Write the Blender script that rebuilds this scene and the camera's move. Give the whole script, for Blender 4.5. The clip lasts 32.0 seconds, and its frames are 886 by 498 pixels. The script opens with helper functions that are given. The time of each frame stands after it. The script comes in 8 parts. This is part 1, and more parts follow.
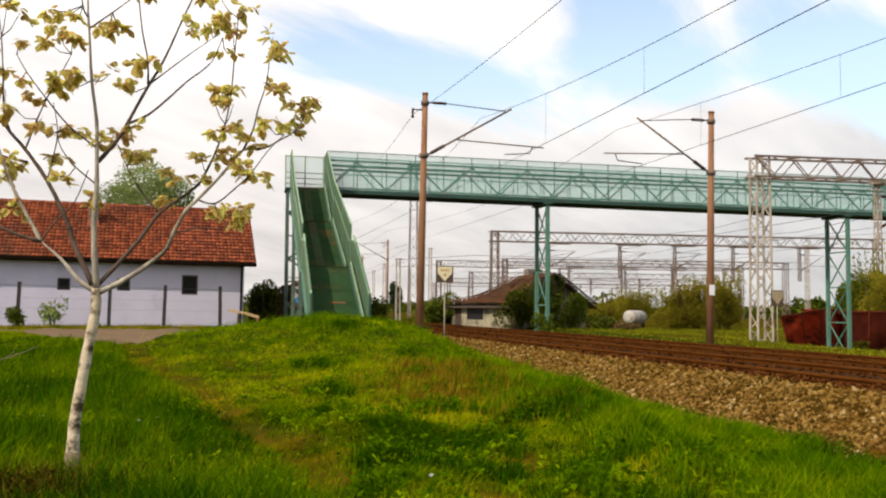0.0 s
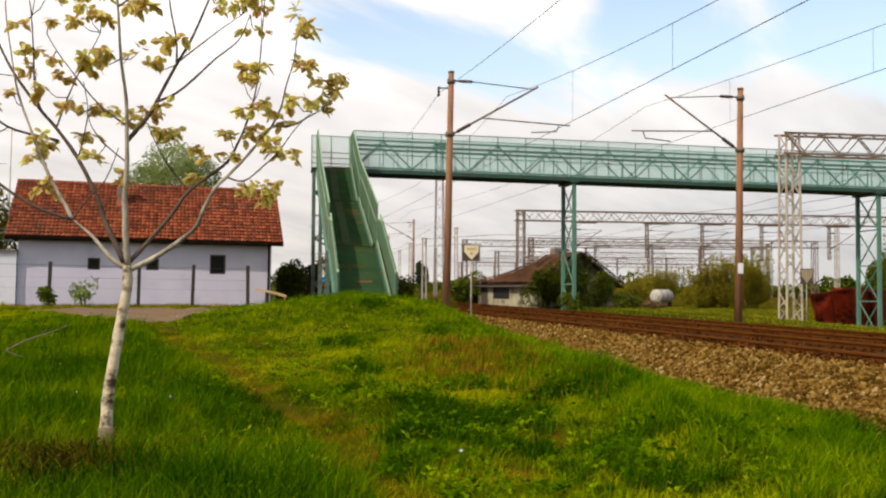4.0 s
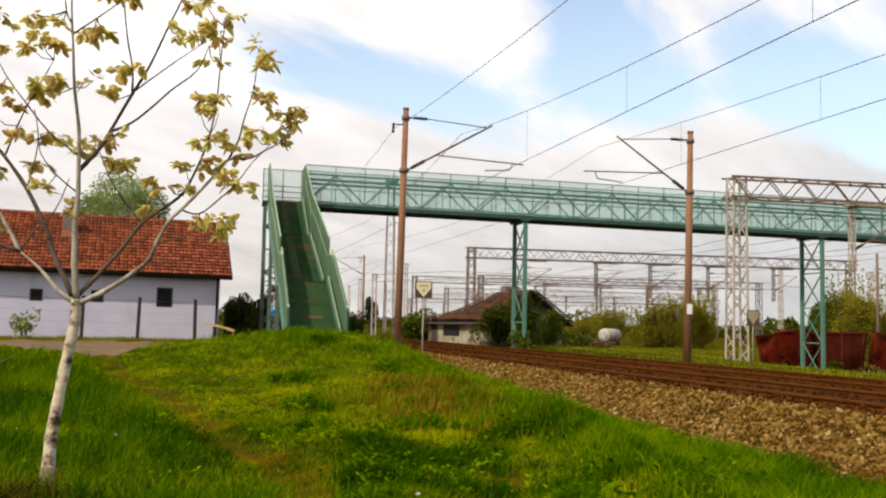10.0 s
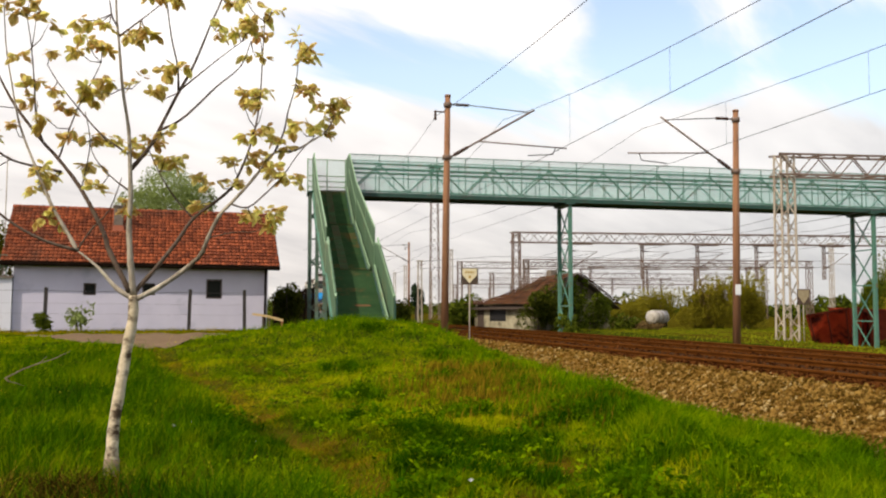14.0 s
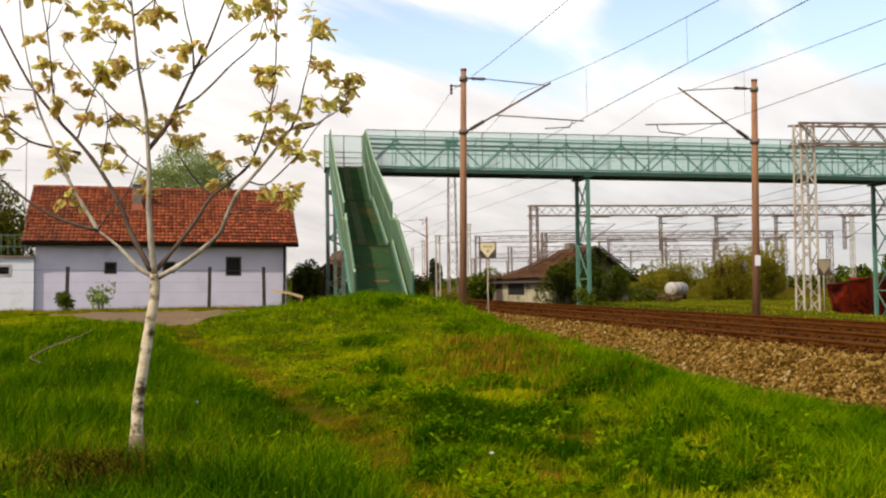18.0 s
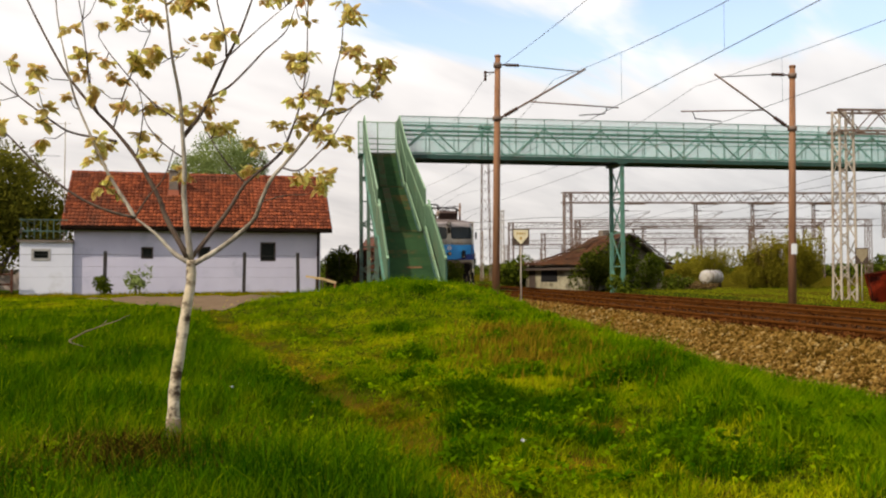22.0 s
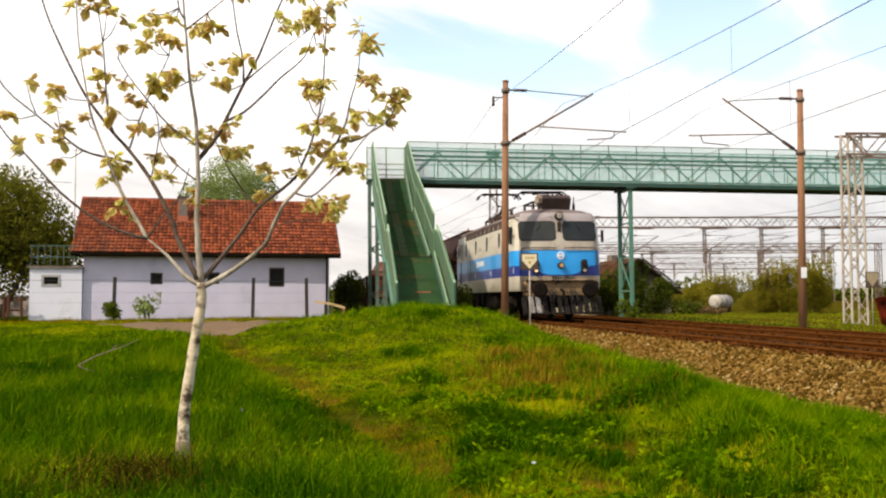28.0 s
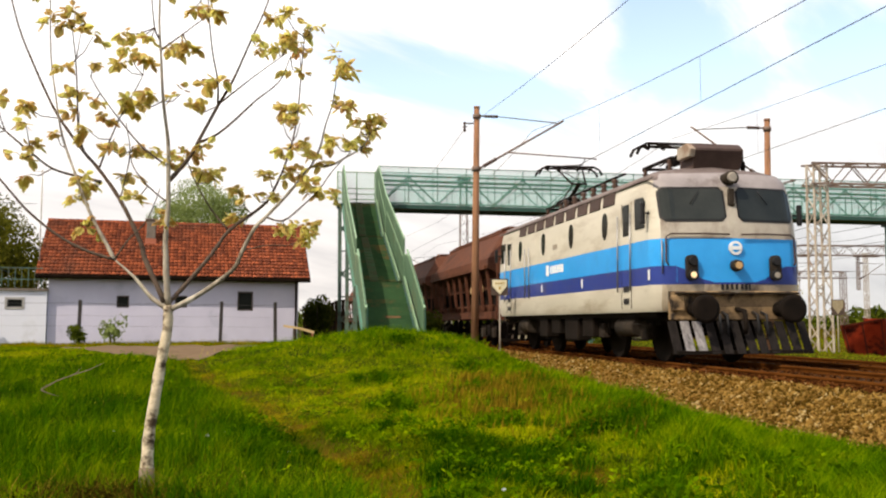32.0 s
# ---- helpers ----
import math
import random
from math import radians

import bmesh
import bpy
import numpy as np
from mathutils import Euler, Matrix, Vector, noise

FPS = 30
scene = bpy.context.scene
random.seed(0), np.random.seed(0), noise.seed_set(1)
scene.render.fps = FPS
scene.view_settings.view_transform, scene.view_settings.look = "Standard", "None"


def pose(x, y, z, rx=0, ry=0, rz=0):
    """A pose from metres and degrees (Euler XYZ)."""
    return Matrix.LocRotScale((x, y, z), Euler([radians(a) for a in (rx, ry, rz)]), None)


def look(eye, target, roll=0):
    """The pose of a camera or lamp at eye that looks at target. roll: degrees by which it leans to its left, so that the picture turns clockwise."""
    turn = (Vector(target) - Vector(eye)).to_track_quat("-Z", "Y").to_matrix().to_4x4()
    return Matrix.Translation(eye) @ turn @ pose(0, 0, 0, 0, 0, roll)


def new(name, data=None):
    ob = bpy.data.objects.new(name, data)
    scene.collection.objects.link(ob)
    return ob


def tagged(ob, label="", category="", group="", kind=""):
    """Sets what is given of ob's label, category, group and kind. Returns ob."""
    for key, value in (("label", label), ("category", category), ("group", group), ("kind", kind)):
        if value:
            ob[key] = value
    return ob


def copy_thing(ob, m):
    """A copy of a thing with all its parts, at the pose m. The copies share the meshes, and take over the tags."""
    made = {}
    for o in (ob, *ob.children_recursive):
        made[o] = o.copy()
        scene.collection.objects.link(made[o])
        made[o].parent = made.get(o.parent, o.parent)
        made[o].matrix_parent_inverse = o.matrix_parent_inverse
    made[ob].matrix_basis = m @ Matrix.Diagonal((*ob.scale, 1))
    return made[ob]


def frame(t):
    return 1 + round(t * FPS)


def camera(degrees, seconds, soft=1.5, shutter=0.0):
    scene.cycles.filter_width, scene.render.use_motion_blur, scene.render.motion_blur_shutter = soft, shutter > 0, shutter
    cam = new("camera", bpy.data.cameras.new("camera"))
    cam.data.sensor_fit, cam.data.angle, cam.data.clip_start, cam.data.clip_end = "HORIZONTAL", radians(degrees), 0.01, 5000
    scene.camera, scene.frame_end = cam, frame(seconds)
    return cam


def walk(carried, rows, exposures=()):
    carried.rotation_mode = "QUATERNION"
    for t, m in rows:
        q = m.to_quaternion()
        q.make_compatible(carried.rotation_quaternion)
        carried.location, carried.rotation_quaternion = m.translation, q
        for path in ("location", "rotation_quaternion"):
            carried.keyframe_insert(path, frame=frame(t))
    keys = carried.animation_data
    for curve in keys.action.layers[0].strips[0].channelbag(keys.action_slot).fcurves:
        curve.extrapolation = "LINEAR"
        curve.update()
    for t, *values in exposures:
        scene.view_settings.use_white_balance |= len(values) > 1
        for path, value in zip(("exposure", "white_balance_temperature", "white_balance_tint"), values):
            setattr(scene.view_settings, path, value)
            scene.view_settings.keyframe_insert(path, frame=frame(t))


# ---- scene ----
cam = camera(48.5, 32.0, soft=2.15)
PATH = [
    (0, pose(0.000, 0.000, 0.830, 93.490, -0.400, -10.650)),
    (0.5, pose(-0.006, -0.002, 0.822, 93.266, -0.531, -10.383)),
    (1, pose(-0.008, 0.010, 0.826, 92.769, -0.523, -9.753)),
    (1.5, pose(-0.008, 0.016, 0.825, 92.539, -0.568, -9.527)),
    (2, pose(-0.018, 0.024, 0.824, 92.206, -0.626, -9.310)),
    (2.5, pose(-0.023, -0.002, 0.823, 92.378, -0.694, -9.003)),
    (4.5, pose(-0.023, 0.018, 0.800, 92.211, -0.169, -9.079)),
    (5, pose(-0.026, 0.011, 0.804, 91.224, -0.018, -8.236)),
    (5.5, pose(-0.031, 0.003, 0.802, 92.258, -0.093, -8.000)),
    (6, pose(-0.020, 0.010, 0.808, 92.377, -0.107, -7.918)),
    (6.5, pose(-0.030, 0.014, 0.809, 92.133, -0.121, -8.301)),
    (7, pose(-0.024, 0.033, 0.799, 91.686, -0.050, -8.558)),
    (7.5, pose(-0.033, 0.068, 0.817, 93.174, -0.221, -9.004)),
    (8, pose(-0.039, 0.118, 0.816, 94.271, -1.255, -13.171)),
    (8.5, pose(-0.045, 0.181, 0.819, 94.932, -0.897, -15.801)),
    (9, pose(-0.058, 0.183, 0.819, 94.529, -0.872, -16.634)),
    (9.5, pose(-0.077, 0.178, 0.827, 94.275, -1.439, -15.287)),
    (10, pose(-0.090, 0.137, 0.826, 94.437, -1.085, -12.126)),
    (10.5, pose(-0.104, 0.082, 0.827, 93.668, -0.043, -11.166)),
    (11, pose(-0.122, 0.129, 0.875, 94.154, -0.577, -10.124)),
    (11.5, pose(-0.111, 0.080, 0.866, 93.857, -0.240, -10.140)),
    (12, pose(-0.110, 0.097, 0.867, 93.444, -0.075, -10.717)),
    (12.5, pose(-0.117, 0.076, 0.856, 93.625, -0.241, -9.043)),
    (13, pose(-0.130, 0.075, 0.862, 93.852, -0.432, -9.993)),
    (13.5, pose(-0.134, 0.064, 0.853, 93.566, -0.162, -9.718)),
    (15.5, pose(-0.128, 0.029, 0.859, 93.674, 0.307, -9.279)),
    (16, pose(-0.133, 0.057, 0.862, 93.520, 0.434, -9.327)),
    (16.5, pose(-0.137, 0.035, 0.862, 93.314, 0.461, -9.198)),
    (17, pose(-0.142, 0.027, 0.860, 92.585, 0.592, -8.829)),
    (17.5, pose(-0.145, 0.013, 0.864, 92.114, 0.526, -8.262)),
    (18, pose(-0.139, 0.026, 0.857, 92.094, 0.772, -8.387)),
    (18.5, pose(-0.141, -0.009, 0.863, 91.943, 0.623, -8.439)),
    (19, pose(-0.139, -0.014, 0.850, 92.510, 0.719, -8.282)),
    (19.5, pose(-0.149, 0.001, 0.849, 91.704, 0.553, -8.942)),
    (20, pose(-0.141, -0.023, 0.857, 91.468, 0.519, -8.038)),
    (20.5, pose(-0.135, -0.035, 0.859, 91.440, 0.400, -7.493)),
    (21, pose(-0.149, -0.046, 0.857, 91.338, 0.456, -6.929)),
    (21.5, pose(-0.142, -0.050, 0.856, 91.132, 0.715, -6.795)),
    (22, pose(-0.141, -0.010, 0.869, 91.317, 0.415, -6.468)),
    (22.5, pose(-0.136, -0.061, 0.857, 91.620, 0.353, -4.955)),
    (23, pose(-0.142, -0.090, 0.852, 91.226, 0.468, -4.156)),
    (23.5, pose(-0.156, -0.101, 0.850, 91.801, 0.167, -3.480)),
    (24, pose(-0.147, -0.097, 0.851, 92.050, 0.382, -3.417)),
    (24.5, pose(-0.144, -0.095, 0.846, 92.471, 0.462, -3.535)),
    (25, pose(-0.151, -0.071, 0.848, 92.670, 0.429, -4.089)),
    (25.5, pose(-0.149, -0.086, 0.848, 92.739, 0.310, -4.087)),
    (27.5, pose(-0.156, 0.000, 0.839, 93.256, 0.507, -5.924)),
    (28, pose(-0.154, -0.015, 0.835, 92.815, 0.555, -5.978)),
    (28.5, pose(-0.144, -0.027, 0.843, 93.045, 0.403, -5.929)),
    (29, pose(-0.153, -0.001, 0.832, 93.441, 0.426, -6.742)),
    (29.5, pose(-0.149, -0.004, 0.828, 93.842, 0.420, -6.993)),
    (30, pose(-0.149, 0.031, 0.833, 94.007, 0.454, -7.177)),
    (30.5, pose(-0.151, 0.025, 0.830, 93.967, 0.297, -6.891)),
    (31, pose(-0.156, 0.029, 0.831, 93.981, 0.039, -7.465)),
    (31.5, pose(-0.151, 0.035, 0.830, 94.497, -0.066, -7.516)),
    (32, pose(-0.156, 0.040, 0.828, 94.276, 0.220, -7.746)),
]
walk(cam, PATH, exposures=[(0, -0.18, 6750, 13), (9, -0.24, 6750, 13), (16, -0.13, 6750, 13), (24, -0.24, 6750, 13), (28, 0.05, 6750, 13), (32, 0.04, 6750, 13)])

# ---- world, sun, exposure ----
SUN_AZ, SUN_EL = radians(236), radians(46)   # direction the light comes from, measured from +y towards +x
sun_dir = Vector((math.sin(SUN_AZ) * math.cos(SUN_EL), math.cos(SUN_AZ) * math.cos(SUN_EL), math.sin(SUN_EL)))
sun = new("sun", bpy.data.lights.new("sun", "SUN"))
sun.data.energy, sun.data.angle, sun.data.color = 4.6, radians(0.6), (1.0, 0.93, 0.80)
sun.matrix_world = look((0, 0, 60), Vector((0, 0, 60)) - sun_dir)

world = bpy.data.worlds.new("sky")
scene.world = world
world.use_nodes = True
wn, wl = world.node_tree.nodes, world.node_tree.links
wn.clear()


def wnode(kind, **values):
    n = wn.new(kind)
    for key, value in values.items():
        n.inputs[key].default_value = value
    return n


sky = wn.new("ShaderNodeTexSky")
sky.sky_type, sky.sun_disc = "NISHITA", False
sky.sun_elevation, sky.sun_rotation = SUN_EL, SUN_AZ
sky.air_density, sky.dust_density, sky.ozone_density = 1.0, 0.6, 1.5
tc = wn.new("ShaderNodeTexCoord")
sep = wn.new("ShaderNodeSeparateXYZ")
wl.new(tc.outputs["Generated"], sep.inputs[0])
# clouds lie on a flat layer: the direction divided by its height
up = wn.new("ShaderNodeMath"); up.operation = "MAXIMUM"; up.inputs[1].default_value = 0.0
wl.new(sep.outputs["Z"], up.inputs[0])
lift = wn.new("ShaderNodeMath"); lift.operation = "ADD"; lift.inputs[1].default_value = 0.22
wl.new(up.outputs[0], lift.inputs[0])
dx = wn.new("ShaderNodeMath"); dx.operation = "DIVIDE"
dy = wn.new("ShaderNodeMath"); dy.operation = "DIVIDE"
wl.new(sep.outputs["X"], dx.inputs[0]); wl.new(lift.outputs[0], dx.inputs[1])
wl.new(sep.outputs["Y"], dy.inputs[0]); wl.new(lift.outputs[0], dy.inputs[1])
flat = wn.new("ShaderNodeCombineXYZ")
wl.new(dx.outputs[0], flat.inputs[0]); wl.new(dy.outputs[0], flat.inputs[1])
turn = wn.new("ShaderNodeMapping")          # the streaks run towards the north-east
turn.inputs["Rotation"].default_value = (0, 0, radians(-42))
mapn = wn.new("ShaderNodeMapping")
mapn.inputs["Location"].default_value = (0.55, 0.35, 0.0)
mapn.inputs["Rotation"].default_value = (0, 0, 0)
mapn.inputs["Scale"].default_value = (0.50, 1.35, 1.0)
wl.new(flat.outputs[0], turn.inputs[0])
wl.new(turn.outputs[0], mapn.inputs[0])
n1 = wnode("ShaderNodeTexNoise", Scale=1.6, Detail=8.0, Roughness=0.55, Distortion=0.35)
wl.new(mapn.outputs[0], n1.inputs["Vector"])
# more cloud towards the west (-x)
west = wn.new("ShaderNodeMath"); west.operation = "MULTIPLY_ADD"
west.inputs[1].default_value, west.inputs[2].default_value = -0.20, 0.15
wl.new(dx.outputs[0], west.inputs[0])
low = wn.new("ShaderNodeMapRange")          # the layer closes up towards the horizon
low.inputs["From Min"].default_value, low.inputs["From Max"].default_value = 0.09, 0.23
low.inputs["To Min"].default_value, low.inputs["To Max"].default_value = 0.6, 0.0
wl.new(up.outputs[0], low.inputs["Value"])
base = wn.new("ShaderNodeMath"); base.operation = "ADD"
wl.new(n1.outputs["Fac"], base.inputs[0]); wl.new(low.outputs[0], base.inputs[1])
cov = wn.new("ShaderNodeMath"); cov.operation = "ADD"
wl.new(base.outputs[0], cov.inputs[0]); wl.new(west.outputs[0], cov.inputs[1])
ramp = wn.new("ShaderNodeValToRGB")
ramp.color_ramp.elements[0].position, ramp.color_ramp.elements[1].position = 0.46, 0.62
ramp.color_ramp.interpolation = "EASE"
wl.new(cov.outputs[0], ramp.inputs[0])
n2 = wnode("ShaderNodeTexNoise", Scale=3.0, Detail=5.0, Roughness=0.55)
wl.new(mapn.outputs[0], n2.inputs["Vector"])
shade = wn.new("ShaderNodeValToRGB")
shade.color_ramp.elements[0].color, shade.color_ramp.elements[1].color = (9.6, 9.6, 9.65, 1), (12.6, 12.5, 12.3, 1)
shade.color_ramp.elements[0].position, shade.color_ramp.elements[1].position = 0.32, 0.68
wl.new(n2.outputs["Fac"], shade.inputs[0])
skyb = wn.new("ShaderNodeMix"); skyb.data_type = "RGBA"; skyb.blend_type = "MULTIPLY"
skyb.inputs[0].default_value = 1.0
skyb.inputs[7].default_value = (3.05, 2.65, 2.25, 1)
wl.new(sky.outputs[0], skyb.inputs[6])
haze = wn.new("ShaderNodeValToRGB")
haze.color_ramp.elements[0].position, haze.color_ramp.elements[1].position = 0.02, 0.24
haze.color_ramp.elements[0].color, haze.color_ramp.elements[1].color = (0.685, 0.672, 0.655, 1), (1, 1, 1, 1)
wl.new(up.outputs[0], haze.inputs[0])
grey = wn.new("ShaderNodeMix"); grey.data_type = "RGBA"; grey.blend_type = "MULTIPLY"
grey.inputs[0].default_value = 1.0
wl.new(haze.outputs[0], grey.inputs[7])
mix = wn.new("ShaderNodeMix"); mix.data_type = "RGBA"
wl.new(ramp.outputs[0], mix.inputs[0]); wl.new(skyb.outputs[2], mix.inputs[6]); wl.new(shade.outputs[0], mix.inputs[7]); wl.new(mix.outputs[2], grey.inputs[6])
# the haze is cooler and thinner towards the east
east = wn.new("ShaderNodeMapRange")
east.inputs["From Min"].default_value, east.inputs["From Max"].default_value = 0.02, 0.55
wl.new(sep.outputs["X"], east.inputs["Value"])
near_horizon = wn.new("ShaderNodeMapRange")
near_horizon.inputs["From Min"].default_value, near_horizon.inputs["From Max"].default_value = 0.08, 0.32
near_horizon.inputs["To Min"].default_value, near_horizon.inputs["To Max"].default_value = 1.0, 0.0
wl.new(up.outputs[0], near_horizon.inputs["Value"])
cool_by = wn.new("ShaderNodeMath"); cool_by.operation = "MULTIPLY"
wl.new(east.outputs[0], cool_by.inputs[0]); wl.new(near_horizon.outputs[0], cool_by.inputs[1])
cool = wn.new("ShaderNodeMix"); cool.data_type = "RGBA"; cool.blend_type = "MULTIPLY"
cool.inputs[7].default_value = (0.86, 0.905, 0.94, 1)
wl.new(cool_by.outputs[0], cool.inputs[0]); wl.new(grey.outputs[2], cool.inputs[6])
bg = wnode("ShaderNodeBackground", Strength=0.112)
wl.new(cool.outputs[2], bg.inputs["Color"])
wo = wn.new("ShaderNodeOutputWorld")
wl.new(bg.outputs[0], wo.inputs[0])


# ---- materials ----
def mat(name, c1, c2=None, rough=0.6, metal=0.0, scale=6.0, detail=5.0, bump=0.15, fine=60.0, spread=0.15, obj_random=0.0, island=0.0,
        stretch=(1, 1, 1), c3=None, c3_scale=1.2, c3_from=0.55, c3_to=0.7, alpha=None, coat=0.0, spec=0.18, pale=None):
    """A surface of two colours mixed by grain at two scales, with stains of a third colour, bump and uneven gloss."""
    m = bpy.data.materials.new(name)
    m.use_nodes = True
    nt = m.node_tree
    b = nt.nodes["Principled BSDF"]
    b.inputs["Metallic"].default_value = metal
    b.inputs["Specular IOR Level"].default_value = spec
    b.inputs["Coat Weight"].default_value = coat
    co = nt.nodes.new("ShaderNodeTexCoord")
    mp = nt.nodes.new("ShaderNodeMapping")
    mp.inputs["Scale"].default_value = stretch
    nt.links.new(co.outputs["Object"], mp.inputs[0])
    a = nt.nodes.new("ShaderNodeTexNoise")
    a.inputs["Scale"].default_value, a.inputs["Detail"].default_value, a.inputs["Roughness"].default_value = scale, detail, 0.62
    nt.links.new(mp.outputs[0], a.inputs["Vector"])
    f = nt.nodes.new("ShaderNodeTexNoise")
    f.inputs["Scale"].default_value, f.inputs["Detail"].default_value = fine, 3.0
    nt.links.new(mp.outputs[0], f.inputs["Vector"])
    r = nt.nodes.new("ShaderNodeValToRGB")
    r.color_ramp.elements[0].position, r.color_ramp.elements[1].position = 0.5 - spread - 0.1, 0.5 + spread + 0.1
    c2 = c2 or tuple(min(1, v * 1.2) for v in c1)
    r.color_ramp.elements[0].color, r.color_ramp.elements[1].color = (*c1, 1), (*c2, 1)
    if pale:
        for at, col in ((0.93, c2), (0.99, pale)):
            e = r.color_ramp.elements.new(at)
            e.color = (*col, 1)
    add = nt.nodes.new("ShaderNodeMath"); add.operation = "MULTIPLY_ADD"
    add.inputs[1].default_value, add.inputs[2].default_value = 0.35, -0.175
    nt.links.new(f.outputs["Fac"], add.inputs[0])
    tot = nt.nodes.new("ShaderNodeMath"); tot.operation = "ADD"
    nt.links.new(a.outputs["Fac"], tot.inputs[0]); nt.links.new(add.outputs[0], tot.inputs[1])
    fac = tot.outputs[0]
    for weight, kind in ((obj_random, "obj"), (island, "isl")):
        if weight:
            if kind == "obj":
                src = nt.nodes.new("ShaderNodeObjectInfo").outputs["Random"]
            else:
                src = nt.nodes.new("ShaderNodeNewGeometry").outputs["Random Per Island"]
            k = nt.nodes.new("ShaderNodeMath"); k.operation = "MULTIPLY_ADD"
            k.inputs[1].default_value, k.inputs[2].default_value = weight, -weight / 2
            nt.links.new(src, k.inputs[0])
            s = nt.nodes.new("ShaderNodeMath"); s.operation = "ADD"
            nt.links.new(fac, s.inputs[0]); nt.links.new(k.outputs[0], s.inputs[1])
            fac = s.outputs[0]
    nt.links.new(fac, r.inputs[0])
    out = r.outputs[0]
    if c3:
        g = nt.nodes.new("ShaderNodeTexNoise")
        g.inputs["Scale"].default_value, g.inputs["Detail"].default_value, g.inputs["Roughness"].default_value = c3_scale, 6.0, 0.65
        nt.links.new(mp.outputs[0], g.inputs["Vector"])
        q = nt.nodes.new("ShaderNodeValToRGB")
        q.color_ramp.elements[0].position, q.color_ramp.elements[1].position = c3_from, c3_to
        nt.links.new(g.outputs["Fac"], q.inputs[0])
        x = nt.nodes.new("ShaderNodeMix"); x.data_type = "RGBA"
        nt.links.new(q.outputs[0], x.inputs[0]); nt.links.new(out, x.inputs[6]); x.inputs[7].default_value = (*c3, 1)
        out = x.outputs[2]
    nt.links.new(out, b.inputs["Base Color"])
    rr = nt.nodes.new("ShaderNodeMapRange")
    rr.inputs["To Min"].default_value, rr.inputs["To Max"].default_value = max(0.02, rough - 0.12), min(1, rough + 0.12)
    nt.links.new(a.outputs["Fac"], rr.inputs[0]); nt.links.new(rr.outputs[0], b.inputs["Roughness"])
    if bump:
        bp = nt.nodes.new("ShaderNodeBump")
        bp.inputs["Strength"].default_value, bp.inputs["Distance"].default_value = bump, 0.02
        nt.links.new(tot.outputs[0], bp.inputs["Height"]); nt.links.new(bp.outputs[0], b.inputs["Normal"])
    if alpha is not None:
        b.inputs["Alpha"].default_value = alpha
    return m


M = {}
M["green"] = mat("green_paint", (0.055, 0.15, 0.11), (0.10, 0.225, 0.165), rough=0.55, scale=3, c3=(0.15, 0.10, 0.05), c3_scale=2.5, c3_from=0.56, c3_to=0.72, bump=0.06)
M["green_dull"] = mat("dull_grey_green_paint", (0.060, 0.105, 0.078), (0.120, 0.175, 0.135), rough=0.7, spec=0.1, scale=3, c3=(0.10, 0.065, 0.04), c3_scale=2.5, c3_from=0.52, c3_to=0.68, bump=0.08)
M["green_pale"] = mat("pale_green_paint", (0.17, 0.28, 0.17), (0.26, 0.37, 0.23), rough=0.6, scale=2.2, c3=(0.19, 0.14, 0.06), c3_scale=2.2, c3_from=0.58, c3_to=0.74, bump=0.06)
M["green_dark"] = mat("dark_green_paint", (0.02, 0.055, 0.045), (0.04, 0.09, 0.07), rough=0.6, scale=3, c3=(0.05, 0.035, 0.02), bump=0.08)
M["stair_green"] = mat("worn_green_stair", (0.026, 0.068, 0.026), (0.052, 0.115, 0.045), rough=0.75, spec=0.15, scale=1.5, c3=(0.13, 0.095, 0.035), c3_scale=0.9, c3_from=0.53, c3_to=0.68, bump=0.1)
M["green_panel"] = mat("green_sheet_panel", (0.050, 0.108, 0.060), (0.105, 0.172, 0.100), rough=0.7, spec=0.2, scale=2.2, stretch=(1, 1, 0.4), c3=(0.15, 0.11, 0.045), c3_scale=1.6, c3_from=0.56, c3_to=0.72, bump=0.06)
M["stair_worn"] = mat("trodden_stair_wear", (0.030, 0.038, 0.014), (0.058, 0.046, 0.018), rough=0.85, spec=0.1, scale=1.6, c3=(0.030, 0.078, 0.030), c3_scale=1.3, c3_from=0.42, c3_to=0.62, bump=0.1)
M["shed_lime"] = mat("limewashed_shed_wall", (0.24, 0.21, 0.13), (0.46, 0.41, 0.28), rough=0.95, scale=1.4, c3=(0.09, 0.075, 0.045), c3_scale=0.9, c3_from=0.48, c3_to=0.68, bump=0.2)
M["rust_pole"] = mat("rusty_pole", (0.180, 0.083, 0.042), (0.325, 0.162, 0.083), rough=0.8, scale=2, stretch=(6, 6, 0.6), c3=(0.10, 0.05, 0.03), bump=0.15)
M["galv"] = mat("weathered_galvanised", (0.31, 0.265, 0.21), (0.45, 0.39, 0.315), rough=0.65, scale=3, c3=(0.18, 0.10, 0.055), c3_scale=1.5, c3_from=0.50, c3_to=0.70, bump=0.08)
M["galv_brown"] = mat("rusting_lattice", (0.12, 0.078, 0.057), (0.21, 0.15, 0.117), rough=0.75, scale=2, c3=(0.10, 0.045, 0.025), bump=0.08)
M["wire"] = mat("dark_wire", (0.045, 0.042, 0.04), (0.07, 0.065, 0.06), rough=0.5, metal=0.6, bump=0)
M["insul"] = mat("brown_porcelain", (0.05, 0.028, 0.02), (0.08, 0.045, 0.03), rough=0.25, bump=0)
M["rail"] = mat("rusty_rail", (0.060, 0.018, 0.004), (0.130, 0.045, 0.009), rough=0.95, spec=0.0, scale=4, stretch=(3, 0.5, 3), bump=0.1)
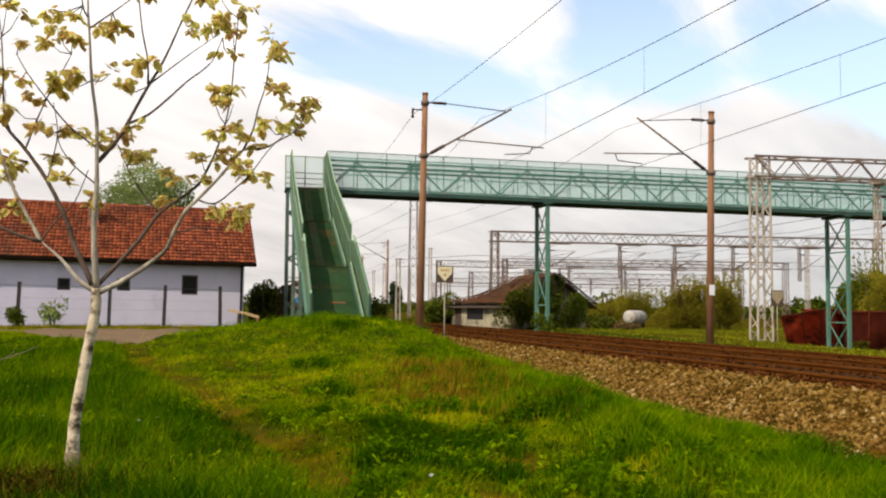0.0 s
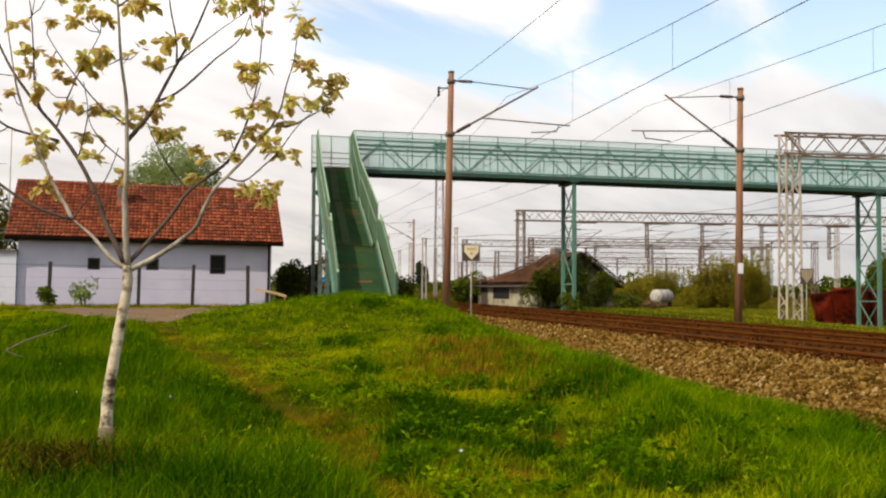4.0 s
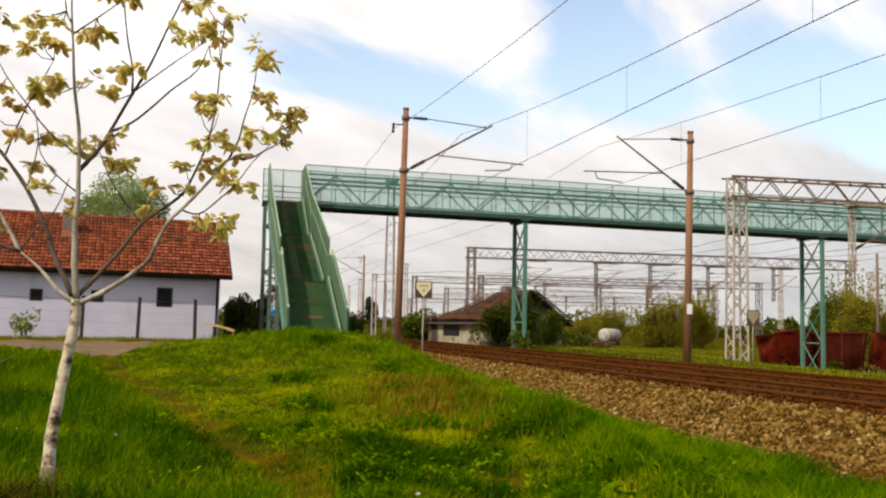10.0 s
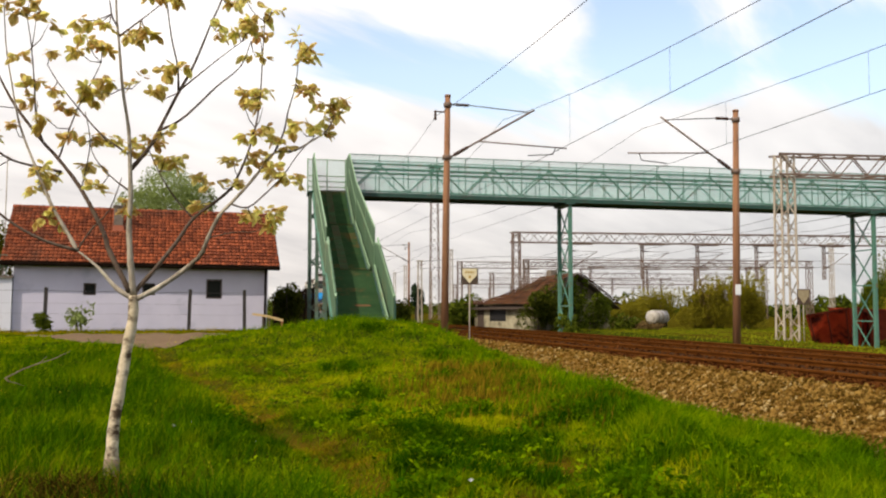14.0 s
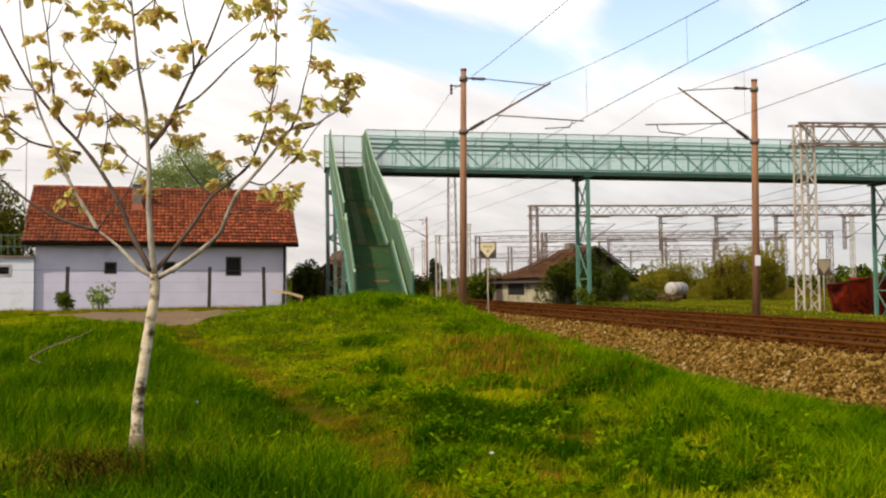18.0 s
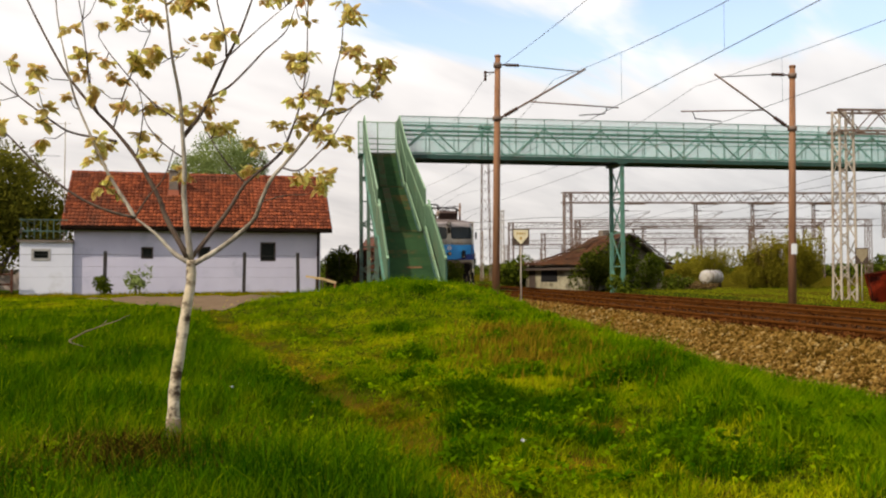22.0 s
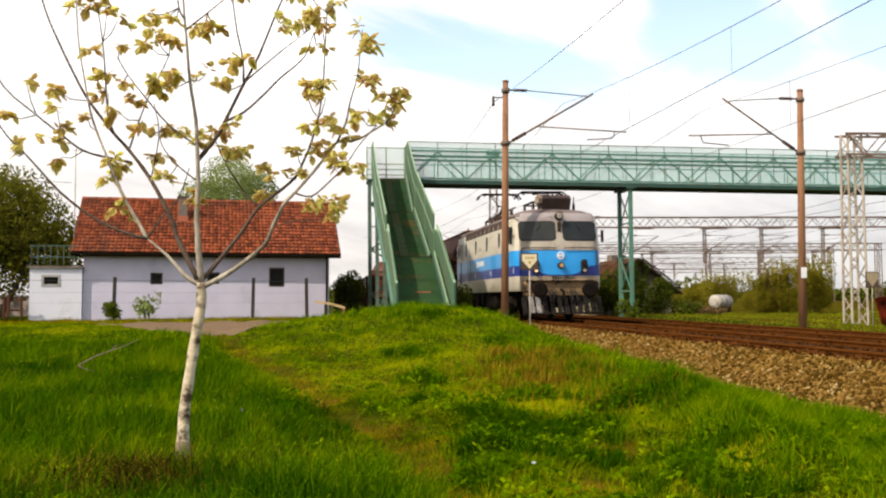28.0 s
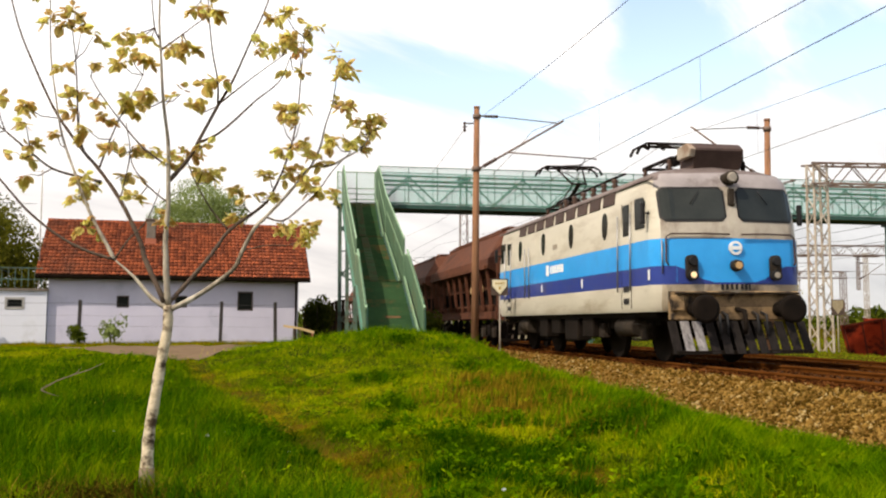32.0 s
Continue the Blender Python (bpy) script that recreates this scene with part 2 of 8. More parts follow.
M["railtop"] = mat("worn_rail_head", (0.050, 0.020, 0.006), (0.095, 0.042, 0.014), rough=0.8, spec=0.0, scale=4, stretch=(3, 0.3, 3), bump=0.05)
M["sleeper"] = mat("dark_stained_sleeper", (0.020, 0.007, 0.002), (0.048, 0.018, 0.005), rough=0.95, spec=0.03, scale=5, c3=(0.014, 0.006, 0.002), bump=0.2)
M["ballast"] = mat("ballast_bed", (0.018, 0.007, 0.002), (0.056, 0.024, 0.007), rough=0.95, spec=0.03, scale=9, fine=40, bump=0.9, c3=(0.024, 0.010, 0.003), c3_scale=0.6)
M["shoulder"] = mat("ballast_shoulder", (0.045, 0.021, 0.003), (0.21, 0.112, 0.026), rough=0.95, spec=0.0, scale=14, fine=50, bump=0.9, c3=(0.06, 0.029, 0.005), c3_scale=8.0, c3_from=0.5, c3_to=0.65)
M["stone"] = mat("ballast_stone", (0.052, 0.029, 0.005), (0.225, 0.130, 0.031), rough=0.9, spec=0.0, scale=5, island=1.0, bump=0.25, pale=(0.36, 0.265, 0.115), c3=(0.105, 0.044, 0.005), c3_scale=1.3, c3_from=0.5, c3_to=0.7)
M["stone_rust"] = mat("rusty_ballast_stone", (0.017, 0.0055, 0.0015), (0.095, 0.033, 0.009), rough=0.9, spec=0.0, scale=5, island=0.9, bump=0.25)
M["stone1"] = mat("ballast_stone1", (0.052, 0.029, 0.005), (0.225, 0.130, 0.031), rough=0.9, spec=0.0, scale=5, obj_random=1.0, bump=0.25, pale=(0.36, 0.265, 0.115), c3=(0.105, 0.044, 0.005), c3_scale=1.3, c3_from=0.5, c3_to=0.7)
M["road"] = mat("dusty_asphalt", (0.12, 0.080, 0.048), (0.18, 0.125, 0.08), rough=0.95, spec=0.0, scale=1.2, fine=30, bump=0.2)
M["wall"] = mat("lilac_white_render", (0.500, 0.472, 0.572), (0.590, 0.562, 0.662), rough=0.9, scale=0.8, fine=50, c3=(0.37, 0.37, 0.45), c3_scale=0.7, c3_from=0.58, c3_to=0.8, bump=0.12)
# dirty peeling render, darkened to hold the shed gable's shade
M["wall_old"] = mat("shaded_peeling_render", (0.10, 0.085, 0.065), (0.33, 0.29, 0.22), rough=0.95, spec=0.1, scale=1.4, c3=(0.05, 0.04, 0.03), c3_scale=0.9, c3_from=0.42, c3_to=0.6, bump=0.2)
M["wall_white"] = mat("white_render", (0.60, 0.60, 0.66), (0.70, 0.70, 0.75), rough=0.9, scale=0.8, c3=(0.48, 0.47, 0.48), c3_scale=0.8, c3_from=0.6, c3_to=0.8, bump=0.12)
M["tile"] = mat("clay_tile", (0.115, 0.027, 0.011), (0.300, 0.074, 0.028), rough=0.85, scale=1.3, obj_random=0.55, c3=(0.11, 0.04, 0.022), c3_scale=0.55, c3_from=0.5, c3_to=0.75, bump=0.15)
M["tile_j"] = mat("clay_tile_field", (0.115, 0.027, 0.011), (0.300, 0.074, 0.028), rough=0.85, scale=1.3, island=0.55, c3=(0.11, 0.04, 0.022), c3_scale=0.55, c3_from=0.5, c3_to=0.75, bump=0.15)
M["tile_old"] = mat("mossy_old_tile", (0.036, 0.015, 0.007), (0.104, 0.042, 0.017), rough=0.9, spec=0.1, scale=2, island=0.6, c3=(0.07, 0.055, 0.02), c3_scale=0.8, bump=0.2)
M["wood_dark"] = mat("dark_weathered_wood", (0.045, 0.032, 0.025), (0.09, 0.065, 0.05), rough=0.85, scale=4, stretch=(4, 4, 0.5), bump=0.2)
M["gate_brown"] = mat("red_brown_gate_boards", (0.055, 0.022, 0.014), (0.12, 0.050, 0.030), rough=0.85, spec=0.1, scale=4, stretch=(4, 4, 0.5), bump=0.2)
M["yard_wall"] = mat("pale_pink_yard_wall", (0.42, 0.34, 0.29), (0.58, 0.48, 0.42), rough=0.95, spec=0.1, scale=0.9, c3=(0.30, 0.24, 0.19), c3_scale=0.7, c3_from=0.55, c3_to=0.75, bump=0.15)
# boards blackened so that their colour carries shade; gable and eaves use them too
M["shack"] = mat("shade_black_boards", (0.006, 0.004, 0.003), (0.020, 0.012, 0.008), rough=0.95, spec=0.0, scale=3, stretch=(4, 4, 0.5), c3=(0.06, 0.035, 0.02), c3_scale=1.5, c3_from=0.6, c3_to=0.75, bump=0.3)
M["wood_post"] = mat("dark_fence_post", (0.03, 0.026, 0.024), (0.06, 0.05, 0.045), rough=0.85, scale=5, stretch=(4, 4, 0.6), bump=0.2)
M["wood_light"] = mat("sunlit_plank", (0.45, 0.30, 0.13), (0.62, 0.46, 0.24), rough=0.8, scale=4, stretch=(0.6, 4, 4), bump=0.15)
M["brick"] = mat("chimney_brick", (0.30, 0.09, 0.05), (0.42, 0.15, 0.09), rough=0.9, scale=9, bump=0.2)
M["grey"] = mat("grey_cement", (0.30, 0.28, 0.26), (0.42, 0.40, 0.37), rough=0.9, scale=3, bump=0.15)
M["flue"] = mat("sooty_flue", (0.12, 0.095, 0.075), (0.22, 0.18, 0.145), rough=0.9, scale=4, c3=(0.06, 0.05, 0.04), bump=0.15)
M["glass_dark"] = mat("dark_window_glass", (0.008, 0.010, 0.008), (0.018, 0.020, 0.016), rough=0.2, scale=2, bump=0, spec=0.08)
M["windscreen"] = mat("tinted_windscreen", (0.014, 0.017, 0.016), (0.034, 0.038, 0.034), rough=0.10, scale=1.2, bump=0, spec=0.22)
M["frame_dark"] = mat("dark_window_frame", (0.06, 0.045, 0.035), (0.10, 0.075, 0.06), rough=0.7, bump=0.05)
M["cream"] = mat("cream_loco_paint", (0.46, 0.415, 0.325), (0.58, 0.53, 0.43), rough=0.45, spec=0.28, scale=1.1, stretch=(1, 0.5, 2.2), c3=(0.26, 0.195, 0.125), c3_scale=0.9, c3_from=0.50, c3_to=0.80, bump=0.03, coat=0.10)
M["cream_front"] = mat("darker_cream_end_paint", (0.29, 0.25, 0.20), (0.48, 0.43, 0.35), rough=0.55, spec=0.25, scale=2.0, stretch=(1, 1, 0.6), c3=(0.16, 0.12, 0.09), c3_scale=1.6, c3_from=0.48, c3_to=0.72, bump=0.04)
M["cream_sill"] = mat("grimy_cream_sill_paint", (0.20, 0.155, 0.105), (0.46, 0.39, 0.29), rough=0.7, spec=0.2, scale=2.5, stretch=(1, 1, 0.6), c3=(0.08, 0.06, 0.045), c3_scale=2.0, c3_from=0.48, c3_to=0.7, bump=0.06)
M["brow"] = mat("faded_grey_cab_brow", (0.22, 0.19, 0.185), (0.34, 0.30, 0.29), rough=0.6, spec=0.25, scale=2.0, c3=(0.14, 0.11, 0.10), c3_scale=1.5, bump=0.05)
M["blue"] = mat("light_blue_loco_paint", (0.012, 0.25, 0.62), (0.025, 0.32, 0.72), rough=0.38, scale=1.5, c3=(0.03, 0.22, 0.48), c3_scale=1.2, c3_from=0.58, c3_to=0.8, bump=0.02, coat=0.2)
M["navy"] = mat("dark_blue_loco_paint", (0.012, 0.028, 0.17), (0.022, 0.042, 0.23), rough=0.4, spec=0.3, scale=1.5, c3=(0.05, 0.05, 0.13), bump=0.02, coat=0.1)
M["roofgrey"] = mat("sooty_loco_roof", (0.115, 0.088, 0.08), (0.21, 0.165, 0.15), rough=0.65, scale=2, c3=(0.06, 0.045, 0.04), bump=0.1)
# grime taken near black, with the shadows under the vehicles in its colour
M["grime"] = mat("shade_dark_grime", (0.004, 0.003, 0.002), (0.015, 0.010, 0.007), rough=0.85, spec=0.08, scale=4, c3=(0.04, 0.026, 0.015), c3_from=0.64, c3_to=0.8, bump=0.2)
M["beam"] = mat("dirty_buffer_beam", (0.012, 0.009, 0.006), (0.05, 0.038, 0.028), rough=0.8, spec=0.1, scale=3, c3=(0.010, 0.007, 0.005), bump=0.15)
M["beam_tan"] = mat("dusty_tan_beam", (0.06, 0.040, 0.024), (0.46, 0.30, 0.15), rough=0.8, spec=0.12, scale=1.3, c3=(0.02, 0.015, 0.012), c3_scale=2.2, c3_from=0.46, c3_to=0.60, bump=0.12)
M["vent"] = mat("rusty_dark_louvre", (0.045, 0.028, 0.024), (0.09, 0.058, 0.048), rough=0.7, scale=3, bump=0.1)
# blade grime darkened further for the shade low on the front
M["plough_dark"] = mat("grimy_shaded_plough_blade", (0.005, 0.004, 0.003), (0.022, 0.017, 0.015), rough=0.8, spec=0.1, scale=2.5, stretch=(5, 5, 0.7), bump=0.15)
M["plough"] = mat("scraped_plough_blade", (0.04, 0.033, 0.032), (0.40, 0.37, 0.36), rough=0.6, metal=0.2, scale=2.5, stretch=(5, 5, 0.7), bump=0.15)
M["yellow_box"] = mat("ochre_step_panel", (0.42, 0.25, 0.10), (0.55, 0.36, 0.17), rough=0.6, scale=4, c3=(0.25, 0.16, 0.08), bump=0.05)
M["black"] = mat("black_rubber", (0.010, 0.010, 0.010), (0.022, 0.020, 0.020), rough=0.55, bump=0.05)
M["steel"] = mat("dull_steel", (0.26, 0.25, 0.24), (0.36, 0.35, 0.33), rough=0.4, metal=0.7, bump=0.03)
M["white"] = mat("white_paint", (0.68, 0.68, 0.66), (0.78, 0.78, 0.76), rough=0.6, bump=0.03)
M["sign_white"] = mat("sign_face", (0.60, 0.52, 0.33), (0.70, 0.62, 0.42), rough=0.6, scale=6, bump=0.02)
M["sign_faded"] = mat("faded_sign_face", (0.24, 0.19, 0.11), (0.34, 0.28, 0.18), rough=0.7, scale=6, bump=0.02)
M["sign_dark"] = mat("sign_back", (0.05, 0.035, 0.025), (0.09, 0.06, 0.045), rough=0.7, bump=0.05)
M["sign_text"] = mat("sign_lettering", (0.34, 0.20, 0.03), (0.42, 0.26, 0.05), rough=0.6, bump=0)
M["wagon"] = mat("red_brown_wagon_paint", (0.066, 0.023, 0.013), (0.135, 0.052, 0.029), rough=0.8, spec=0.12, scale=1.6, stretch=(1, 0.7, 2), c3=(0.045, 0.019, 0.012), c3_scale=1.0, bump=0.08)
M["wagon_red"] = mat("scrap_wagon_red", (0.20, 0.022, 0.007), (0.46, 0.056, 0.016), rough=0.85, spec=0.1, scale=1.2, c3=(0.05, 0.009, 0.005), c3_scale=0.9, c3_from=0.50, c3_to=0.62, bump=0.1)
M["wagon_rust"] = mat("scrap_wagon_rust", (0.055, 0.011, 0.006), (0.15, 0.028, 0.013), rough=0.9, spec=0.08, scale=2, bump=0.15)
M["tank"] = mat("grey_tank", (0.29, 0.265, 0.225), (0.43, 0.40, 0.345), rough=0.5, scale=1.5, c3=(0.18, 0.15, 0.12), bump=0.05)
M["bark"] = mat("pale_walnut_bark", (0.17, 0.13, 0.095), (0.52, 0.46, 0.36), rough=0.85, scale=9, stretch=(1, 1, 0.45), c3=(0.10, 0.075, 0.05), c3_scale=3.5, c3_from=0.50, c3_to=0.66, bump=0.5)
M["bark_lime"] = mat("limewashed_bark", (0.34, 0.27, 0.17), (0.72, 0.61, 0.43), rough=0.85, scale=8, stretch=(1, 1, 1.6), c3=(0.07, 0.045, 0.026), c3_scale=5.0, c3_from=0.50, c3_to=0.62, bump=0.5)
M["root"] = mat("bare_root_bark", (0.12, 0.085, 0.055), (0.24, 0.18, 0.125), rough=0.9, scale=9, c3=(0.06, 0.04, 0.026), c3_scale=3.0, bump=0.5)
M["twig"] = mat("brown_twig", (0.055, 0.036, 0.027), (0.125, 0.088, 0.062), rough=0.85, scale=12, bump=0.3)
M["bark_dark"] = mat("dark_bark", (0.05, 0.038, 0.028), (0.10, 0.075, 0.055), rough=0.9, scale=8, bump=0.4)


def leafmat(name, c1, c2, trans=0.35, scale=3.0):
    m = bpy.data.materials.new(name)
    m.use_nodes = True
    nt = m.node_tree
    b = nt.nodes["Principled BSDF"]
    b.inputs["Roughness"].default_value = 0.75
    b.inputs["Specular IOR Level"].default_value = 0.0
    geo = nt.nodes.new("ShaderNodeNewGeometry")
    co = nt.nodes.new("ShaderNodeTexCoord")
    nz = nt.nodes.new("ShaderNodeTexNoise")
    nz.inputs["Scale"].default_value, nz.inputs["Detail"].default_value = scale, 3.0
    nt.links.new(co.outputs["Object"], nz.inputs["Vector"])
    ad = nt.nodes.new("ShaderNodeMath"); ad.operation = "MULTIPLY_ADD"
    ad.inputs[1].default_value = 0.6
    nt.links.new(geo.outputs["Random Per Island"], ad.inputs[0])
    sb = nt.nodes.new("ShaderNodeMath"); sb.operation = "SUBTRACT"; sb.inputs[1].default_value = 0.3
    nt.links.new(nz.outputs["Fac"], sb.inputs[0]); nt.links.new(sb.outputs[0], ad.inputs[2])
    r = nt.nodes.new("ShaderNodeValToRGB")
    r.color_ramp.elements[0].position, r.color_ramp.elements[1].position = 0.1, 0.85
    r.color_ramp.elements[0].color, r.color_ramp.elements[1].color = (*c1, 1), (*c2, 1)
    nt.links.new(ad.outputs[0], r.inputs[0])
    nt.links.new(r.outputs[0], b.inputs["Base Color"])
    t = nt.nodes.new("ShaderNodeBsdfTranslucent")
    nt.links.new(r.outputs[0], t.inputs["Color"])
    mx = nt.nodes.new("ShaderNodeMixShader")
    mx.inputs[0].default_value = trans
    nt.links.new(b.outputs[0], mx.inputs[1]); nt.links.new(t.outputs[0], mx.inputs[2])
    nt.links.new(mx.outputs[0], nt.nodes["Material Output"].inputs[0])
    return m


def swardmat(name, dark, mid, light, trans=0.3):
    """Grass blades: tufts differ from one another, and broad patches run darker or yellower."""
    m = leafmat(name, dark, light, trans)
    nt = m.node_tree
    ramp_ = next(n for n in nt.nodes if n.bl_idname == "ShaderNodeValToRGB")
    e = ramp_.color_ramp.elements.new(0.5)
    e.color = (*mid, 1)
    geo = next(n for n in nt.nodes if n.bl_idname == "ShaderNodeNewGeometry")
    co = next(n for n in nt.nodes if n.bl_idname == "ShaderNodeTexCoord")
    total = None
    for size, weight in ((0.42, 1.15), (2.6, 0.8), (None, 0.40)):
        k = nt.nodes.new("ShaderNodeMath"); k.operation = "MULTIPLY_ADD"
        k.inputs[1].default_value, k.inputs[2].default_value = weight, -weight / 2
        if size is None:
            nt.links.new(geo.outputs["Random Per Island"], k.inputs[0])
        else:
            nz = nt.nodes.new("ShaderNodeTexNoise")
            nz.inputs["Scale"].default_value, nz.inputs["Detail"].default_value = size, 2.0
            nt.links.new(co.outputs["Object"], nz.inputs["Vector"]); nt.links.new(nz.outputs["Fac"], k.inputs[0])
        if total is None:
            k2 = nt.nodes.new("ShaderNodeMath"); k2.operation = "ADD"; k2.inputs[1].default_value = 0.5
            nt.links.new(k.outputs[0], k2.inputs[0])
        else:
            k2 = nt.nodes.new("ShaderNodeMath"); k2.operation = "ADD"
            nt.links.new(k.outputs[0], k2.inputs[0]); nt.links.new(total, k2.inputs[1])
        total = k2.outputs[0]
    nt.links.new(total, ramp_.inputs[0])
    return m


M["grass"] = swardmat("meadow_grass", (0.016, 0.058, 0.0005), (0.152, 0.222, 0.001), (0.415, 0.390, 0.005))
M["grass_tall"] = swardmat("long_meadow_grass", (0.003, 0.027, 0.0005), (0.046, 0.115, 0.001), (0.190, 0.240, 0.002))
M["grass_bank"] = swardmat("soft_bank_grass", (0.005, 0.034, 0.0005), (0.070, 0.150, 0.001), (0.250, 0.310, 0.003))
# darker copy of the long grass, for the shaded slope of the ridge
M["tussock"] = swardmat("shaded_tussock_grass", (0.003, 0.024, 0.0005), (0.028, 0.088, 0.0006), (0.110, 0.190, 0.001))
M["grass_path"] = swardmat("trodden_grass", (0.045, 0.062, 0.001), (0.170, 0.150, 0.002), (0.360, 0.255, 0.008))
M["grass_yard"] = leafmat("rough_yard_grass", (0.065, 0.105, 0.003), (0.260, 0.260, 0.012), 0.3, 0.5)
M["scrub"] = leafmat("brown_scrub", (0.085, 0.05, 0.02), (0.20, 0.13, 0.05), 0.2, 0.5)
M["grass_dry"] = leafmat("dry_grass", (0.060, 0.042, 0.004), (0.34, 0.24, 0.025), 0.2)
M["weed"] = leafmat("broad_weed", (0.014, 0.055, 0.0003), (0.100, 0.178, 0.0008), 0.33)
M["weed_light"] = leafmat("light_broad_weed", (0.055, 0.130, 0.0005), (0.220, 0.300, 0.002), 0.33)
M["dead_weed"] = leafmat("dead_brown_weed", (0.010, 0.008, 0.001), (0.075, 0.052, 0.006), 0.1)
M["sorrel"] = leafmat("ripening_sorrel", (0.085, 0.055, 0.004), (0.270, 0.180, 0.010), 0.25)
M["flower"] = leafmat("yellow_flower", (0.45, 0.36, 0.02), (0.65, 0.52, 0.04), 0.2)
M["walnut"] = leafmat("young_walnut_leaf", (0.60, 0.34, 0.13), (0.78, 0.74, 0.20), 0.64, 3.5)
M["bush"] = leafmat("bush_leaf", (0.030, 0.048, 0.004), (0.125, 0.150, 0.015), 0.3, 0.5)
M["bush_y"] = leafmat("spring_bush_leaf", (0.095, 0.088, 0.007), (0.340, 0.285, 0.026), 0.38, 0.4)
M["tree_leaf"] = leafmat("tree_leaf", (0.030, 0.048, 0.005), (0.12, 0.125, 0.015), 0.3, 0.5)
M["crown_leaf"] = leafmat("broadleaf_crown", (0.050, 0.056, 0.006), (0.190, 0.175, 0.020), 0.35, 0.35)
M["willow"] = leafmat("willow_leaf", (0.13, 0.17, 0.045), (0.30, 0.36, 0.12), 0.4, 0.6)
M["conifer"] = leafmat("conifer_leaf", (0.018, 0.035, 0.018), (0.04, 0.065, 0.03), 0.1, 0.6)


def screen_material():
    """Fine wire mesh in pale green: too fine to see its wires, so partly see-through."""
    m = mat("green_wire_mesh", (0.17, 0.40, 0.34), (0.24, 0.47, 0.41), rough=0.6, scale=2, bump=0)
    nt = m.node_tree
    tr = nt.nodes.new("ShaderNodeBsdfTransparent")
    mx = nt.nodes.new("ShaderNodeMixShader")
    mx.inputs[0].default_value = 0.38
    nt.links.new(tr.outputs[0], mx.inputs[1])
    nt.links.new(nt.nodes["Principled BSDF"].outputs[0], mx.inputs[2])
    nt.links.new(mx.outputs[0], nt.nodes["Material Output"].inputs[0])
    return m


M["mesh"] = screen_material()


def glow(name, colour, strength):
    m = bpy.data.materials.new(name)
    m.use_nodes = True
    b = m.node_tree.nodes["Principled BSDF"]
    b.inputs["Base Color"].default_value = (*colour, 1)
    b.inputs["Emission Color"].default_value = (*colour, 1)
    b.inputs["Emission Strength"].default_value = strength
    return m


M["lamp_lit"] = glow("lit_headlamp", (1.0, 0.72, 0.40), 0.30)
M["lamp_off"] = mat("headlamp_glass", (0.20, 0.17, 0.14), (0.38, 0.34, 0.28), rough=0.15, bump=0)


# ---- mesh helpers ----
def box(bm, c, s, m=None):
    """A box of size s at c, optionally turned by the matrix m first."""
    vs = []
    for i in (-0.5, 0.5):
        for j in (-0.5, 0.5):
            for k in (-0.5, 0.5):
                v = Vector((i * s[0], j * s[1], k * s[2]))
                if m is not None:
                    v = m @ v
                vs.append(bm.verts.new(v + Vector(c)))
    for f in ((0, 1, 3, 2), (4, 6, 7, 5), (0, 4, 5, 1), (2, 3, 7, 6), (0, 2, 6, 4), (1, 5, 7, 3)):
        bm.faces.new([vs[i] for i in f])
    return bm


def bar(bm, p, q, w, h=None):
    """A straight bar of section w x h from p to q."""
    p, q = Vector(p), Vector(q)
    d = q - p
    m = d.to_track_quat("Y", "Z").to_matrix()
    return box(bm, (p + q) / 2, (w, d.length, h or w), m)


def tube(bm, pts, radii, seg=8, cap=True):
    """A tapered tube along a polyline."""
    pts = [Vector(p) for p in pts]
    if isinstance(radii, (int, float)):
        radii = [radii] * len(pts)
    rings = []
    ref = None
    for i, p in enumerate(pts):
        d = (pts[min(i + 1, len(pts) - 1)] - pts[max(i - 1, 0)]).normalized()
        if ref is None:
            ref = Vector((0, 0, 1)) if abs(d.z) < 0.9 else Vector((1, 0, 0))
        a = d.cross(ref).normalized()
        b = d.cross(a)
        ref = -b if abs(d.dot(b)) < 0.99 else ref
        ref = a.cross(d)
        rings.append([bm.verts.new(p + radii[i] * (math.cos(2 * math.pi * k / seg) * a + math.sin(2 * math.pi * k / seg) * ref)) for k in range(seg)])
    for r1, r2 in zip(rings, rings[1:]):
        for k in range(seg):
            f = bm.faces.new((r1[k], r1[(k + 1) % seg], r2[(k + 1) % seg], r2[k]))
            f.smooth = True
    if cap:
        bm.faces.new(rings[0][::-1])
        bm.faces.new(rings[-1])
    return bm


def prism(bm, poly, a, b, axis="y"):
    """A polygon in the plane across an axis, drawn out from a to b along it."""
    def at(u, v, w):
        return {"y": (u, w, v), "x": (w, u, v), "z": (u, v, w)}[axis]
    r1 = [bm.verts.new(at(u, v, a)) for u, v in poly]
    r2 = [bm.verts.new(at(u, v, b)) for u, v in poly]
    n = len(poly)
    for i in range(n):
        bm.faces.new((r1[i], r1[(i + 1) % n], r2[(i + 1) % n], r2[i]))
    bm.faces.new(r1[::-1])
    bm.faces.new(r2)
    return bm


def bevelled(bm, width=0.01, seg=1):
    bmesh.ops.bevel(bm, geom=list(bm.edges), offset=width, segments=seg, affect="EDGES", profile=0.6)
    return bm


def mesh_of(name, bm, material):
    bmesh.ops.recalc_face_normals(bm, faces=bm.faces)
    me = bpy.data.meshes.new(name)
    bm.to_mesh(me)
    bm.free()
    for x in material if isinstance(material, (list, tuple)) else [material]:
        me.materials.append(x)
    return me


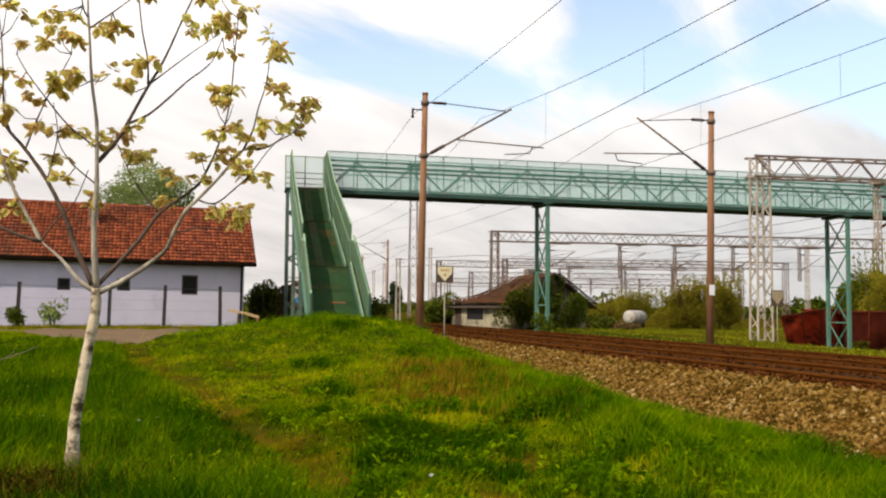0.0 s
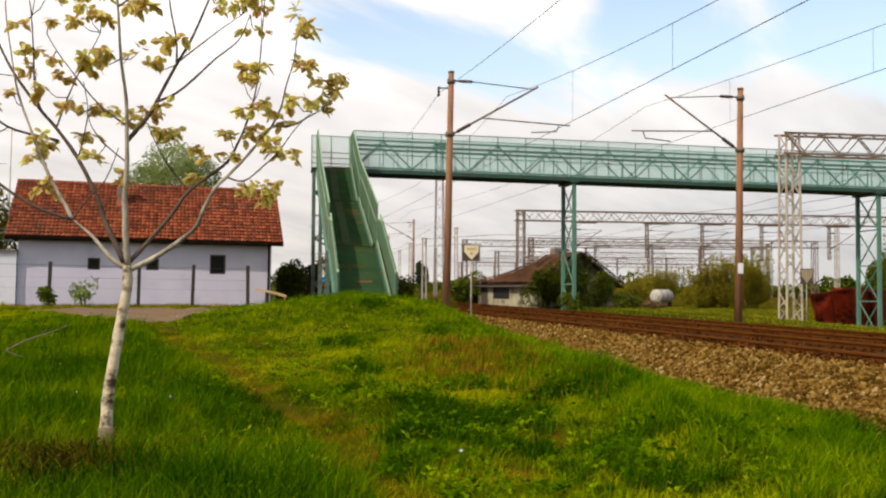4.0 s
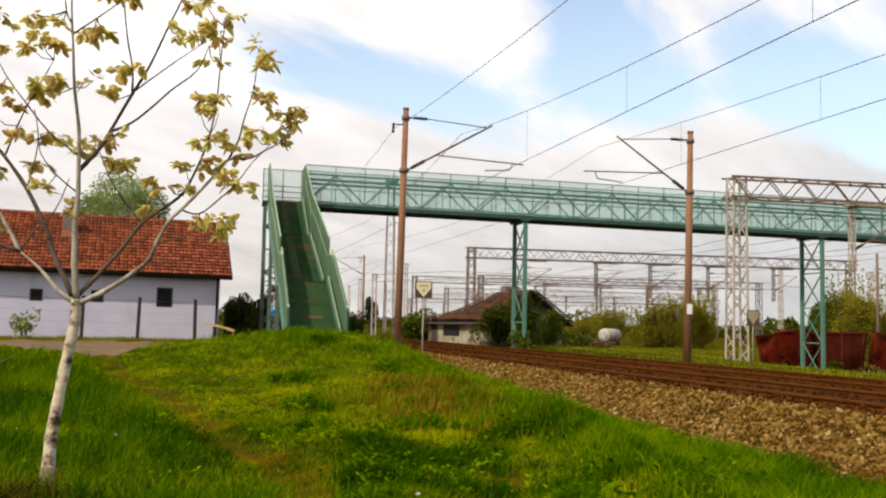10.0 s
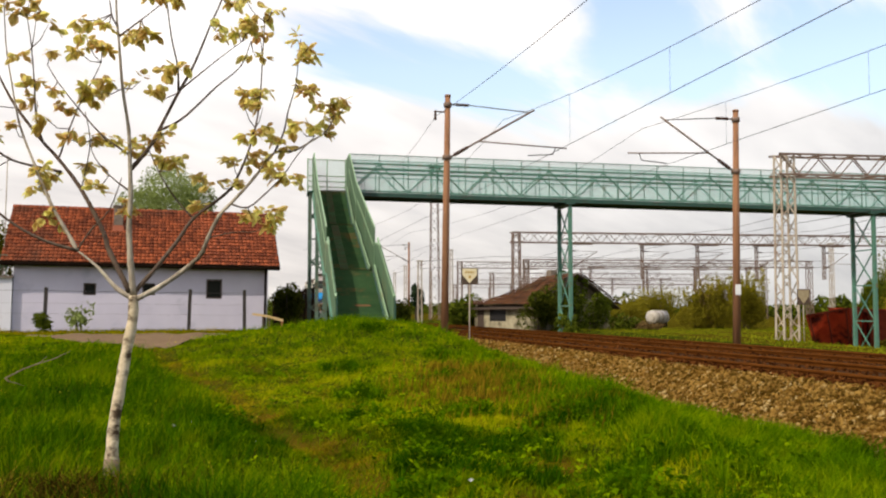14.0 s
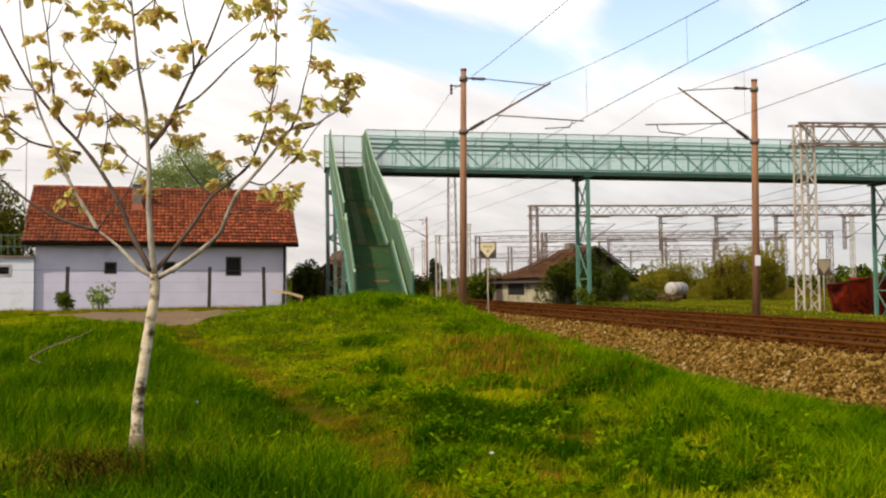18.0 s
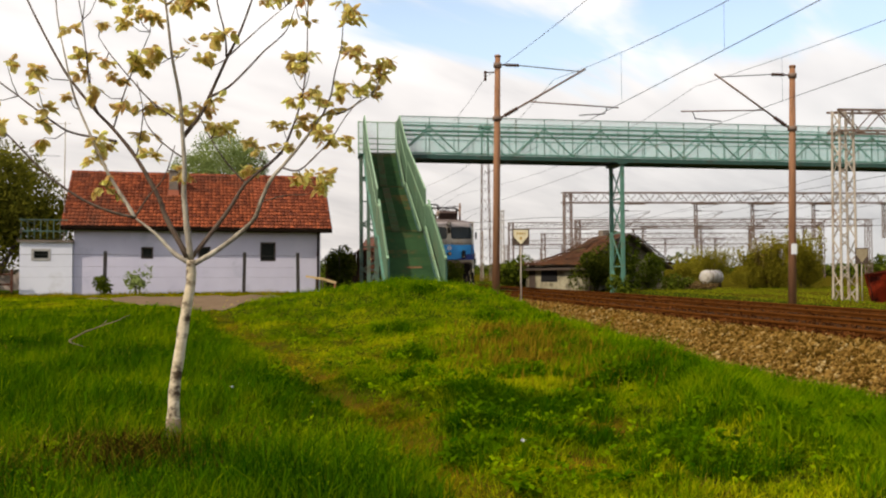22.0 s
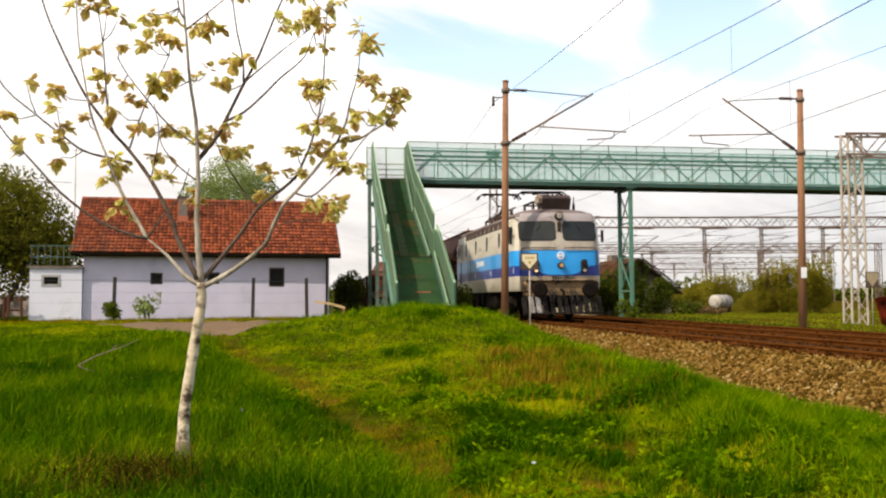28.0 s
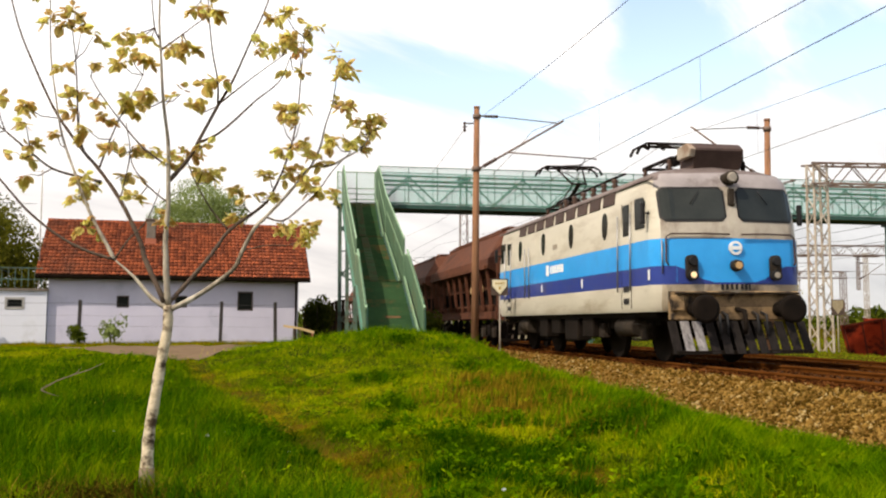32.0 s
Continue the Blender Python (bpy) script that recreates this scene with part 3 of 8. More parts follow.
def part(name, bm, material, parent=None, label=""):
    ob = new(name, mesh_of(name, bm, material))
    ob.parent = parent
    if label:
        ob["label"] = label
    return ob


def same_part(name, mesh, parent, m=None):
    ob = new(name, mesh)
    ob.parent = parent
    if m is not None:
        ob.matrix_basis = m
    return ob


def thing(name, label, category, m=None, group="", kind=""):
    ob = new(name)
    ob.empty_display_size = 0.2
    if m is not None:
        ob.matrix_world = m
    return tagged(ob, label, category, group, kind)


def solid(name, bm, material, label, category, m=None, group="", kind=""):
    ob = part(name, bm, material)
    if m is not None:
        ob.matrix_world = m
    return tagged(ob, label, category, group, kind)


def raw(name, verts, faces, material, parent=None, smooth=False):
    me = bpy.data.meshes.new(name)
    verts, faces = np.asarray(verts, np.float32), np.asarray(faces, np.int32)
    n, k = faces.shape
    me.vertices.add(len(verts)); me.vertices.foreach_set("co", verts.ravel())
    me.loops.add(n * k); me.loops.foreach_set("vertex_index", faces.ravel())
    me.polygons.add(n)
    me.polygons.foreach_set("loop_start", np.arange(0, n * k, k, dtype=np.int32))
    me.polygons.foreach_set("loop_total", np.full(n, k, np.int32))
    if smooth:
        me.polygons.foreach_set("use_smooth", np.ones(n, bool))
    me.materials.append(material)
    me.update(calc_edges=True)
    ob = new(name, me)
    ob.parent = parent
    return ob


def lattice(bm, p, q, w1, w2, n, chord=0.09, brace=0.05, side=(1, 0, 0)):
    """A square lattice column or beam from p to q: four chords with zigzag braces on each face."""
    p, q = Vector(p), Vector(q)
    d = (q - p).normalized()
    a = Vector(side)
    b = d.cross(a).normalized()
    def corner(t, i):
        w = w1 + (w2 - w1) * t
        sa, sb = ((-1, -1), (1, -1), (1, 1), (-1, 1))[i % 4]
        return p + (q - p) * t + a * sa * w / 2 + b * sb * w / 2
    for i in range(4):
        bar(bm, corner(0, i), corner(1, i), chord)
        for k in range(n):
            t1, t2 = k / n, (k + 1) / n
            bar(bm, corner(t1, i + k % 2), corner(t2, i + 1 - k % 2), brace)
    return bm


# ---- lie of the land ----
def wob(x, y, s):
    """A smooth uneven field between about -1 and 1."""
    return (np.sin(x * 1.7 * s + 1.3) * np.sin(y * 1.3 * s + 0.4) + np.sin((x + y) * 0.9 * s + 2.1) * np.sin((x - 1.4 * y) * 0.7 * s)) * 0.5


def smooth(a, b, v):
    s = np.clip((v - a) / (b - a), 0, 1)
    return s * s * (3 - 2 * s)


def track_x(y, centre=8.0):
    """Where a track's centre line runs: straight past the camera, bending beyond the footbridge."""
    return centre - 0.0355 * (y - 17.5) - 1.15 * smooth(76, 94, y) + np.maximum(y - 97, 0) * 0.062


def ground_z(x, y):
    x, y = np.asarray(x, float), np.asarray(y, float)
    z = -0.65 + 0.55 * smooth(9, 36, y)
    z = z + 0.72 * np.exp(-(((x - 2.3) / np.where(x < 2.3, 4.0, 3.0)) ** 2 + ((y - 28.5) / 5.0) ** 2)) * (1 - smooth(4.2, 6.2, x))
    z = z + 0.16 * np.exp(-(((x - 4.2) / 1.3) ** 2 + ((y - 15) / 7.0) ** 2))
    z = z - 0.10 * np.exp(-(((x - path_x(y)) / 0.45) ** 2)) * (1 - smooth(24, 29, y))
    z = z + 0.035 * np.sin(x * 2.1 + y * 0.9) * np.sin(y * 1.3 - x * 0.7) + 0.025 * np.sin(x * 4.3 - y * 2.2)
    z = z + (0.055 * wob(x, y, 1.5) + 0.03 * wob(x + 7, y - 3, 3.1)) * smooth(6, 9, y) * (1 - smooth(24, 32, y)) * (1 - smooth(4.0, 5.2, x))
    # a low grassy ridge with a dip beyond it, before the ballast
    r = x - 3.55 - 0.14 * (y - 7.5)
    z = z + (0.13 * np.exp(-((r / 0.30) ** 2)) - 0.10 * np.exp(-(((r - 0.50) / 0.30) ** 2))) * smooth(6.0, 7.5, y) * (1 - smooth(11.5, 14, y))
    # trackbed and the yard beyond, which lies lower
    near = smooth(5.0, 6.2, x) * (1 - smooth(15.5, 17.5, x))
    z = z * (1 - near) + (-0.62) * near
    right = smooth(16, 18, x)
    z = z * (1 - right) + (-0.32 - 0.20 * (1 - smooth(36, 46, y)) - (0.85 + 0.55 * (1 - smooth(66, 84, y))) * smooth(20, 33, x) + 0.02 * np.sin(x) * np.sin(y * 0.6)) * right
    return z


def path_x(y):
    """The trodden path through the meadow to the road."""
    y = np.asarray(y, float)
    return 0.55 - 0.16 * (y - 9) - 0.004 * (y - 9) ** 2 + 0.10 * np.sin(y * 0.8)


# worn spots beside the path: x, y, radius
BARE = [(0.33, 11.5, 0.35), (0.62, 10.3, 0.4), (2.53, 9.35, 0.3), (0.42, 9.0, 0.33), (0.75, 7.9, 0.35), (1.85, 7.6, 0.28), (-0.2, 14.4, 0.35), (3.0, 15.2, 0.4)]


def ground():
    xs = np.unique(np.concatenate([np.linspace(-1800, -60, 14), np.linspace(-60, -12, 25), np.linspace(-12, 9, 106), np.linspace(9, 70, 62), np.linspace(70, 1800, 14)]))
    ys = np.unique(np.concatenate([np.linspace(-400, -10, 10), np.linspace(-10, 5, 16), np.linspace(5, 40, 141), np.linspace(40, 130, 60), np.linspace(130, 2600, 16)]))
    X, Y = np.meshgrid(xs, ys)
    Z = ground_z(X, Y)
    nx = len(xs)
    idx = np.arange(X.size).reshape(X.shape)
    faces = np.stack([idx[:-1, :-1], idx[:-1, 1:], idx[1:, 1:], idx[1:, :-1]], -1).reshape(-1, 4)
    m = mat("meadow_soil", (0.012, 0.024, 0.002), (0.040, 0.050, 0.004), rough=0.95, spec=0.0, scale=0.9, fine=14, bump=0.5, c3=(0.055, 0.045, 0.004), c3_scale=0.35, c3_from=0.56, c3_to=0.72)
    ob = raw("ground", np.stack([X, Y, Z], -1).reshape(-1, 3), faces, m, smooth=True)
    # bare earth along the trodden path
    at = ob.data.attributes.new("bare", "FLOAT", "POINT")
    patchy = np.clip(0.5 + 0.55 * wob(X, Y, 1.3) + 0.45 * wob(X + 5, Y, 3.7), 0.05, 1)
    bare = 0.75 * patchy * np.exp(-(((X - path_x(Y)) / 0.42) ** 2)) * (1 - smooth(26, 30, Y)) * smooth(6, 8, Y)
    bare = np.maximum(bare, 0.6 * patchy * np.exp(-(((X - 1.5 - path_x(Y)) / 0.4) ** 2)) * (1 - smooth(20, 26, Y)))
    for bx, by, br in BARE:
        bare = np.maximum(bare, np.exp(-(((X - bx) / br) ** 2 + ((Y - by) / (1.5 * br)) ** 2)))
    bare = np.maximum(bare, smooth(16, 19, X) * 0.35)
    at.data.foreach_set("value", bare.astype(np.float32).ravel())
    nt = m.node_tree
    an = nt.nodes.new("ShaderNodeAttribute"); an.attribute_name = "bare"
    b = nt.nodes["Principled BSDF"]
    src = b.inputs["Base Color"].links[0].from_socket
    mx = nt.nodes.new("ShaderNodeMix"); mx.data_type = "RGBA"
    nt.links.new(an.outputs["Fac"], mx.inputs[0]); nt.links.new(src, mx.inputs[6])
    mx.inputs[7].default_value = (0.115, 0.062, 0.005, 1)
    nt.links.new(mx.outputs[2], b.inputs["Base Color"])
    tagged(ob, "uneven spring meadow with a trodden earth path", "ground", kind="structure")


def lane_near(x):
    return np.where(x < -3, 26.2 - 1.9 * (x + 3), 26.2 + (x + 3) * 6.0) + 0.3 * np.sin(x * 1.3)


def lane_far(x):
    return 41.6 + 0.11 * x + 0.15 * np.sin(x * 0.9)


def road():
    """The dusty lane and turning place in front of the house."""
    xs, k = np.linspace(-9.6, -1.05, 40), 12
    verts = []
    for x in xs:
        a, b = float(lane_near(x)), float(lane_far(x))
        for j in range(k + 1):
            y = a + (b - a) * j / k
            verts.append((x, y, float(ground_z(x, y)) + 0.03))
    faces = [(i * (k + 1) + j, (i + 1) * (k + 1) + j, (i + 1) * (k + 1) + j + 1, i * (k + 1) + j + 1) for i in range(len(xs) - 1) for j in range(k)]
    ob = raw("road", verts, faces, M["road"], smooth=True)
    tagged(ob, "dusty grey-brown lane in front of the house", "road", kind="structure")


# across the bed: metres from the near track's centre, height
BED = [(-3.1, -0.66), (-2.6, -0.58), (-1.75, -0.17), (-1.5, -0.09), (-0.8, -0.085), (0.8, -0.10), (2.2, -0.22), (3.6, -0.22), (5.2, -0.22), (5.95, -0.26), (6.2, -0.30), (7.6, -0.62)]


def ballast():
    """The stone bed of both tracks: one long ridge with sloping shoulders, following the curve."""
    ys = np.concatenate([np.arange(-30, 60, 1.0), np.arange(60, 170, 3.0)])
    prof = BED
    verts = [(track_x(y) + u, y, v) for y in ys for u, v in prof]
    k = len(prof)
    faces = [(i * k + j, i * k + j + 1, (i + 1) * k + j + 1, (i + 1) * k + j) for i in range(len(ys) - 1) for j in range(k - 1)]
    ob = raw("ballast_bed", verts, faces, M["ballast"])
    ob.data.materials.append(M["shoulder"])
    ob.data.polygons.foreach_set("material_index", np.tile([1, 1, 1, 1] + [0] * (k - 5), len(ys) - 1).astype(np.int32))
    tagged(ob, "rust-stained crushed stone bed under two tracks", "ballast", kind="structure")
    return ob


RAIL_SECTION = [(-0.07, -0.17), (0.07, -0.17), (0.07, -0.155), (0.014, -0.13), (0.014, -0.045), (0.036, -0.035), (0.036, -0.006), (0.03, 0), (-0.03, 0), (-0.036, -0.006), (-0.036, -0.035), (-0.014, -0.045), (-0.014, -0.13), (-0.07, -0.155)]


def railway(centre, label, drop=0.0):
    t = thing("railway_track", label, "railway track", pose(0, 0, -drop))
    ys = np.concatenate([[-30, 0], np.arange(30, 171, 4.0)])
    for side in (-0.752, 0.752):
        bm = bmesh.new()
        rings = [[bm.verts.new((track_x(y, centre) + side + u, y, v)) for u, v in RAIL_SECTION] for y in ys]
        n = len(RAIL_SECTION)
        for r1, r2 in zip(rings, rings[1:]):
            for i in range(n):
                f = bm.faces.new((r1[i], r1[(i + 1) % n], r2[(i + 1) % n], r2[i]))
                f.material_index = 1 if i in (7,) else 0
        part("rail", bm, [M["rail"], M["railtop"]], t)
    bm = bmesh.new()
    prism(bm, [(-0.13, -0.24), (0.13, -0.24), (0.11, -0.155), (-0.11, -0.155)], -1.25, 1.25, axis="x")
    me = mesh_of("sleeper", bm, M["sleeper"])
    for i in range(90):
        y = 6 + i * 0.62
        same_part("sleeper", me, t, pose(float(track_x(y, centre)), y, -0.012 + random.uniform(-0.006, 0.006), 0, 0, 2 + random.uniform(-0.6, 0.6)))
    bm = bmesh.new()
    box(bm, (0, 0, -0.14), (0.16, 0.12, 0.03)); box(bm, (0.06, 0, -0.115), (0.035, 0.1, 0.03)); box(bm, (-0.06, 0, -0.115), (0.035, 0.1, 0.03))
    me = mesh_of("rail_clip", bm, M["rail"])
    for i in range(60):
        y = 6 + i * 0.62
        for side in (-0.752, 0.752):
            same_part("rail_clip", me, t, pose(float(track_x(y, centre)) + side, y, 0))
    return t


# ---- footbridge ----
BR_Y1, BR_Y2 = 51.7, 53.7      # its near and far faces
BR_X1, BR_X2 = 3.45, 92.0


def deck_z(x):
    return 7.10 - 0.0143 * (x - 4)


def bridge():
    t = thing("footbridge", "long green steel truss footbridge with wire mesh sides over the railway", "footbridge", pose(0, 0, 0))
    def P(x, y, h):
        return (x, y, deck_z(x) + h)
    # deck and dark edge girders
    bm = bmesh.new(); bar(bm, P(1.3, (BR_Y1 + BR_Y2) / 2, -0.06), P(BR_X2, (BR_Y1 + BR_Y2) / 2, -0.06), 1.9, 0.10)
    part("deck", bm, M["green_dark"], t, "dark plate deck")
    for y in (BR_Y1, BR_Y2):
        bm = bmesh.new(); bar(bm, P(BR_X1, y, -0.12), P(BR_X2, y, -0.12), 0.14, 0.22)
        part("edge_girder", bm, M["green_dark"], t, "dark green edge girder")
        for h, w in ((1.52, 0.085), (1.28, 0.055), (1.05, 0.05), (0.06, 0.08)):
            bm = bmesh.new(); bar(bm, P(BR_X1, y, h), P(BR_X2, y, h), w)
            part("chord" if w > 0.081 else "rail_bar", bm, M["green"], t)
        bm = bmesh.new(); bar(bm, P(BR_X1, y, 2.0), P(BR_X2, y, 2.0), 0.04)
        part("top_rail", bm, M["green"], t)
        # truss: a pair of diagonals falls from each upper node
        x, k = BR_X1 + 0.05, 0
        while x + 3.1 < BR_X2:
            for a, b in (((x, 0.05), (x + 1.55, 1.5)), ((x + 1.55, 1.5), (x + 3.1, 0.05))):
                bm = bmesh.new(); bar(bm, P(a[0], y, a[1]), P(b[0], y, b[1]), 0.06)
                part("diagonal", bm, M["green"], t)
            if y == BR_Y1:
                bm = bmesh.new(); box(bm, P(x + 1.55, y - 0.045, 1.42), (0.15, 0.015, 0.11))
                part("gusset_plate", bm, M["green"], t)
            for u in (0, 1.55):
                bm = bmesh.new(); bar(bm, P(x + u, y, 0), P(x + u, y, 2.02), 0.045)
                part("post", bm, M["green"], t)
            for u in (0.78, 2.33):
                bm = bmesh.new(); bar(bm, P(x + u, y, 0), P(x + u, y, 1.05), 0.03)
                part("upright", bm, M["green"], t)
            x += 3.1
            k += 1
        # mesh infill, one sheet a bay
        x = BR_X1 + 0.05
        while x + 1.55 < BR_X2:
            bm = bmesh.new()
            c = [P(x + 0.03, y + 0.03, 0.02), P(x + 1.52, y + 0.03, 0.02), P(x + 1.52, y + 0.03, 1.98), P(x + 0.03, y + 0.03, 1.98)]
            bm.faces.new([bm.verts.new(v) for v in c])
            part("mesh_panel", bm, M["mesh"], t, "pale green wire mesh")
            x += 1.55
    # landing rail at the far side of the stair head
    for h in (0.45, 0.75, 1.05, 1.95):
        bm = bmesh.new(); bar(bm, P(1.35, BR_Y2, h), P(3.45, BR_Y2, h), 0.045)
        part("landing_rail", bm, M["green_pale"], t)
    for x in (1.35, 2.4, 3.4):
        bm = bmesh.new(); bar(bm, P(x, BR_Y2, -0.1), P(x, BR_Y2, 2.0), 0.06)
        part("landing_post", bm, M["green_pale"], t)
    bm = bmesh.new()
    bm.faces.new([bm.verts.new(v) for v in (P(1.38, BR_Y2 + 0.02, 0.02), P(3.4, BR_Y2 + 0.02, 0.02), P(3.4, BR_Y2 + 0.02, 1.95), P(1.38, BR_Y2 + 0.02, 1.95))])
    part("mesh_panel", bm, M["mesh"], t)
    # pillars: a near and a far leg with crossed braces between them
    for x in (15.5, 33.6, 52.5, 71):
        p = new("pillar"); p.parent = t
        top = deck_z(x) - 0.25
        zb = float(ground_z(x, 52.7)) - 0.1
        ya, yb = BR_Y1 - 0.05, BR_Y2 + 0.05
        for y in (ya, yb):
            bm = bmesh.new(); box(bm, (x, y, (top + zb) / 2), (0.2, 0.2, top - zb))
            part("leg", bevelled(bm, 0.015), M["green"], p)
        n = 4
        for k in range(n):
            z1, z2 = zb + (top - zb) * k / n, zb + (top - zb) * (k + 1) / n
            for s_, o in ((1, -0.05), (-1, 0.05)):
                bm = bmesh.new(); bar(bm, (x + o, 52.7 - s_ * 1.0, z1), (x + o, 52.7 + s_ * 1.0, z2), 0.06)
                part("cross_brace", bm, M["green"], p)
            bm = bmesh.new(); bar(bm, (x, ya, z2 - 0.05), (x, yb, z2 - 0.05), 0.07)
            part("tie", bm, M["green"], p)
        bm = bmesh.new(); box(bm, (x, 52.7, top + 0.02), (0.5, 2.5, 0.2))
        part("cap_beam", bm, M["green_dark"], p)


# stair: (front y, front z) of each landing's edge, flights fall towards the camera
FLIGHTS = [((51.5, 7.10), (46.7, 4.80)), ((45.7, 4.80), (38.2, 2.33)), ((36.3, 2.33), (31.2, 0.20))]
ST_L, ST_R = 1.72, 3.36


def stairs():
    t = thing("bridge_stair", "steep worn green steel stair with sheet side panels", "stairs", pose(0, 0, 0))
    for n, ((y1, z1), (y2, z2)) in enumerate(FLIGHTS):
        fl = new("flight"); fl.parent = t
        k = 15
        for i in range(k):
            ya, za = y1 - (y1 - y2) * i / k, z1 - (z1 - z2) * i / k
            yb, zb = y1 - (y1 - y2) * (i + 1) / k, z1 - (z1 - z2) * (i + 1) / k
            bm = bmesh.new()
            box(bm, ((ST_L + ST_R) / 2, (ya + yb) / 2, zb + 0.012), (ST_R - ST_L, ya - yb + 0.03, 0.03))
            box(bm, ((ST_L + ST_R) / 2, ya - 0.012, (za + zb) / 2), (ST_R - ST_L, 0.015, za - zb))
            part("step", bm, M["stair_green"], fl)
        bm = bmesh.new(); bar(bm, (ST_R - 0.02, y1, z1 + 0.10), (ST_R - 0.02, y2, z2 + 0.10), 0.04, 0.26)
        part("inner_string", bm, M["green_pale"], fl, "pale rust-edged string")
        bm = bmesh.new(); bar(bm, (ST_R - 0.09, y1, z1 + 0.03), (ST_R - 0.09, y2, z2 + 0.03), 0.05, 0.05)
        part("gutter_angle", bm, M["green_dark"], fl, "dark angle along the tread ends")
        if n < 2:
            bm = bmesh.new(); bar(bm, (ST_L + 0.66, y1 - 0.1, z1 - 0.02), (ST_L + 0.66, y2, z2 + 0.012), 0.34, 0.012)
            part("worn_strip", bm, M["stair_worn"], fl, "brown trodden strip")
        bm = bmesh.new(); box(bm, ((ST_L + ST_R) / 2, y1 + 0.0, z1 + 0.03), (ST_R - ST_L - 0.1, 0.10, 0.02))
        part("nosing", bm, M["stair_worn"], fl, "scuffed landing edge")
        # landing below the flight
        yn = FLIGHTS[n + 1][0][0] if n < 2 else None
        if yn:
            bm = bmesh.new(); box(bm, ((ST_L + ST_R) / 2, (y2 + yn) / 2, z2 - 0.04), (ST_R - ST_L + 0.1, y2 - yn + 0.05, 0.1))
            part("landing", bm, M["stair_green"], t)
        # posts, handrail and outer string of each side
        for side, x in ((-1, ST_L - 0.10), (1, ST_R + 0.10)):
            hi = 1.15
            for j in range(4):
                u = j / 3
                y, z = y1 + (y2 - y1) * u, z1 + (z2 - z1) * u
                bm = bmesh.new(); bar(bm, (x + 0.05, y, z - 0.3), (x + 0.05, y, z + hi - 0.05), 0.05)
                part("stanchion", bm, M["green"], t)
            bm = bmesh.new(); bar(bm, (x, y1 + 0.1, z1 + hi + 0.05), (x, y2 - 0.3, z2 + hi - 0.07), 0.07)
            part("handrail", bm, M["green_pale"], t)
            bm = bmesh.new(); bar(bm, (x + side * 0.03, y1 + 0.1, z1 - 0.25), (x + side * 0.03, y2 - 0.3, z2 - 0.25), 0.10, 0.30)
            part("outer_string", bm, M["green"], t)
    bm = bmesh.new(); box(bm, ((ST_L + ST_R) / 2 + 0.1, 33.0, 1.02), (0.50, 0.05, 0.05))
    part("rust_stain", bm, M["rust_pole"], t, "rusted tread edge")
    # sheet side panels: one long pair beside the two upper flights, a lower pair at the foot
    for x in (ST_L - 0.10, ST_R + 0.10):
        for nm, poly in (("head_panel", [(53.6, 6.85), (53.6, 9.08), (51.4, 9.06), (51.4, 6.75)]),
                         ("upper_panel", [(51.38, 6.72), (51.38, 9.05), (46.75, 7.02), (46.75, 4.42)]),
                         ("middle_panel", [(46.73, 4.42), (46.73, 6.98), (41.4, 5.28), (41.4, 3.10), (44.1, 4.42)]),
                         ("middle_panel", [(41.38, 3.09), (41.38, 5.27), (37.5, 4.03), (37.5, 2.03), (39.3, 2.03)]),
                         ("lower_panel", [(37.48, 2.02), (37.48, 3.45), (35.3, 3.20), (31.1, 1.45), (31.1, -0.05), (35.6, 2.02)])):
            bm = bmesh.new(); prism(bm, poly, x - 0.02, x + 0.02, axis="x")
            part(nm, bm, M["green_panel"], t, "green sheet panel, rust at its seams")
            for (ya, za), (yb, zb_) in ((poly[1], poly[2]), (poly[0], poly[1])):
                bm = bmesh.new(); bar(bm, (x, ya, za), (x, yb, zb_), 0.055)
                part("panel_edge", bm, M["green_pale"], t)
    # lattice tower under the stair head
    tw = new("tower"); tw.parent = t
    zb = -0.2
    for x in (1.45, 3.5):
        for y in (51.9, 53.5):
            bm = bmesh.new(); bar(bm, (x, y, zb), (x, y, 7.0), 0.15)
            part("leg", bm, M["green_dull"], tw)
    n = 6
    for k in range(n):
        z1, z2 = zb + 7.2 * k / n, zb + 7.2 * (k + 1) / n
        s = 1 if k % 2 else -1
        bm = bmesh.new(); bar(bm, (1.45, 52.7 - 0.8 * s, z1), (1.45, 52.7 + 0.8 * s, z2), 0.09)
        bar(bm, (1.45, 51.9, z2), (1.45, 53.5, z2), 0.08)
        part("brace", bm, M["green_dull"], tw)
        bm = bmesh.new(); bar(bm, (2.475 - 1.02 * s, 51.95, z1), (2.475 + 1.02 * s, 51.95, z2), 0.09)
        bar(bm, (1.45, 51.95, z2), (3.5, 51.95, z2), 0.07)
        part("brace", bm, M["green_dull"], tw)
    for y, z in ((45.5, 4.6), (37.4, 2.2)):
        for x in (ST_L - 0.15, ST_R + 0.15):
            bm = bmesh.new(); bar(bm, (x, y, -0.2), (x, y, z), 0.16)
            part("landing_leg", bm, M["green_dull"], t)
        bm = bmesh.new(); bar(bm, (ST_L - 0.15, y, 0.2), (ST_R + 0.15, y, z - 0.2), 0.08)
        part("brace", bm, M["green_dull"], t)


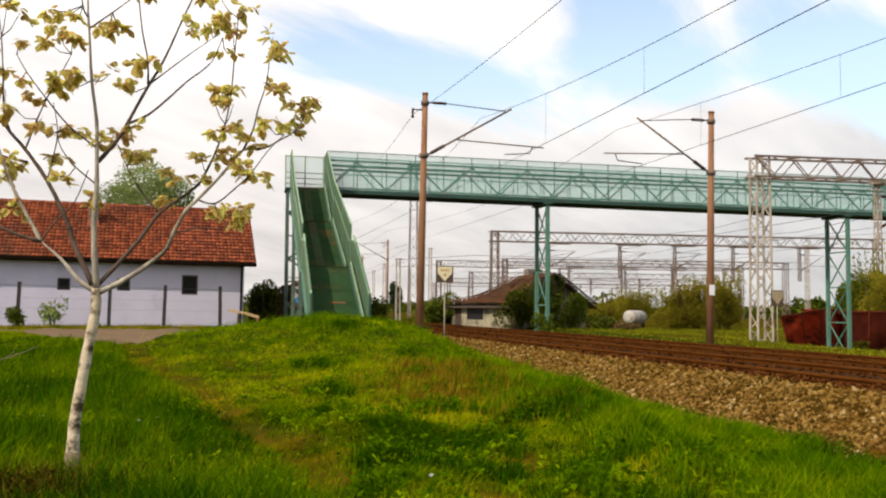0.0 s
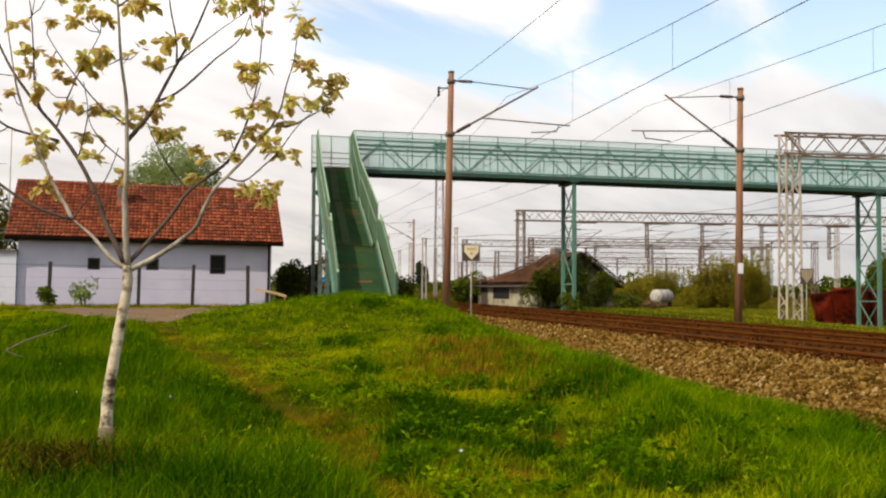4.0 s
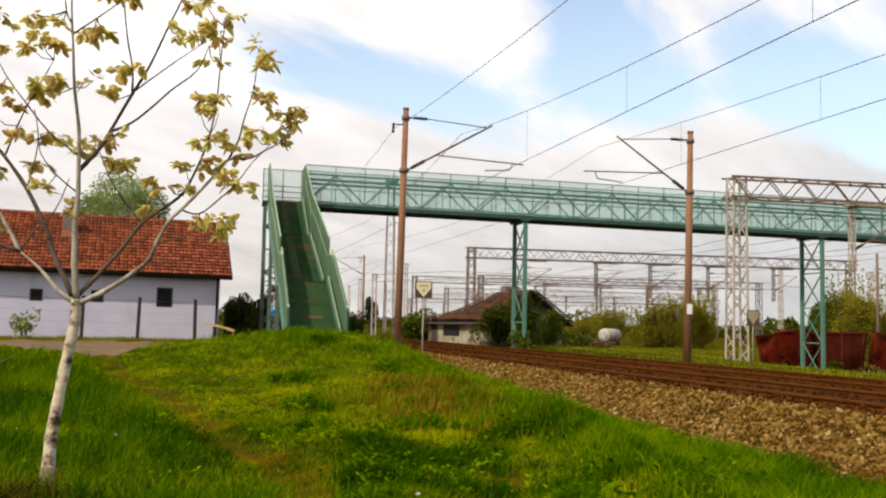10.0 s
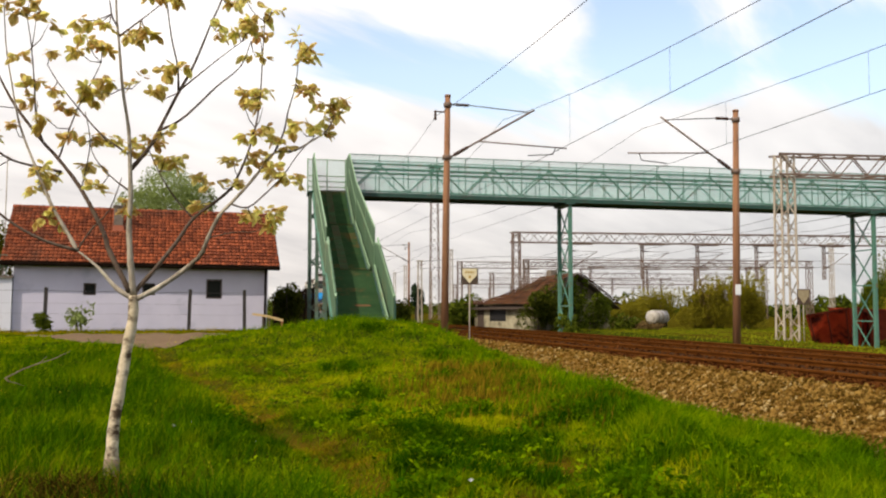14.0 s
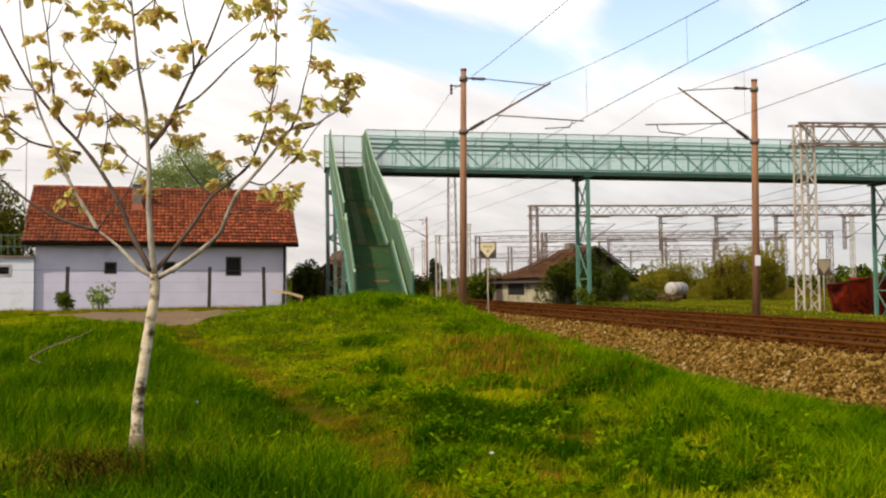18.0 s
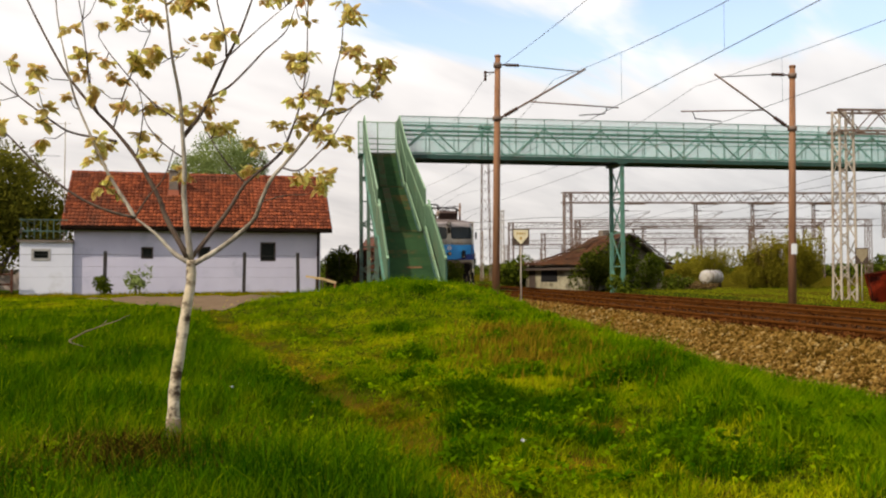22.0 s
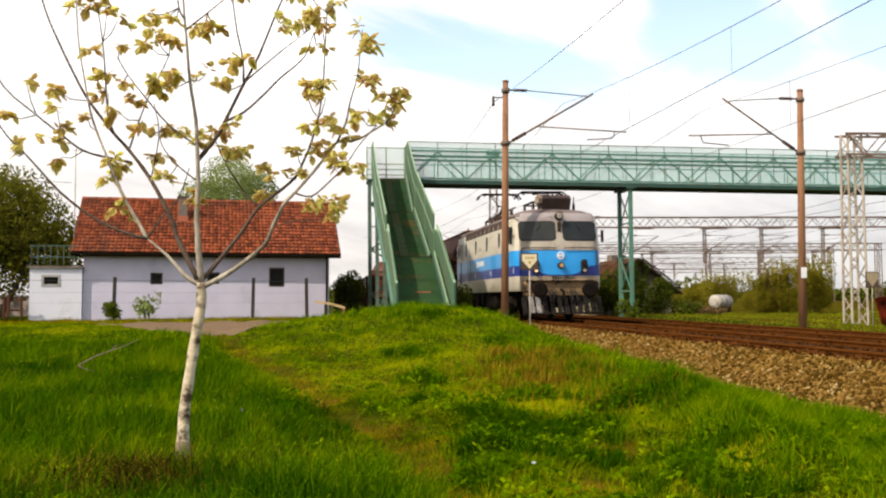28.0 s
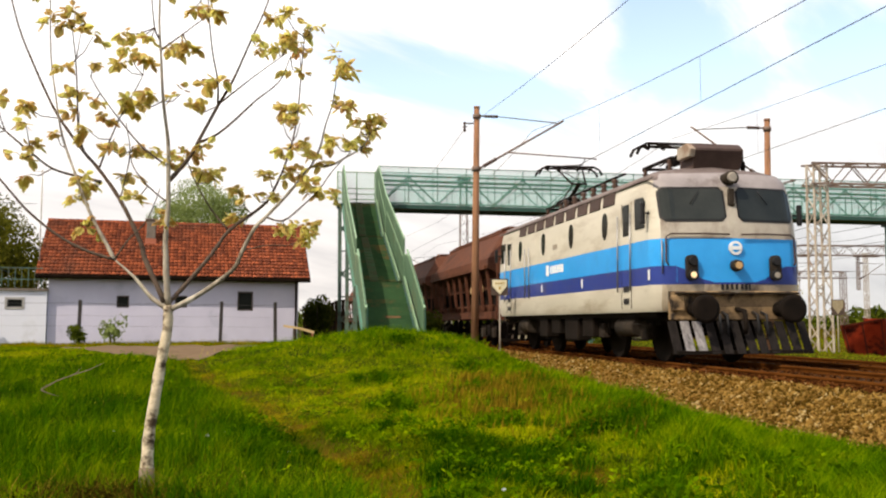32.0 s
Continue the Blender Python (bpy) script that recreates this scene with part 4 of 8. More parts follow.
# ---- house ----
def pierced(xa, xb, za, zb, holes, th, y0=0.0):
    """One connected wall slab with openings: cells of a grid, faces shared, jambs closed."""
    xs = sorted({xa, xb} | {h[0] - h[1] / 2 for h in holes} | {h[0] + h[1] / 2 for h in holes})
    zs = sorted({za, zb} | {h[2] for h in holes} | {h[2] + h[3] for h in holes})
    bm = bmesh.new()
    grid = {}
    def vert(i, j, k):
        if (i, j, k) not in grid:
            grid[i, j, k] = bm.verts.new((xs[i], y0 + k * th, zs[j]))
        return grid[i, j, k]
    def full(i, j):
        if not (0 <= i < len(xs) - 1 and 0 <= j < len(zs) - 1):
            return False
        cx, cz = (xs[i] + xs[i + 1]) / 2, (zs[j] + zs[j + 1]) / 2
        return not any(abs(cx - h[0]) < h[1] / 2 and h[2] < cz < h[2] + h[3] for h in holes)
    for i in range(len(xs) - 1):
        for j in range(len(zs) - 1):
            if full(i, j):
                for k in (0, 1):
                    bm.faces.new([vert(a, b, k) for a, b in ((i, j), (i + 1, j), (i + 1, j + 1), (i, j + 1))])
                for di, dj, e in ((-1, 0, ((i, j), (i, j + 1))), (1, 0, ((i + 1, j), (i + 1, j + 1))), (0, -1, ((i, j), (i + 1, j))), (0, 1, ((i, j + 1), (i + 1, j + 1)))):
                    if not full(i + di, j + dj):
                        bm.faces.new([vert(*e[0], 0), vert(*e[1], 0), vert(*e[1], 1), vert(*e[0], 1)])
    return bm


def house():
    # its own space: x along the front wall, y into the house; origin at the front right corner on the ground
    m = pose(-0.68, 47.0, 0.05, 0, 0.6, 7)
    t = thing("house", "low lilac-white rendered house with a red clay tile roof", "house", m)
    L, D, H, RZ = 11.05, 6.4, 3.06, 5.53
    th = 0.3
    holes = [(-2.45, 0.72, 1.33, 0.90), (-5.35, 0.55, 1.45, 0.54), (-7.88, 0.54, 1.42, 0.54)]   # x, width, sill, height
    part("front_wall", pierced(0.0, -L, -0.3, H, holes, th), M["wall"], t)
    # right gable is turned from the sun; that shade is painted into its colour
    bm = bmesh.new()
    prism(bm, [(th, -0.3), (D - th, -0.3), (D - th, H), (D / 2, RZ - 0.12), (th, H)], -th, 0, axis="x")
    part("gable_wall", bm, M["shack"], t, "gable end, near black with its shade put into the colour")
    bm = bmesh.new()
    prism(bm, [(th, -0.3), (D - th, -0.3), (D - th, H), (D / 2, RZ - 0.12), (th, H)], -L, -L + th, axis="x")
    part("gable_wall", bm, M["wall"], t)
    bm = bmesh.new(); box(bm, (-L / 2, D - th / 2, H / 2 - 0.15), (L, th, H + 0.3))
    part("back_wall", bm, M["wall"], t)
    for x, w, s, h in holes:
        wn_ = new("window"); wn_.parent = t
        bm = bmesh.new()
        for a, b, c, d in ((-w / 2, -w / 2 + 0.07, 0, h), (w / 2 - 0.07, w / 2, 0, h), (-w / 2, w / 2, 0, 0.07), (-w / 2, w / 2, h - 0.07, h)):
            box(bm, (x + (a + b) / 2, 0.14, s + (c + d) / 2), (b - a, 0.08, d - c))
        part("frame", bm, M["frame_dark"], wn_)
        bm = bmesh.new(); box(bm, (x, 0.17, s + h / 2), (w - 0.1, 0.012, h - 0.1))
        part("pane", bm, M["glass_dark"], wn_)
    # roof: two slabs under the tiles
    ov, ox = 0.42, 0.5
    rise = (RZ - H) / (D / 2)
    roof = new("roof"); roof.parent = t
    for s in (0, 1):
        bm = bmesh.new()
        y0, y1 = (-ov, D / 2) if s == 0 else (D + ov, D / 2)
        z0 = H - ov * rise + 0.10
        prism(bm, [(y0, z0 - 0.08), (y0, z0), (y1, RZ + 0.02), (y1, RZ - 0.06)], -L - ox, ox, axis="x")
        part("roof_slab", bm, M["wood_dark"], roof)
    bm = bmesh.new(); bar(bm, (-L - ox, -ov - 0.06, H - ov * rise + 0.05), (ox, -ov - 0.06, H - ov * rise + 0.03), 0.13, 0.11)
    part("gutter", bm, M["shack"], t, "dark rain gutter along the eaves")
    bm = bmesh.new(); bar(bm, (-0.12, -0.07, 0), (-0.12, -0.07, H - 0.2), 0.08)
    part("downpipe", bm, M["shack"], t)
    bm = bmesh.new(); box(bm, (-L / 2, -ov + 0.02, H - ov * rise + 0.02), (L + 2 * ox, 0.03, 0.16))
    part("fascia", bm, M["shack"], t)
    # curved clay tiles, course by course
    slope = math.hypot(D / 2 + ov, RZ - H + ov * rise)
    rows, cols = 17, 68
    tw, tl = (L + 2 * ox) / cols, slope / rows
    bm = bmesh.new()
    k = 5
    pts = []
    for j, yy in enumerate((-0.03, tl + 0.05)):
        for i in range(k + 1):
            u = i / k
            pts.append(bm.verts.new(((u - 0.5) * tw * 1.04, yy, 0.034 * math.sin(math.pi * u) ** 0.8 + (0.075 if j == 0 else 0.0) - 0.012)))
    low = [bm.verts.new((p.co.x, p.co.y, p.co.z - 0.03)) for p in pts[:k + 1]]
    for i in range(k):
        bm.faces.new((pts[i], pts[i + 1], pts[k + 2 + i], pts[k + 1 + i]))
        bm.faces.new((low[i], low[i + 1], pts[i + 1], pts[i]))
    me = mesh_of("roof_tile", bm, M["tile"])
    co = np.array([v.co for v in me.vertices]); quads = np.array([p.vertices[:] for p in me.polygons])
    pitch = math.degrees(math.atan(rise))
    rest_v, rest_f = [], []
    z0 = H - ov * rise + 0.11
    count = 0
    rnd = random.Random(5)
    for s in (0, 1):
        for r in range(rows):
            for c in range(cols):
                x = -L - ox + (c + 0.5) * tw
                d = r * tl
                yy = -ov + d * math.cos(radians(pitch))
                zz = z0 + d * math.sin(radians(pitch))
                mm = pose(x + rnd.uniform(-0.008, 0.008), yy, zz + rnd.uniform(0, 0.012), pitch, 0, rnd.uniform(-1, 1))
                if s:
                    mm = pose(x, D - yy, zz, pitch, 0, 0)
                    mm = Matrix.Translation((x, D - yy, zz)) @ pose(0, 0, 0, 0, 0, 180) @ pose(0, 0, 0, pitch)
                if s == 0 and c >= cols - 20 and count < 300:
                    same_part("roof_tile", me, roof, mm)
                    count += 1
                else:
                    base = len(rest_v) * len(co)
                    rest_v.append((np.array(mm.to_3x3()) @ co.T).T + np.array(mm.translation))
                    rest_f.append(quads + base)
    ob = raw("tile_field", np.concatenate(rest_v), np.concatenate(rest_f), M["tile_j"], roof)
    ob["kind"] = "stuff"
    for c in range(34):
        x = -L - ox + (c + 0.5) * (L + 2 * ox) / 34
        if c == 0:
            bm = bmesh.new(); tube(bm, [(-0.19, 0, 0), (0.2, 0, 0.02)], [0.13, 0.11], 8)
            ridge = mesh_of("ridge_tile", bm, M["tile"])
        same_part("ridge_tile", ridge, roof, pose(x, D / 2, RZ + 0.03))
    # chimney on the front slope
    ch = new("chimney"); ch.parent = t
    bm = bmesh.new(); box(bm, (-6.80, 1.85, 4.32), (0.50, 0.5, 0.80))
    part("stack", bevelled(bm, 0.01), M["brick"], ch)
    bm = bmesh.new(); box(bm, (-6.80, 1.85, 5.17), (0.42, 0.42, 0.90))
    part("flue", bevelled(bm, 0.02), M["flue"], ch)
    bm = bmesh.new(); box(bm, (-6.80, 1.85, 5.65), (0.54, 0.52, 0.06))
    part("cap", bm, M["flue"], ch)
    # flat-roofed annex with a railed terrace
    an = new("annex"); an.parent = t
    ax1, ax2, ah = -L - 2.22, -L - 0.02, 2.12
    wx, ww, ws, wh = -L - 1.33, 0.70, 1.36, 0.42
    part("annex_wall", pierced(ax1, ax2, -0.3, ah, [(wx, ww, ws, wh)], 0.3, -0.2), M["wall_white"], an)
    bm = bmesh.new(); box(bm, (ax1 + 0.15, 2.1, ah / 2 - 0.15), (0.3, 4.0, ah + 0.3))
    part("annex_side_wall", bm, M["wall_white"], an)
    bm = bmesh.new(); box(bm, ((ax1 + ax2) / 2, 4.25, ah / 2 - 0.15), (ax2 - ax1, 0.3, ah + 0.3))
    part("annex_back_wall", bm, M["wall_white"], an)
    bm = bmesh.new(); box(bm, ((ax1 + ax2) / 2 - 0.03, 2.05, ah + 0.05), (ax2 - ax1 + 0.14, 4.7, 0.10))
    part("terrace_slab", bm, M["flue"], an, "thin weathered terrace slab")
    bm = bmesh.new(); box(bm, (wx, 0.0, ws + wh / 2), (ww, 0.02, wh))
    part("pane", bm, M["glass_dark"], an)
    bm = bmesh.new()
    for a, b, c, d in ((-ww / 2 - .05, -ww / 2 + .05, -.05, wh + .05), (ww / 2 - .05, ww / 2 + .05, -.05, wh + .05), (-ww / 2, ww / 2, -.05, .05), (-ww / 2, ww / 2, wh - .05, wh + .05)):
        box(bm, (wx + (a + b) / 2, -0.19, ws + (c + d) / 2), (b - a, 0.06, d - c))
    part("window_frame", bm, M["grey"], an, "pale weathered window frame")
    for i in range(8):
        x = ax1 + 0.05 + i * (ax2 - ax1 - 0.3) / 7
        bm = bmesh.new(); bar(bm, (x, -0.2, ah + 0.16), (x, -0.2, ah + 1.0), 0.035)
        part("baluster", bm, M["green_dull"], an)
    for h in (0.5, 1.0):
        bm = bmesh.new(); bar(bm, (ax1, -0.2, ah + h), (ax2 - 0.2, -0.2, ah + h), 0.045)
        part("terrace_rail", bm, M["green_dull"], an)
        bm = bmesh.new(); bar(bm, (ax1, -0.2, ah + h), (ax1, 4.2, ah + h), 0.045)
        part("terrace_rail", bm, M["green_dull"], an)
    # aerial at the house corner
    bm = bmesh.new(); tube(bm, [(-L - 0.45, 0.3, 2.2), (-L - 0.45, 0.3, 7.6)], 0.025, 6); bar(bm, (-L - 1.0, 0.3, 7.5), (-L - 0.2, 0.3, 7.5), 0.02)
    part("aerial", bm, M["galv"], t)
    return m


def fence(hm):
    t = thing("garden_fence", "dark fence posts with sagging wires along the lane", "fence", hm)
    bm = bmesh.new(); box(bm, (0, 0, 0.66), (0.15, 0.13, 2.07))
    me = mesh_of("post", bevelled(bm, 0.015), M["wood_post"])
    xs = (-0.27, -2.70, -5.0, -8.67, -14.6)
    for x in xs:
        same_part("post", me, t, pose(x - 0.9, -1.5, 0.02, random.uniform(-1.5, 1.5), random.uniform(-1.5, 1.5), 0))
    for h in (0.6, 1.05, 1.58):
        for a, b in zip(xs, xs[1:]):
            bm = bmesh.new(); tube(bm, [(a - 0.9, -1.5, h), ((a + b) / 2 - 0.9, -1.5, h - 0.03), (b - 0.9, -1.5, h)], 0.007 if h > 1.5 else 0.003, 4)
            part("wire", bm, M["wire"], t)


def garden_gate(hm):
    """Brown boarded gate beside the annex and the pale yard wall behind the trees."""
    t = thing("garden_gate", "red-brown weathered board gate between two posts", "gate", hm @ pose(-13.4, -0.6, -0.1))
    for x, h, w in ((0.0, 1.0, 0.10), (-0.55, 1.05, 0.12), (-0.72, 0.9, 0.10)):
        bm = bmesh.new(); box(bm, (x - 0.1, 0, h / 2), (w, 0.09, h))
        part("post" if w > 0.11 else "board", bevelled(bm, 0.01), M["gate_brown"], t)
    for z in (0.35, 0.8):
        bm = bmesh.new(); box(bm, (-0.42, 0.06, z), (0.75, 0.03, 0.09))
        part("cross_rail", bm, M["gate_brown"], t)
    t = thing("yard_wall", "low pale pinkish rendered yard wall behind the trees", "wall", hm @ pose(-20.5, 12.0, -0.2))
    bm = bmesh.new(); box(bm, (0, 0, 0.55), (15.0, 0.25, 1.1))
    part("wall_face", bevelled(bm, 0.02), M["yard_wall"], t)
    bm = bmesh.new(); box(bm, (0, 0, 1.13), (15.1, 0.36, 0.07))
    part("coping", bm, M["grey"], t)


ground()
road()
bed = ballast()
railway(8.0, "near railway track with rusty rails on concrete sleepers")
railway(12.4, "far railway track with rusty rails on concrete sleepers", 0.12)
bridge()
stairs()
HM = house()
garden_gate(HM)
fence(HM)


# ---- masts, gantries, wires ----
def insulator(bm, p, q, r=0.07, n=5):
    p, q = Vector(p), Vector(q)
    pts, rad = [], []
    for i in range(2 * n + 1):
        pts.append(p + (q - p) * i / (2 * n)); rad.append(r if i % 2 else r * 0.45)
    tube(bm, pts, rad, 8)


def mast(x, y, height, side, reach, lean=0.9, label="rust-brown tubular catenary mast with a cantilever arm", zb=-0.25, plate=False):
    t = thing("catenary_mast", label, "catenary mast", pose(x, y, zb, 0, lean, 0), group="catenary masts")
    h = height - zb
    bm = bmesh.new(); tube(bm, [(0, 0, -0.3), (0, 0, h * 0.5), (0, 0, h)], [0.135, 0.12, 0.095], 12)
    part("pole", bm, M["rust_pole"], t)
    bm = bmesh.new(); tube(bm, [(0, 0, h - 0.02), (0, 0, h + 0.05)], 0.11, 10)
    part("cap", bm, M["rust_pole"], t)
    s = side
    zt, zd, ztip = h - 0.28, h - 2.1, h - 0.45
    bm = bmesh.new(); tube(bm, [(s * 0.1, 0, zt), (s * 0.3, 0, zt)], 0.03, 6); insulator(bm, (s * 0.28, 0, zt), (s * 0.75, 0, zt)); 
    part("insulator", bm, M["insul"], t)
    bm = bmesh.new(); tube(bm, [(s * 0.75, 0, zt), (s * reach, 0, ztip + 0.02)], 0.018, 6)
    part("top_tie", bm, M["wire"], t)
    a, b = Vector((s * 0.12, 0, zd)), Vector((s * (reach + 0.12), 0, ztip + 0.12))
    bm = bmesh.new(); insulator(bm, a + (b - a) * 0.04, a + (b - a) * 0.2, 0.085)
    part("insulator", bm, M["insul"], t)
    bm = bmesh.new(); tube(bm, [a, b], 0.035, 8)
    part("cantilever_tube", bm, M["galv_brown"], t)
    c = a + (b - a) * 0.33
    bm = bmesh.new(); tube(bm, [c, (s * (reach + 1.3), 0, c.z - 0.12)], 0.025, 6)
    part("steady_arm", bm, M["galv_brown"], t)
    bm = bmesh.new(); tube(bm, [(s * (reach + 0.9), 0, c.z - 0.1), (s * (reach + 0.8), 0, c.z - 0.35), (s * (reach - 0.1), 0, c.z - 0.42)], 0.02, 6)
    part("registration_arm", bm, M["wire"], t)
    for z_, r_ in ((zd, 0.16), (zt, 0.14)):
        bm = bmesh.new(); tube(bm, [(0, 0, z_ + 0.05), (0, 0, z_ - 0.1)], r_, 10)
        part("collar", bm, M["galv_brown"], t)
    if plate:
        bm = bmesh.new(); box(bm, (-0.01, -0.15, 1.55 - zb + 0.0), (0.2, 0.02, 0.36))
        part("number_plate", bevelled(bm, 0.005), M["white"], t, "blank white plate")
    else:
        bm = bmesh.new(); tube(bm, [(-0.1, 0, h - 0.55), (-0.45, 0, h - 0.55)], 0.025, 6); insulator(bm, (-0.42, 0, h - 0.5), (-0.42, 0, h - 0.85), 0.06, 3)
        part("feeder_bracket", bm, M["insul"], t)
    return t


def wires():
    def run(name, pts, r, label):
        bm = bmesh.new(); tube(bm, pts, r, 5)
        solid(name, bm, M["wire"], label, "wire", group="overhead wires")
    def sag(x1, y1, z1, x2, y2, z2, s, n=8):
        return [(x1 + (x2 - x1) * i / n, y1 + (y2 - y1) * i / n, z1 + (z2 - z1) * i / n - s * 4 * (i / n) * (1 - i / n)) for i in range(n + 1)]
    for cx, ym, zc, zm, low in ((8.05, 33, 5.43, 7.45, 1.32), (12.65, 32, 5.55, 7.08, 0.75)):
        def over(y):
            return float(track_x(y, cx))
        mess = sag(over(ym - 50), ym - 50, zm, over(ym), ym, zm, low, 20)
        cont = [(over(y), y, zc) for y in (ym - 50, 0, ym, 52.7, 80, 112, 165)]
        mess2 = sag(over(ym), ym, zm, over(52.7), 52.7, 6.3, 0.25) + sag(over(52.7), 52.7, 6.3, over(80), 80, 7.2, 0.1)[1:] + sag(over(80), 80, 7.2, over(112), 112, 7.2, 0.4)[1:]
        run("messenger_wire", mess, 0.008, "dark sagging messenger wire over the track")
        run("messenger_wire", mess2, 0.008, "dark messenger wire passing under the footbridge")
        run("contact_wire", cont, 0.009, "dark contact wire over the track")
        for y in (-6, 1, 7, 13, 19.5, 26):
            u = (y - ym + 50) / 50
            run("dropper", [(over(y), y, zm - low * 4 * u * (1 - u)), (over(y), y, zc)], 0.004, "thin dropper between the overhead wires")
    run("feeder_wire", sag(6.9, -17, 7.55, 5.13, 33, 7.5, 0.84, 20) + sag(5.13, 33, 7.5, 4.4, 60, 7.6, 0.55)[1:] + sag(4.4, 60, 7.6, 2.5, 112, 7.6, 0.5)[1:], 0.008, "dark feeder wire along the mast tops")
    run("house_cable", sag(-12.25, 45.9, 6.2, -34, 36, 8.0, 0.6), 0.01, "thin cable from a pole to the house aerial")


def gantry(y, x1, x2, top, zb=-0.6, material="galv_brown", white=False, posts=(), w=1.05):
    t = thing("catenary_gantry", "weathered steel lattice gantry spanning the yard tracks", "gantry", pose(0, y, 0), group="catenary gantries")
    for x in (x1, x2):
        n = int((top - zb) / 0.95)
        bm = bmesh.new(); lattice(bm, (x, 0, zb), (x, 0, top), w * 0.72, w * 0.62, n + 3, 0.09, 0.045)
        part("tower", bm, M["galv"] if white else M[material], t)
    n = int((x2 - x1) / 0.85)
    bm = bmesh.new(); lattice(bm, (x1 - 0.5, 0, top - w / 2), (x2 + 0.5, 0, top - w / 2), w * 0.92, w * 0.92, n, 0.09, 0.045, side=(0, 0, 1))
    part("beam", bm, M[material], t)
    for x in posts:
        p = new("drop_post"); p.parent = t
        bm = bmesh.new(); lattice(bm, (x, 0, top - w - 3.3), (x, 0, top - w), 0.24, 0.22, 7, 0.045, 0.028)
        box(bm, (x + 0.9, 0, top - w - 0.06), (2.4, 0.5, 0.12))
        part("post", bm, M["galv"] if white else M[material], p)
        for z1, z2 in ((2.2, 1.95), (0.7, 0.7)):
            bm = bmesh.new(); insulator(bm, (x + 0.15, 0, top - w - z1), (x + 0.6, 0, top - w - z2), 0.08)
            part("insulator", bm, M["insul"], p)
        bm = bmesh.new(); tube(bm, [(x + 0.1, 0, top - w - 2.3), (x + 2.6, 0, top - w - 0.75)], 0.035, 6); tube(bm, [(x + 0.1, 0, top - w - 0.7), (x + 2.6, 0, top - w - 0.75)], 0.02, 5); tube(bm, [(x + 1.0, 0, top - w - 1.75), (x + 3.6, 0, top - w - 1.8)], 0.025, 5)
        part("cantilever", bm, M["galv_brown"], p)
    return t


def utility_pole():
    t = thing("utility_pole", "plain wooden pole carrying the house cable", "pole", pose(-34, 36, -0.3))
    bm = bmesh.new(); tube(bm, [(0, 0, -0.3), (0, 0, 8.5)], [0.14, 0.1], 10)
    part("pole", bm, M["wood_dark"], t)
    bm = bmesh.new(); bar(bm, (-0.5, 0, 8.2), (0.5, 0, 8.2), 0.09)
    part("crossarm", bm, M["wood_dark"], t)


utility_pole()
mast(5.40, 33, 8.2, 1, 2.95)
mast(15.47, 32, 7.8, -1, 2.65, label="rust-brown catenary mast with a cantilever arm and white plate", plate=True)
mast(13.9, 107, 8.3, -1, 3.2, lean=0)
mast(14.6, 140, 8.3, -1, 3.2, lean=0)
wires()
gantry(43, 23.4, 60.5, 8.2, -0.75, white=True, posts=(29.6, 36.5, 44, 52))
gantry(88, 21.35, 60.5, 8.05, -0.6, posts=(26.5, 33.5, 39, 45, 52), w=1.0)
gantry(136, 34.5, 78, 8.1, -0.6, posts=(44, 52, 60, 68))
gantry(150, 27.5, 78, 8.4, -0.6, posts=(38, 47, 58, 66))
gantry(184, 40, 90, 8.0, -0.6, posts=(46, 55, 64, 74))
gantry(232, 45, 110, 8.2, -0.6, posts=(55, 66, 78, 90))
gantry(280, 50, 130, 8.4, -0.6, posts=(60, 74, 88, 104))


def tower():
    t = thing("light_mast", "tall thin grey lattice lighting mast in the yard", "light mast", pose(18.8, 120, -0.4))
    bm = bmesh.new(); lattice(bm, (0, 0, 0), (0, 0, 18.8), 1.2, 0.75, 16, 0.07, 0.035)
    part("lattice", bm, M["galv_brown"], t)
    bm = bmesh.new(); box(bm, (0, 0, 18.9), (1.6, 1.2, 0.12)); 
    part("platform", bm, M["galv_brown"], t)
    for x in (-0.6, 0, 0.6):
        bm = bmesh.new(); box(bm, (x, -0.6, 19.15), (0.4, 0.25, 0.35))
        part("floodlight", bevelled(bm, 0.03), M["galv"], t)


def thin_mast(x, y, h, label, w=0.5):
    t = thing("lattice_mast", label, "mast", pose(x, y, -0.4), group="far masts")
    bm = bmesh.new(); lattice(bm, (0, 0, 0), (0, 0, h), w * 0.8, w * 0.7, int(h / 1.0), 0.06, 0.03)
    part("lattice", bm, M["galv"], t)
    bm = bmesh.new(); box(bm, (0, 0, h + 0.05), (w * 1.2, w * 1.2, 0.12))
    part("head", bm, M["galv"], t)
    return t


def yard_pole(x, y, h):
    t = thing("yard_pole", "plain grey pole rising out of the bushes", "pole", pose(x, y, -0.9))
    bm = bmesh.new(); tube(bm, [(0, 0, -1.1), (0, 0, h)], [0.14, 0.10], 10)
    part("shaft", bm, M["galv_brown"], t)
    bm = bmesh.new(); tube(bm, [(0, 0, h), (0, 0, h + 0.06)], [0.12, 0.12], 10)
    part("cap", bm, M["galv_brown"], t)


yard_pole(46.9, 65, 7.6)
tower()
for x, y, h in ((13.4, 95, 6.0), (24.4, 140, 9.9), (19, 150, 8), (16, 165, 8), (22, 190, 8.5), (26, 170, 8), (60, 100, 8.5), (75, 105, 8.5)):
    thin_mast(x, y, h, "pale lattice mast among the yard tracks")


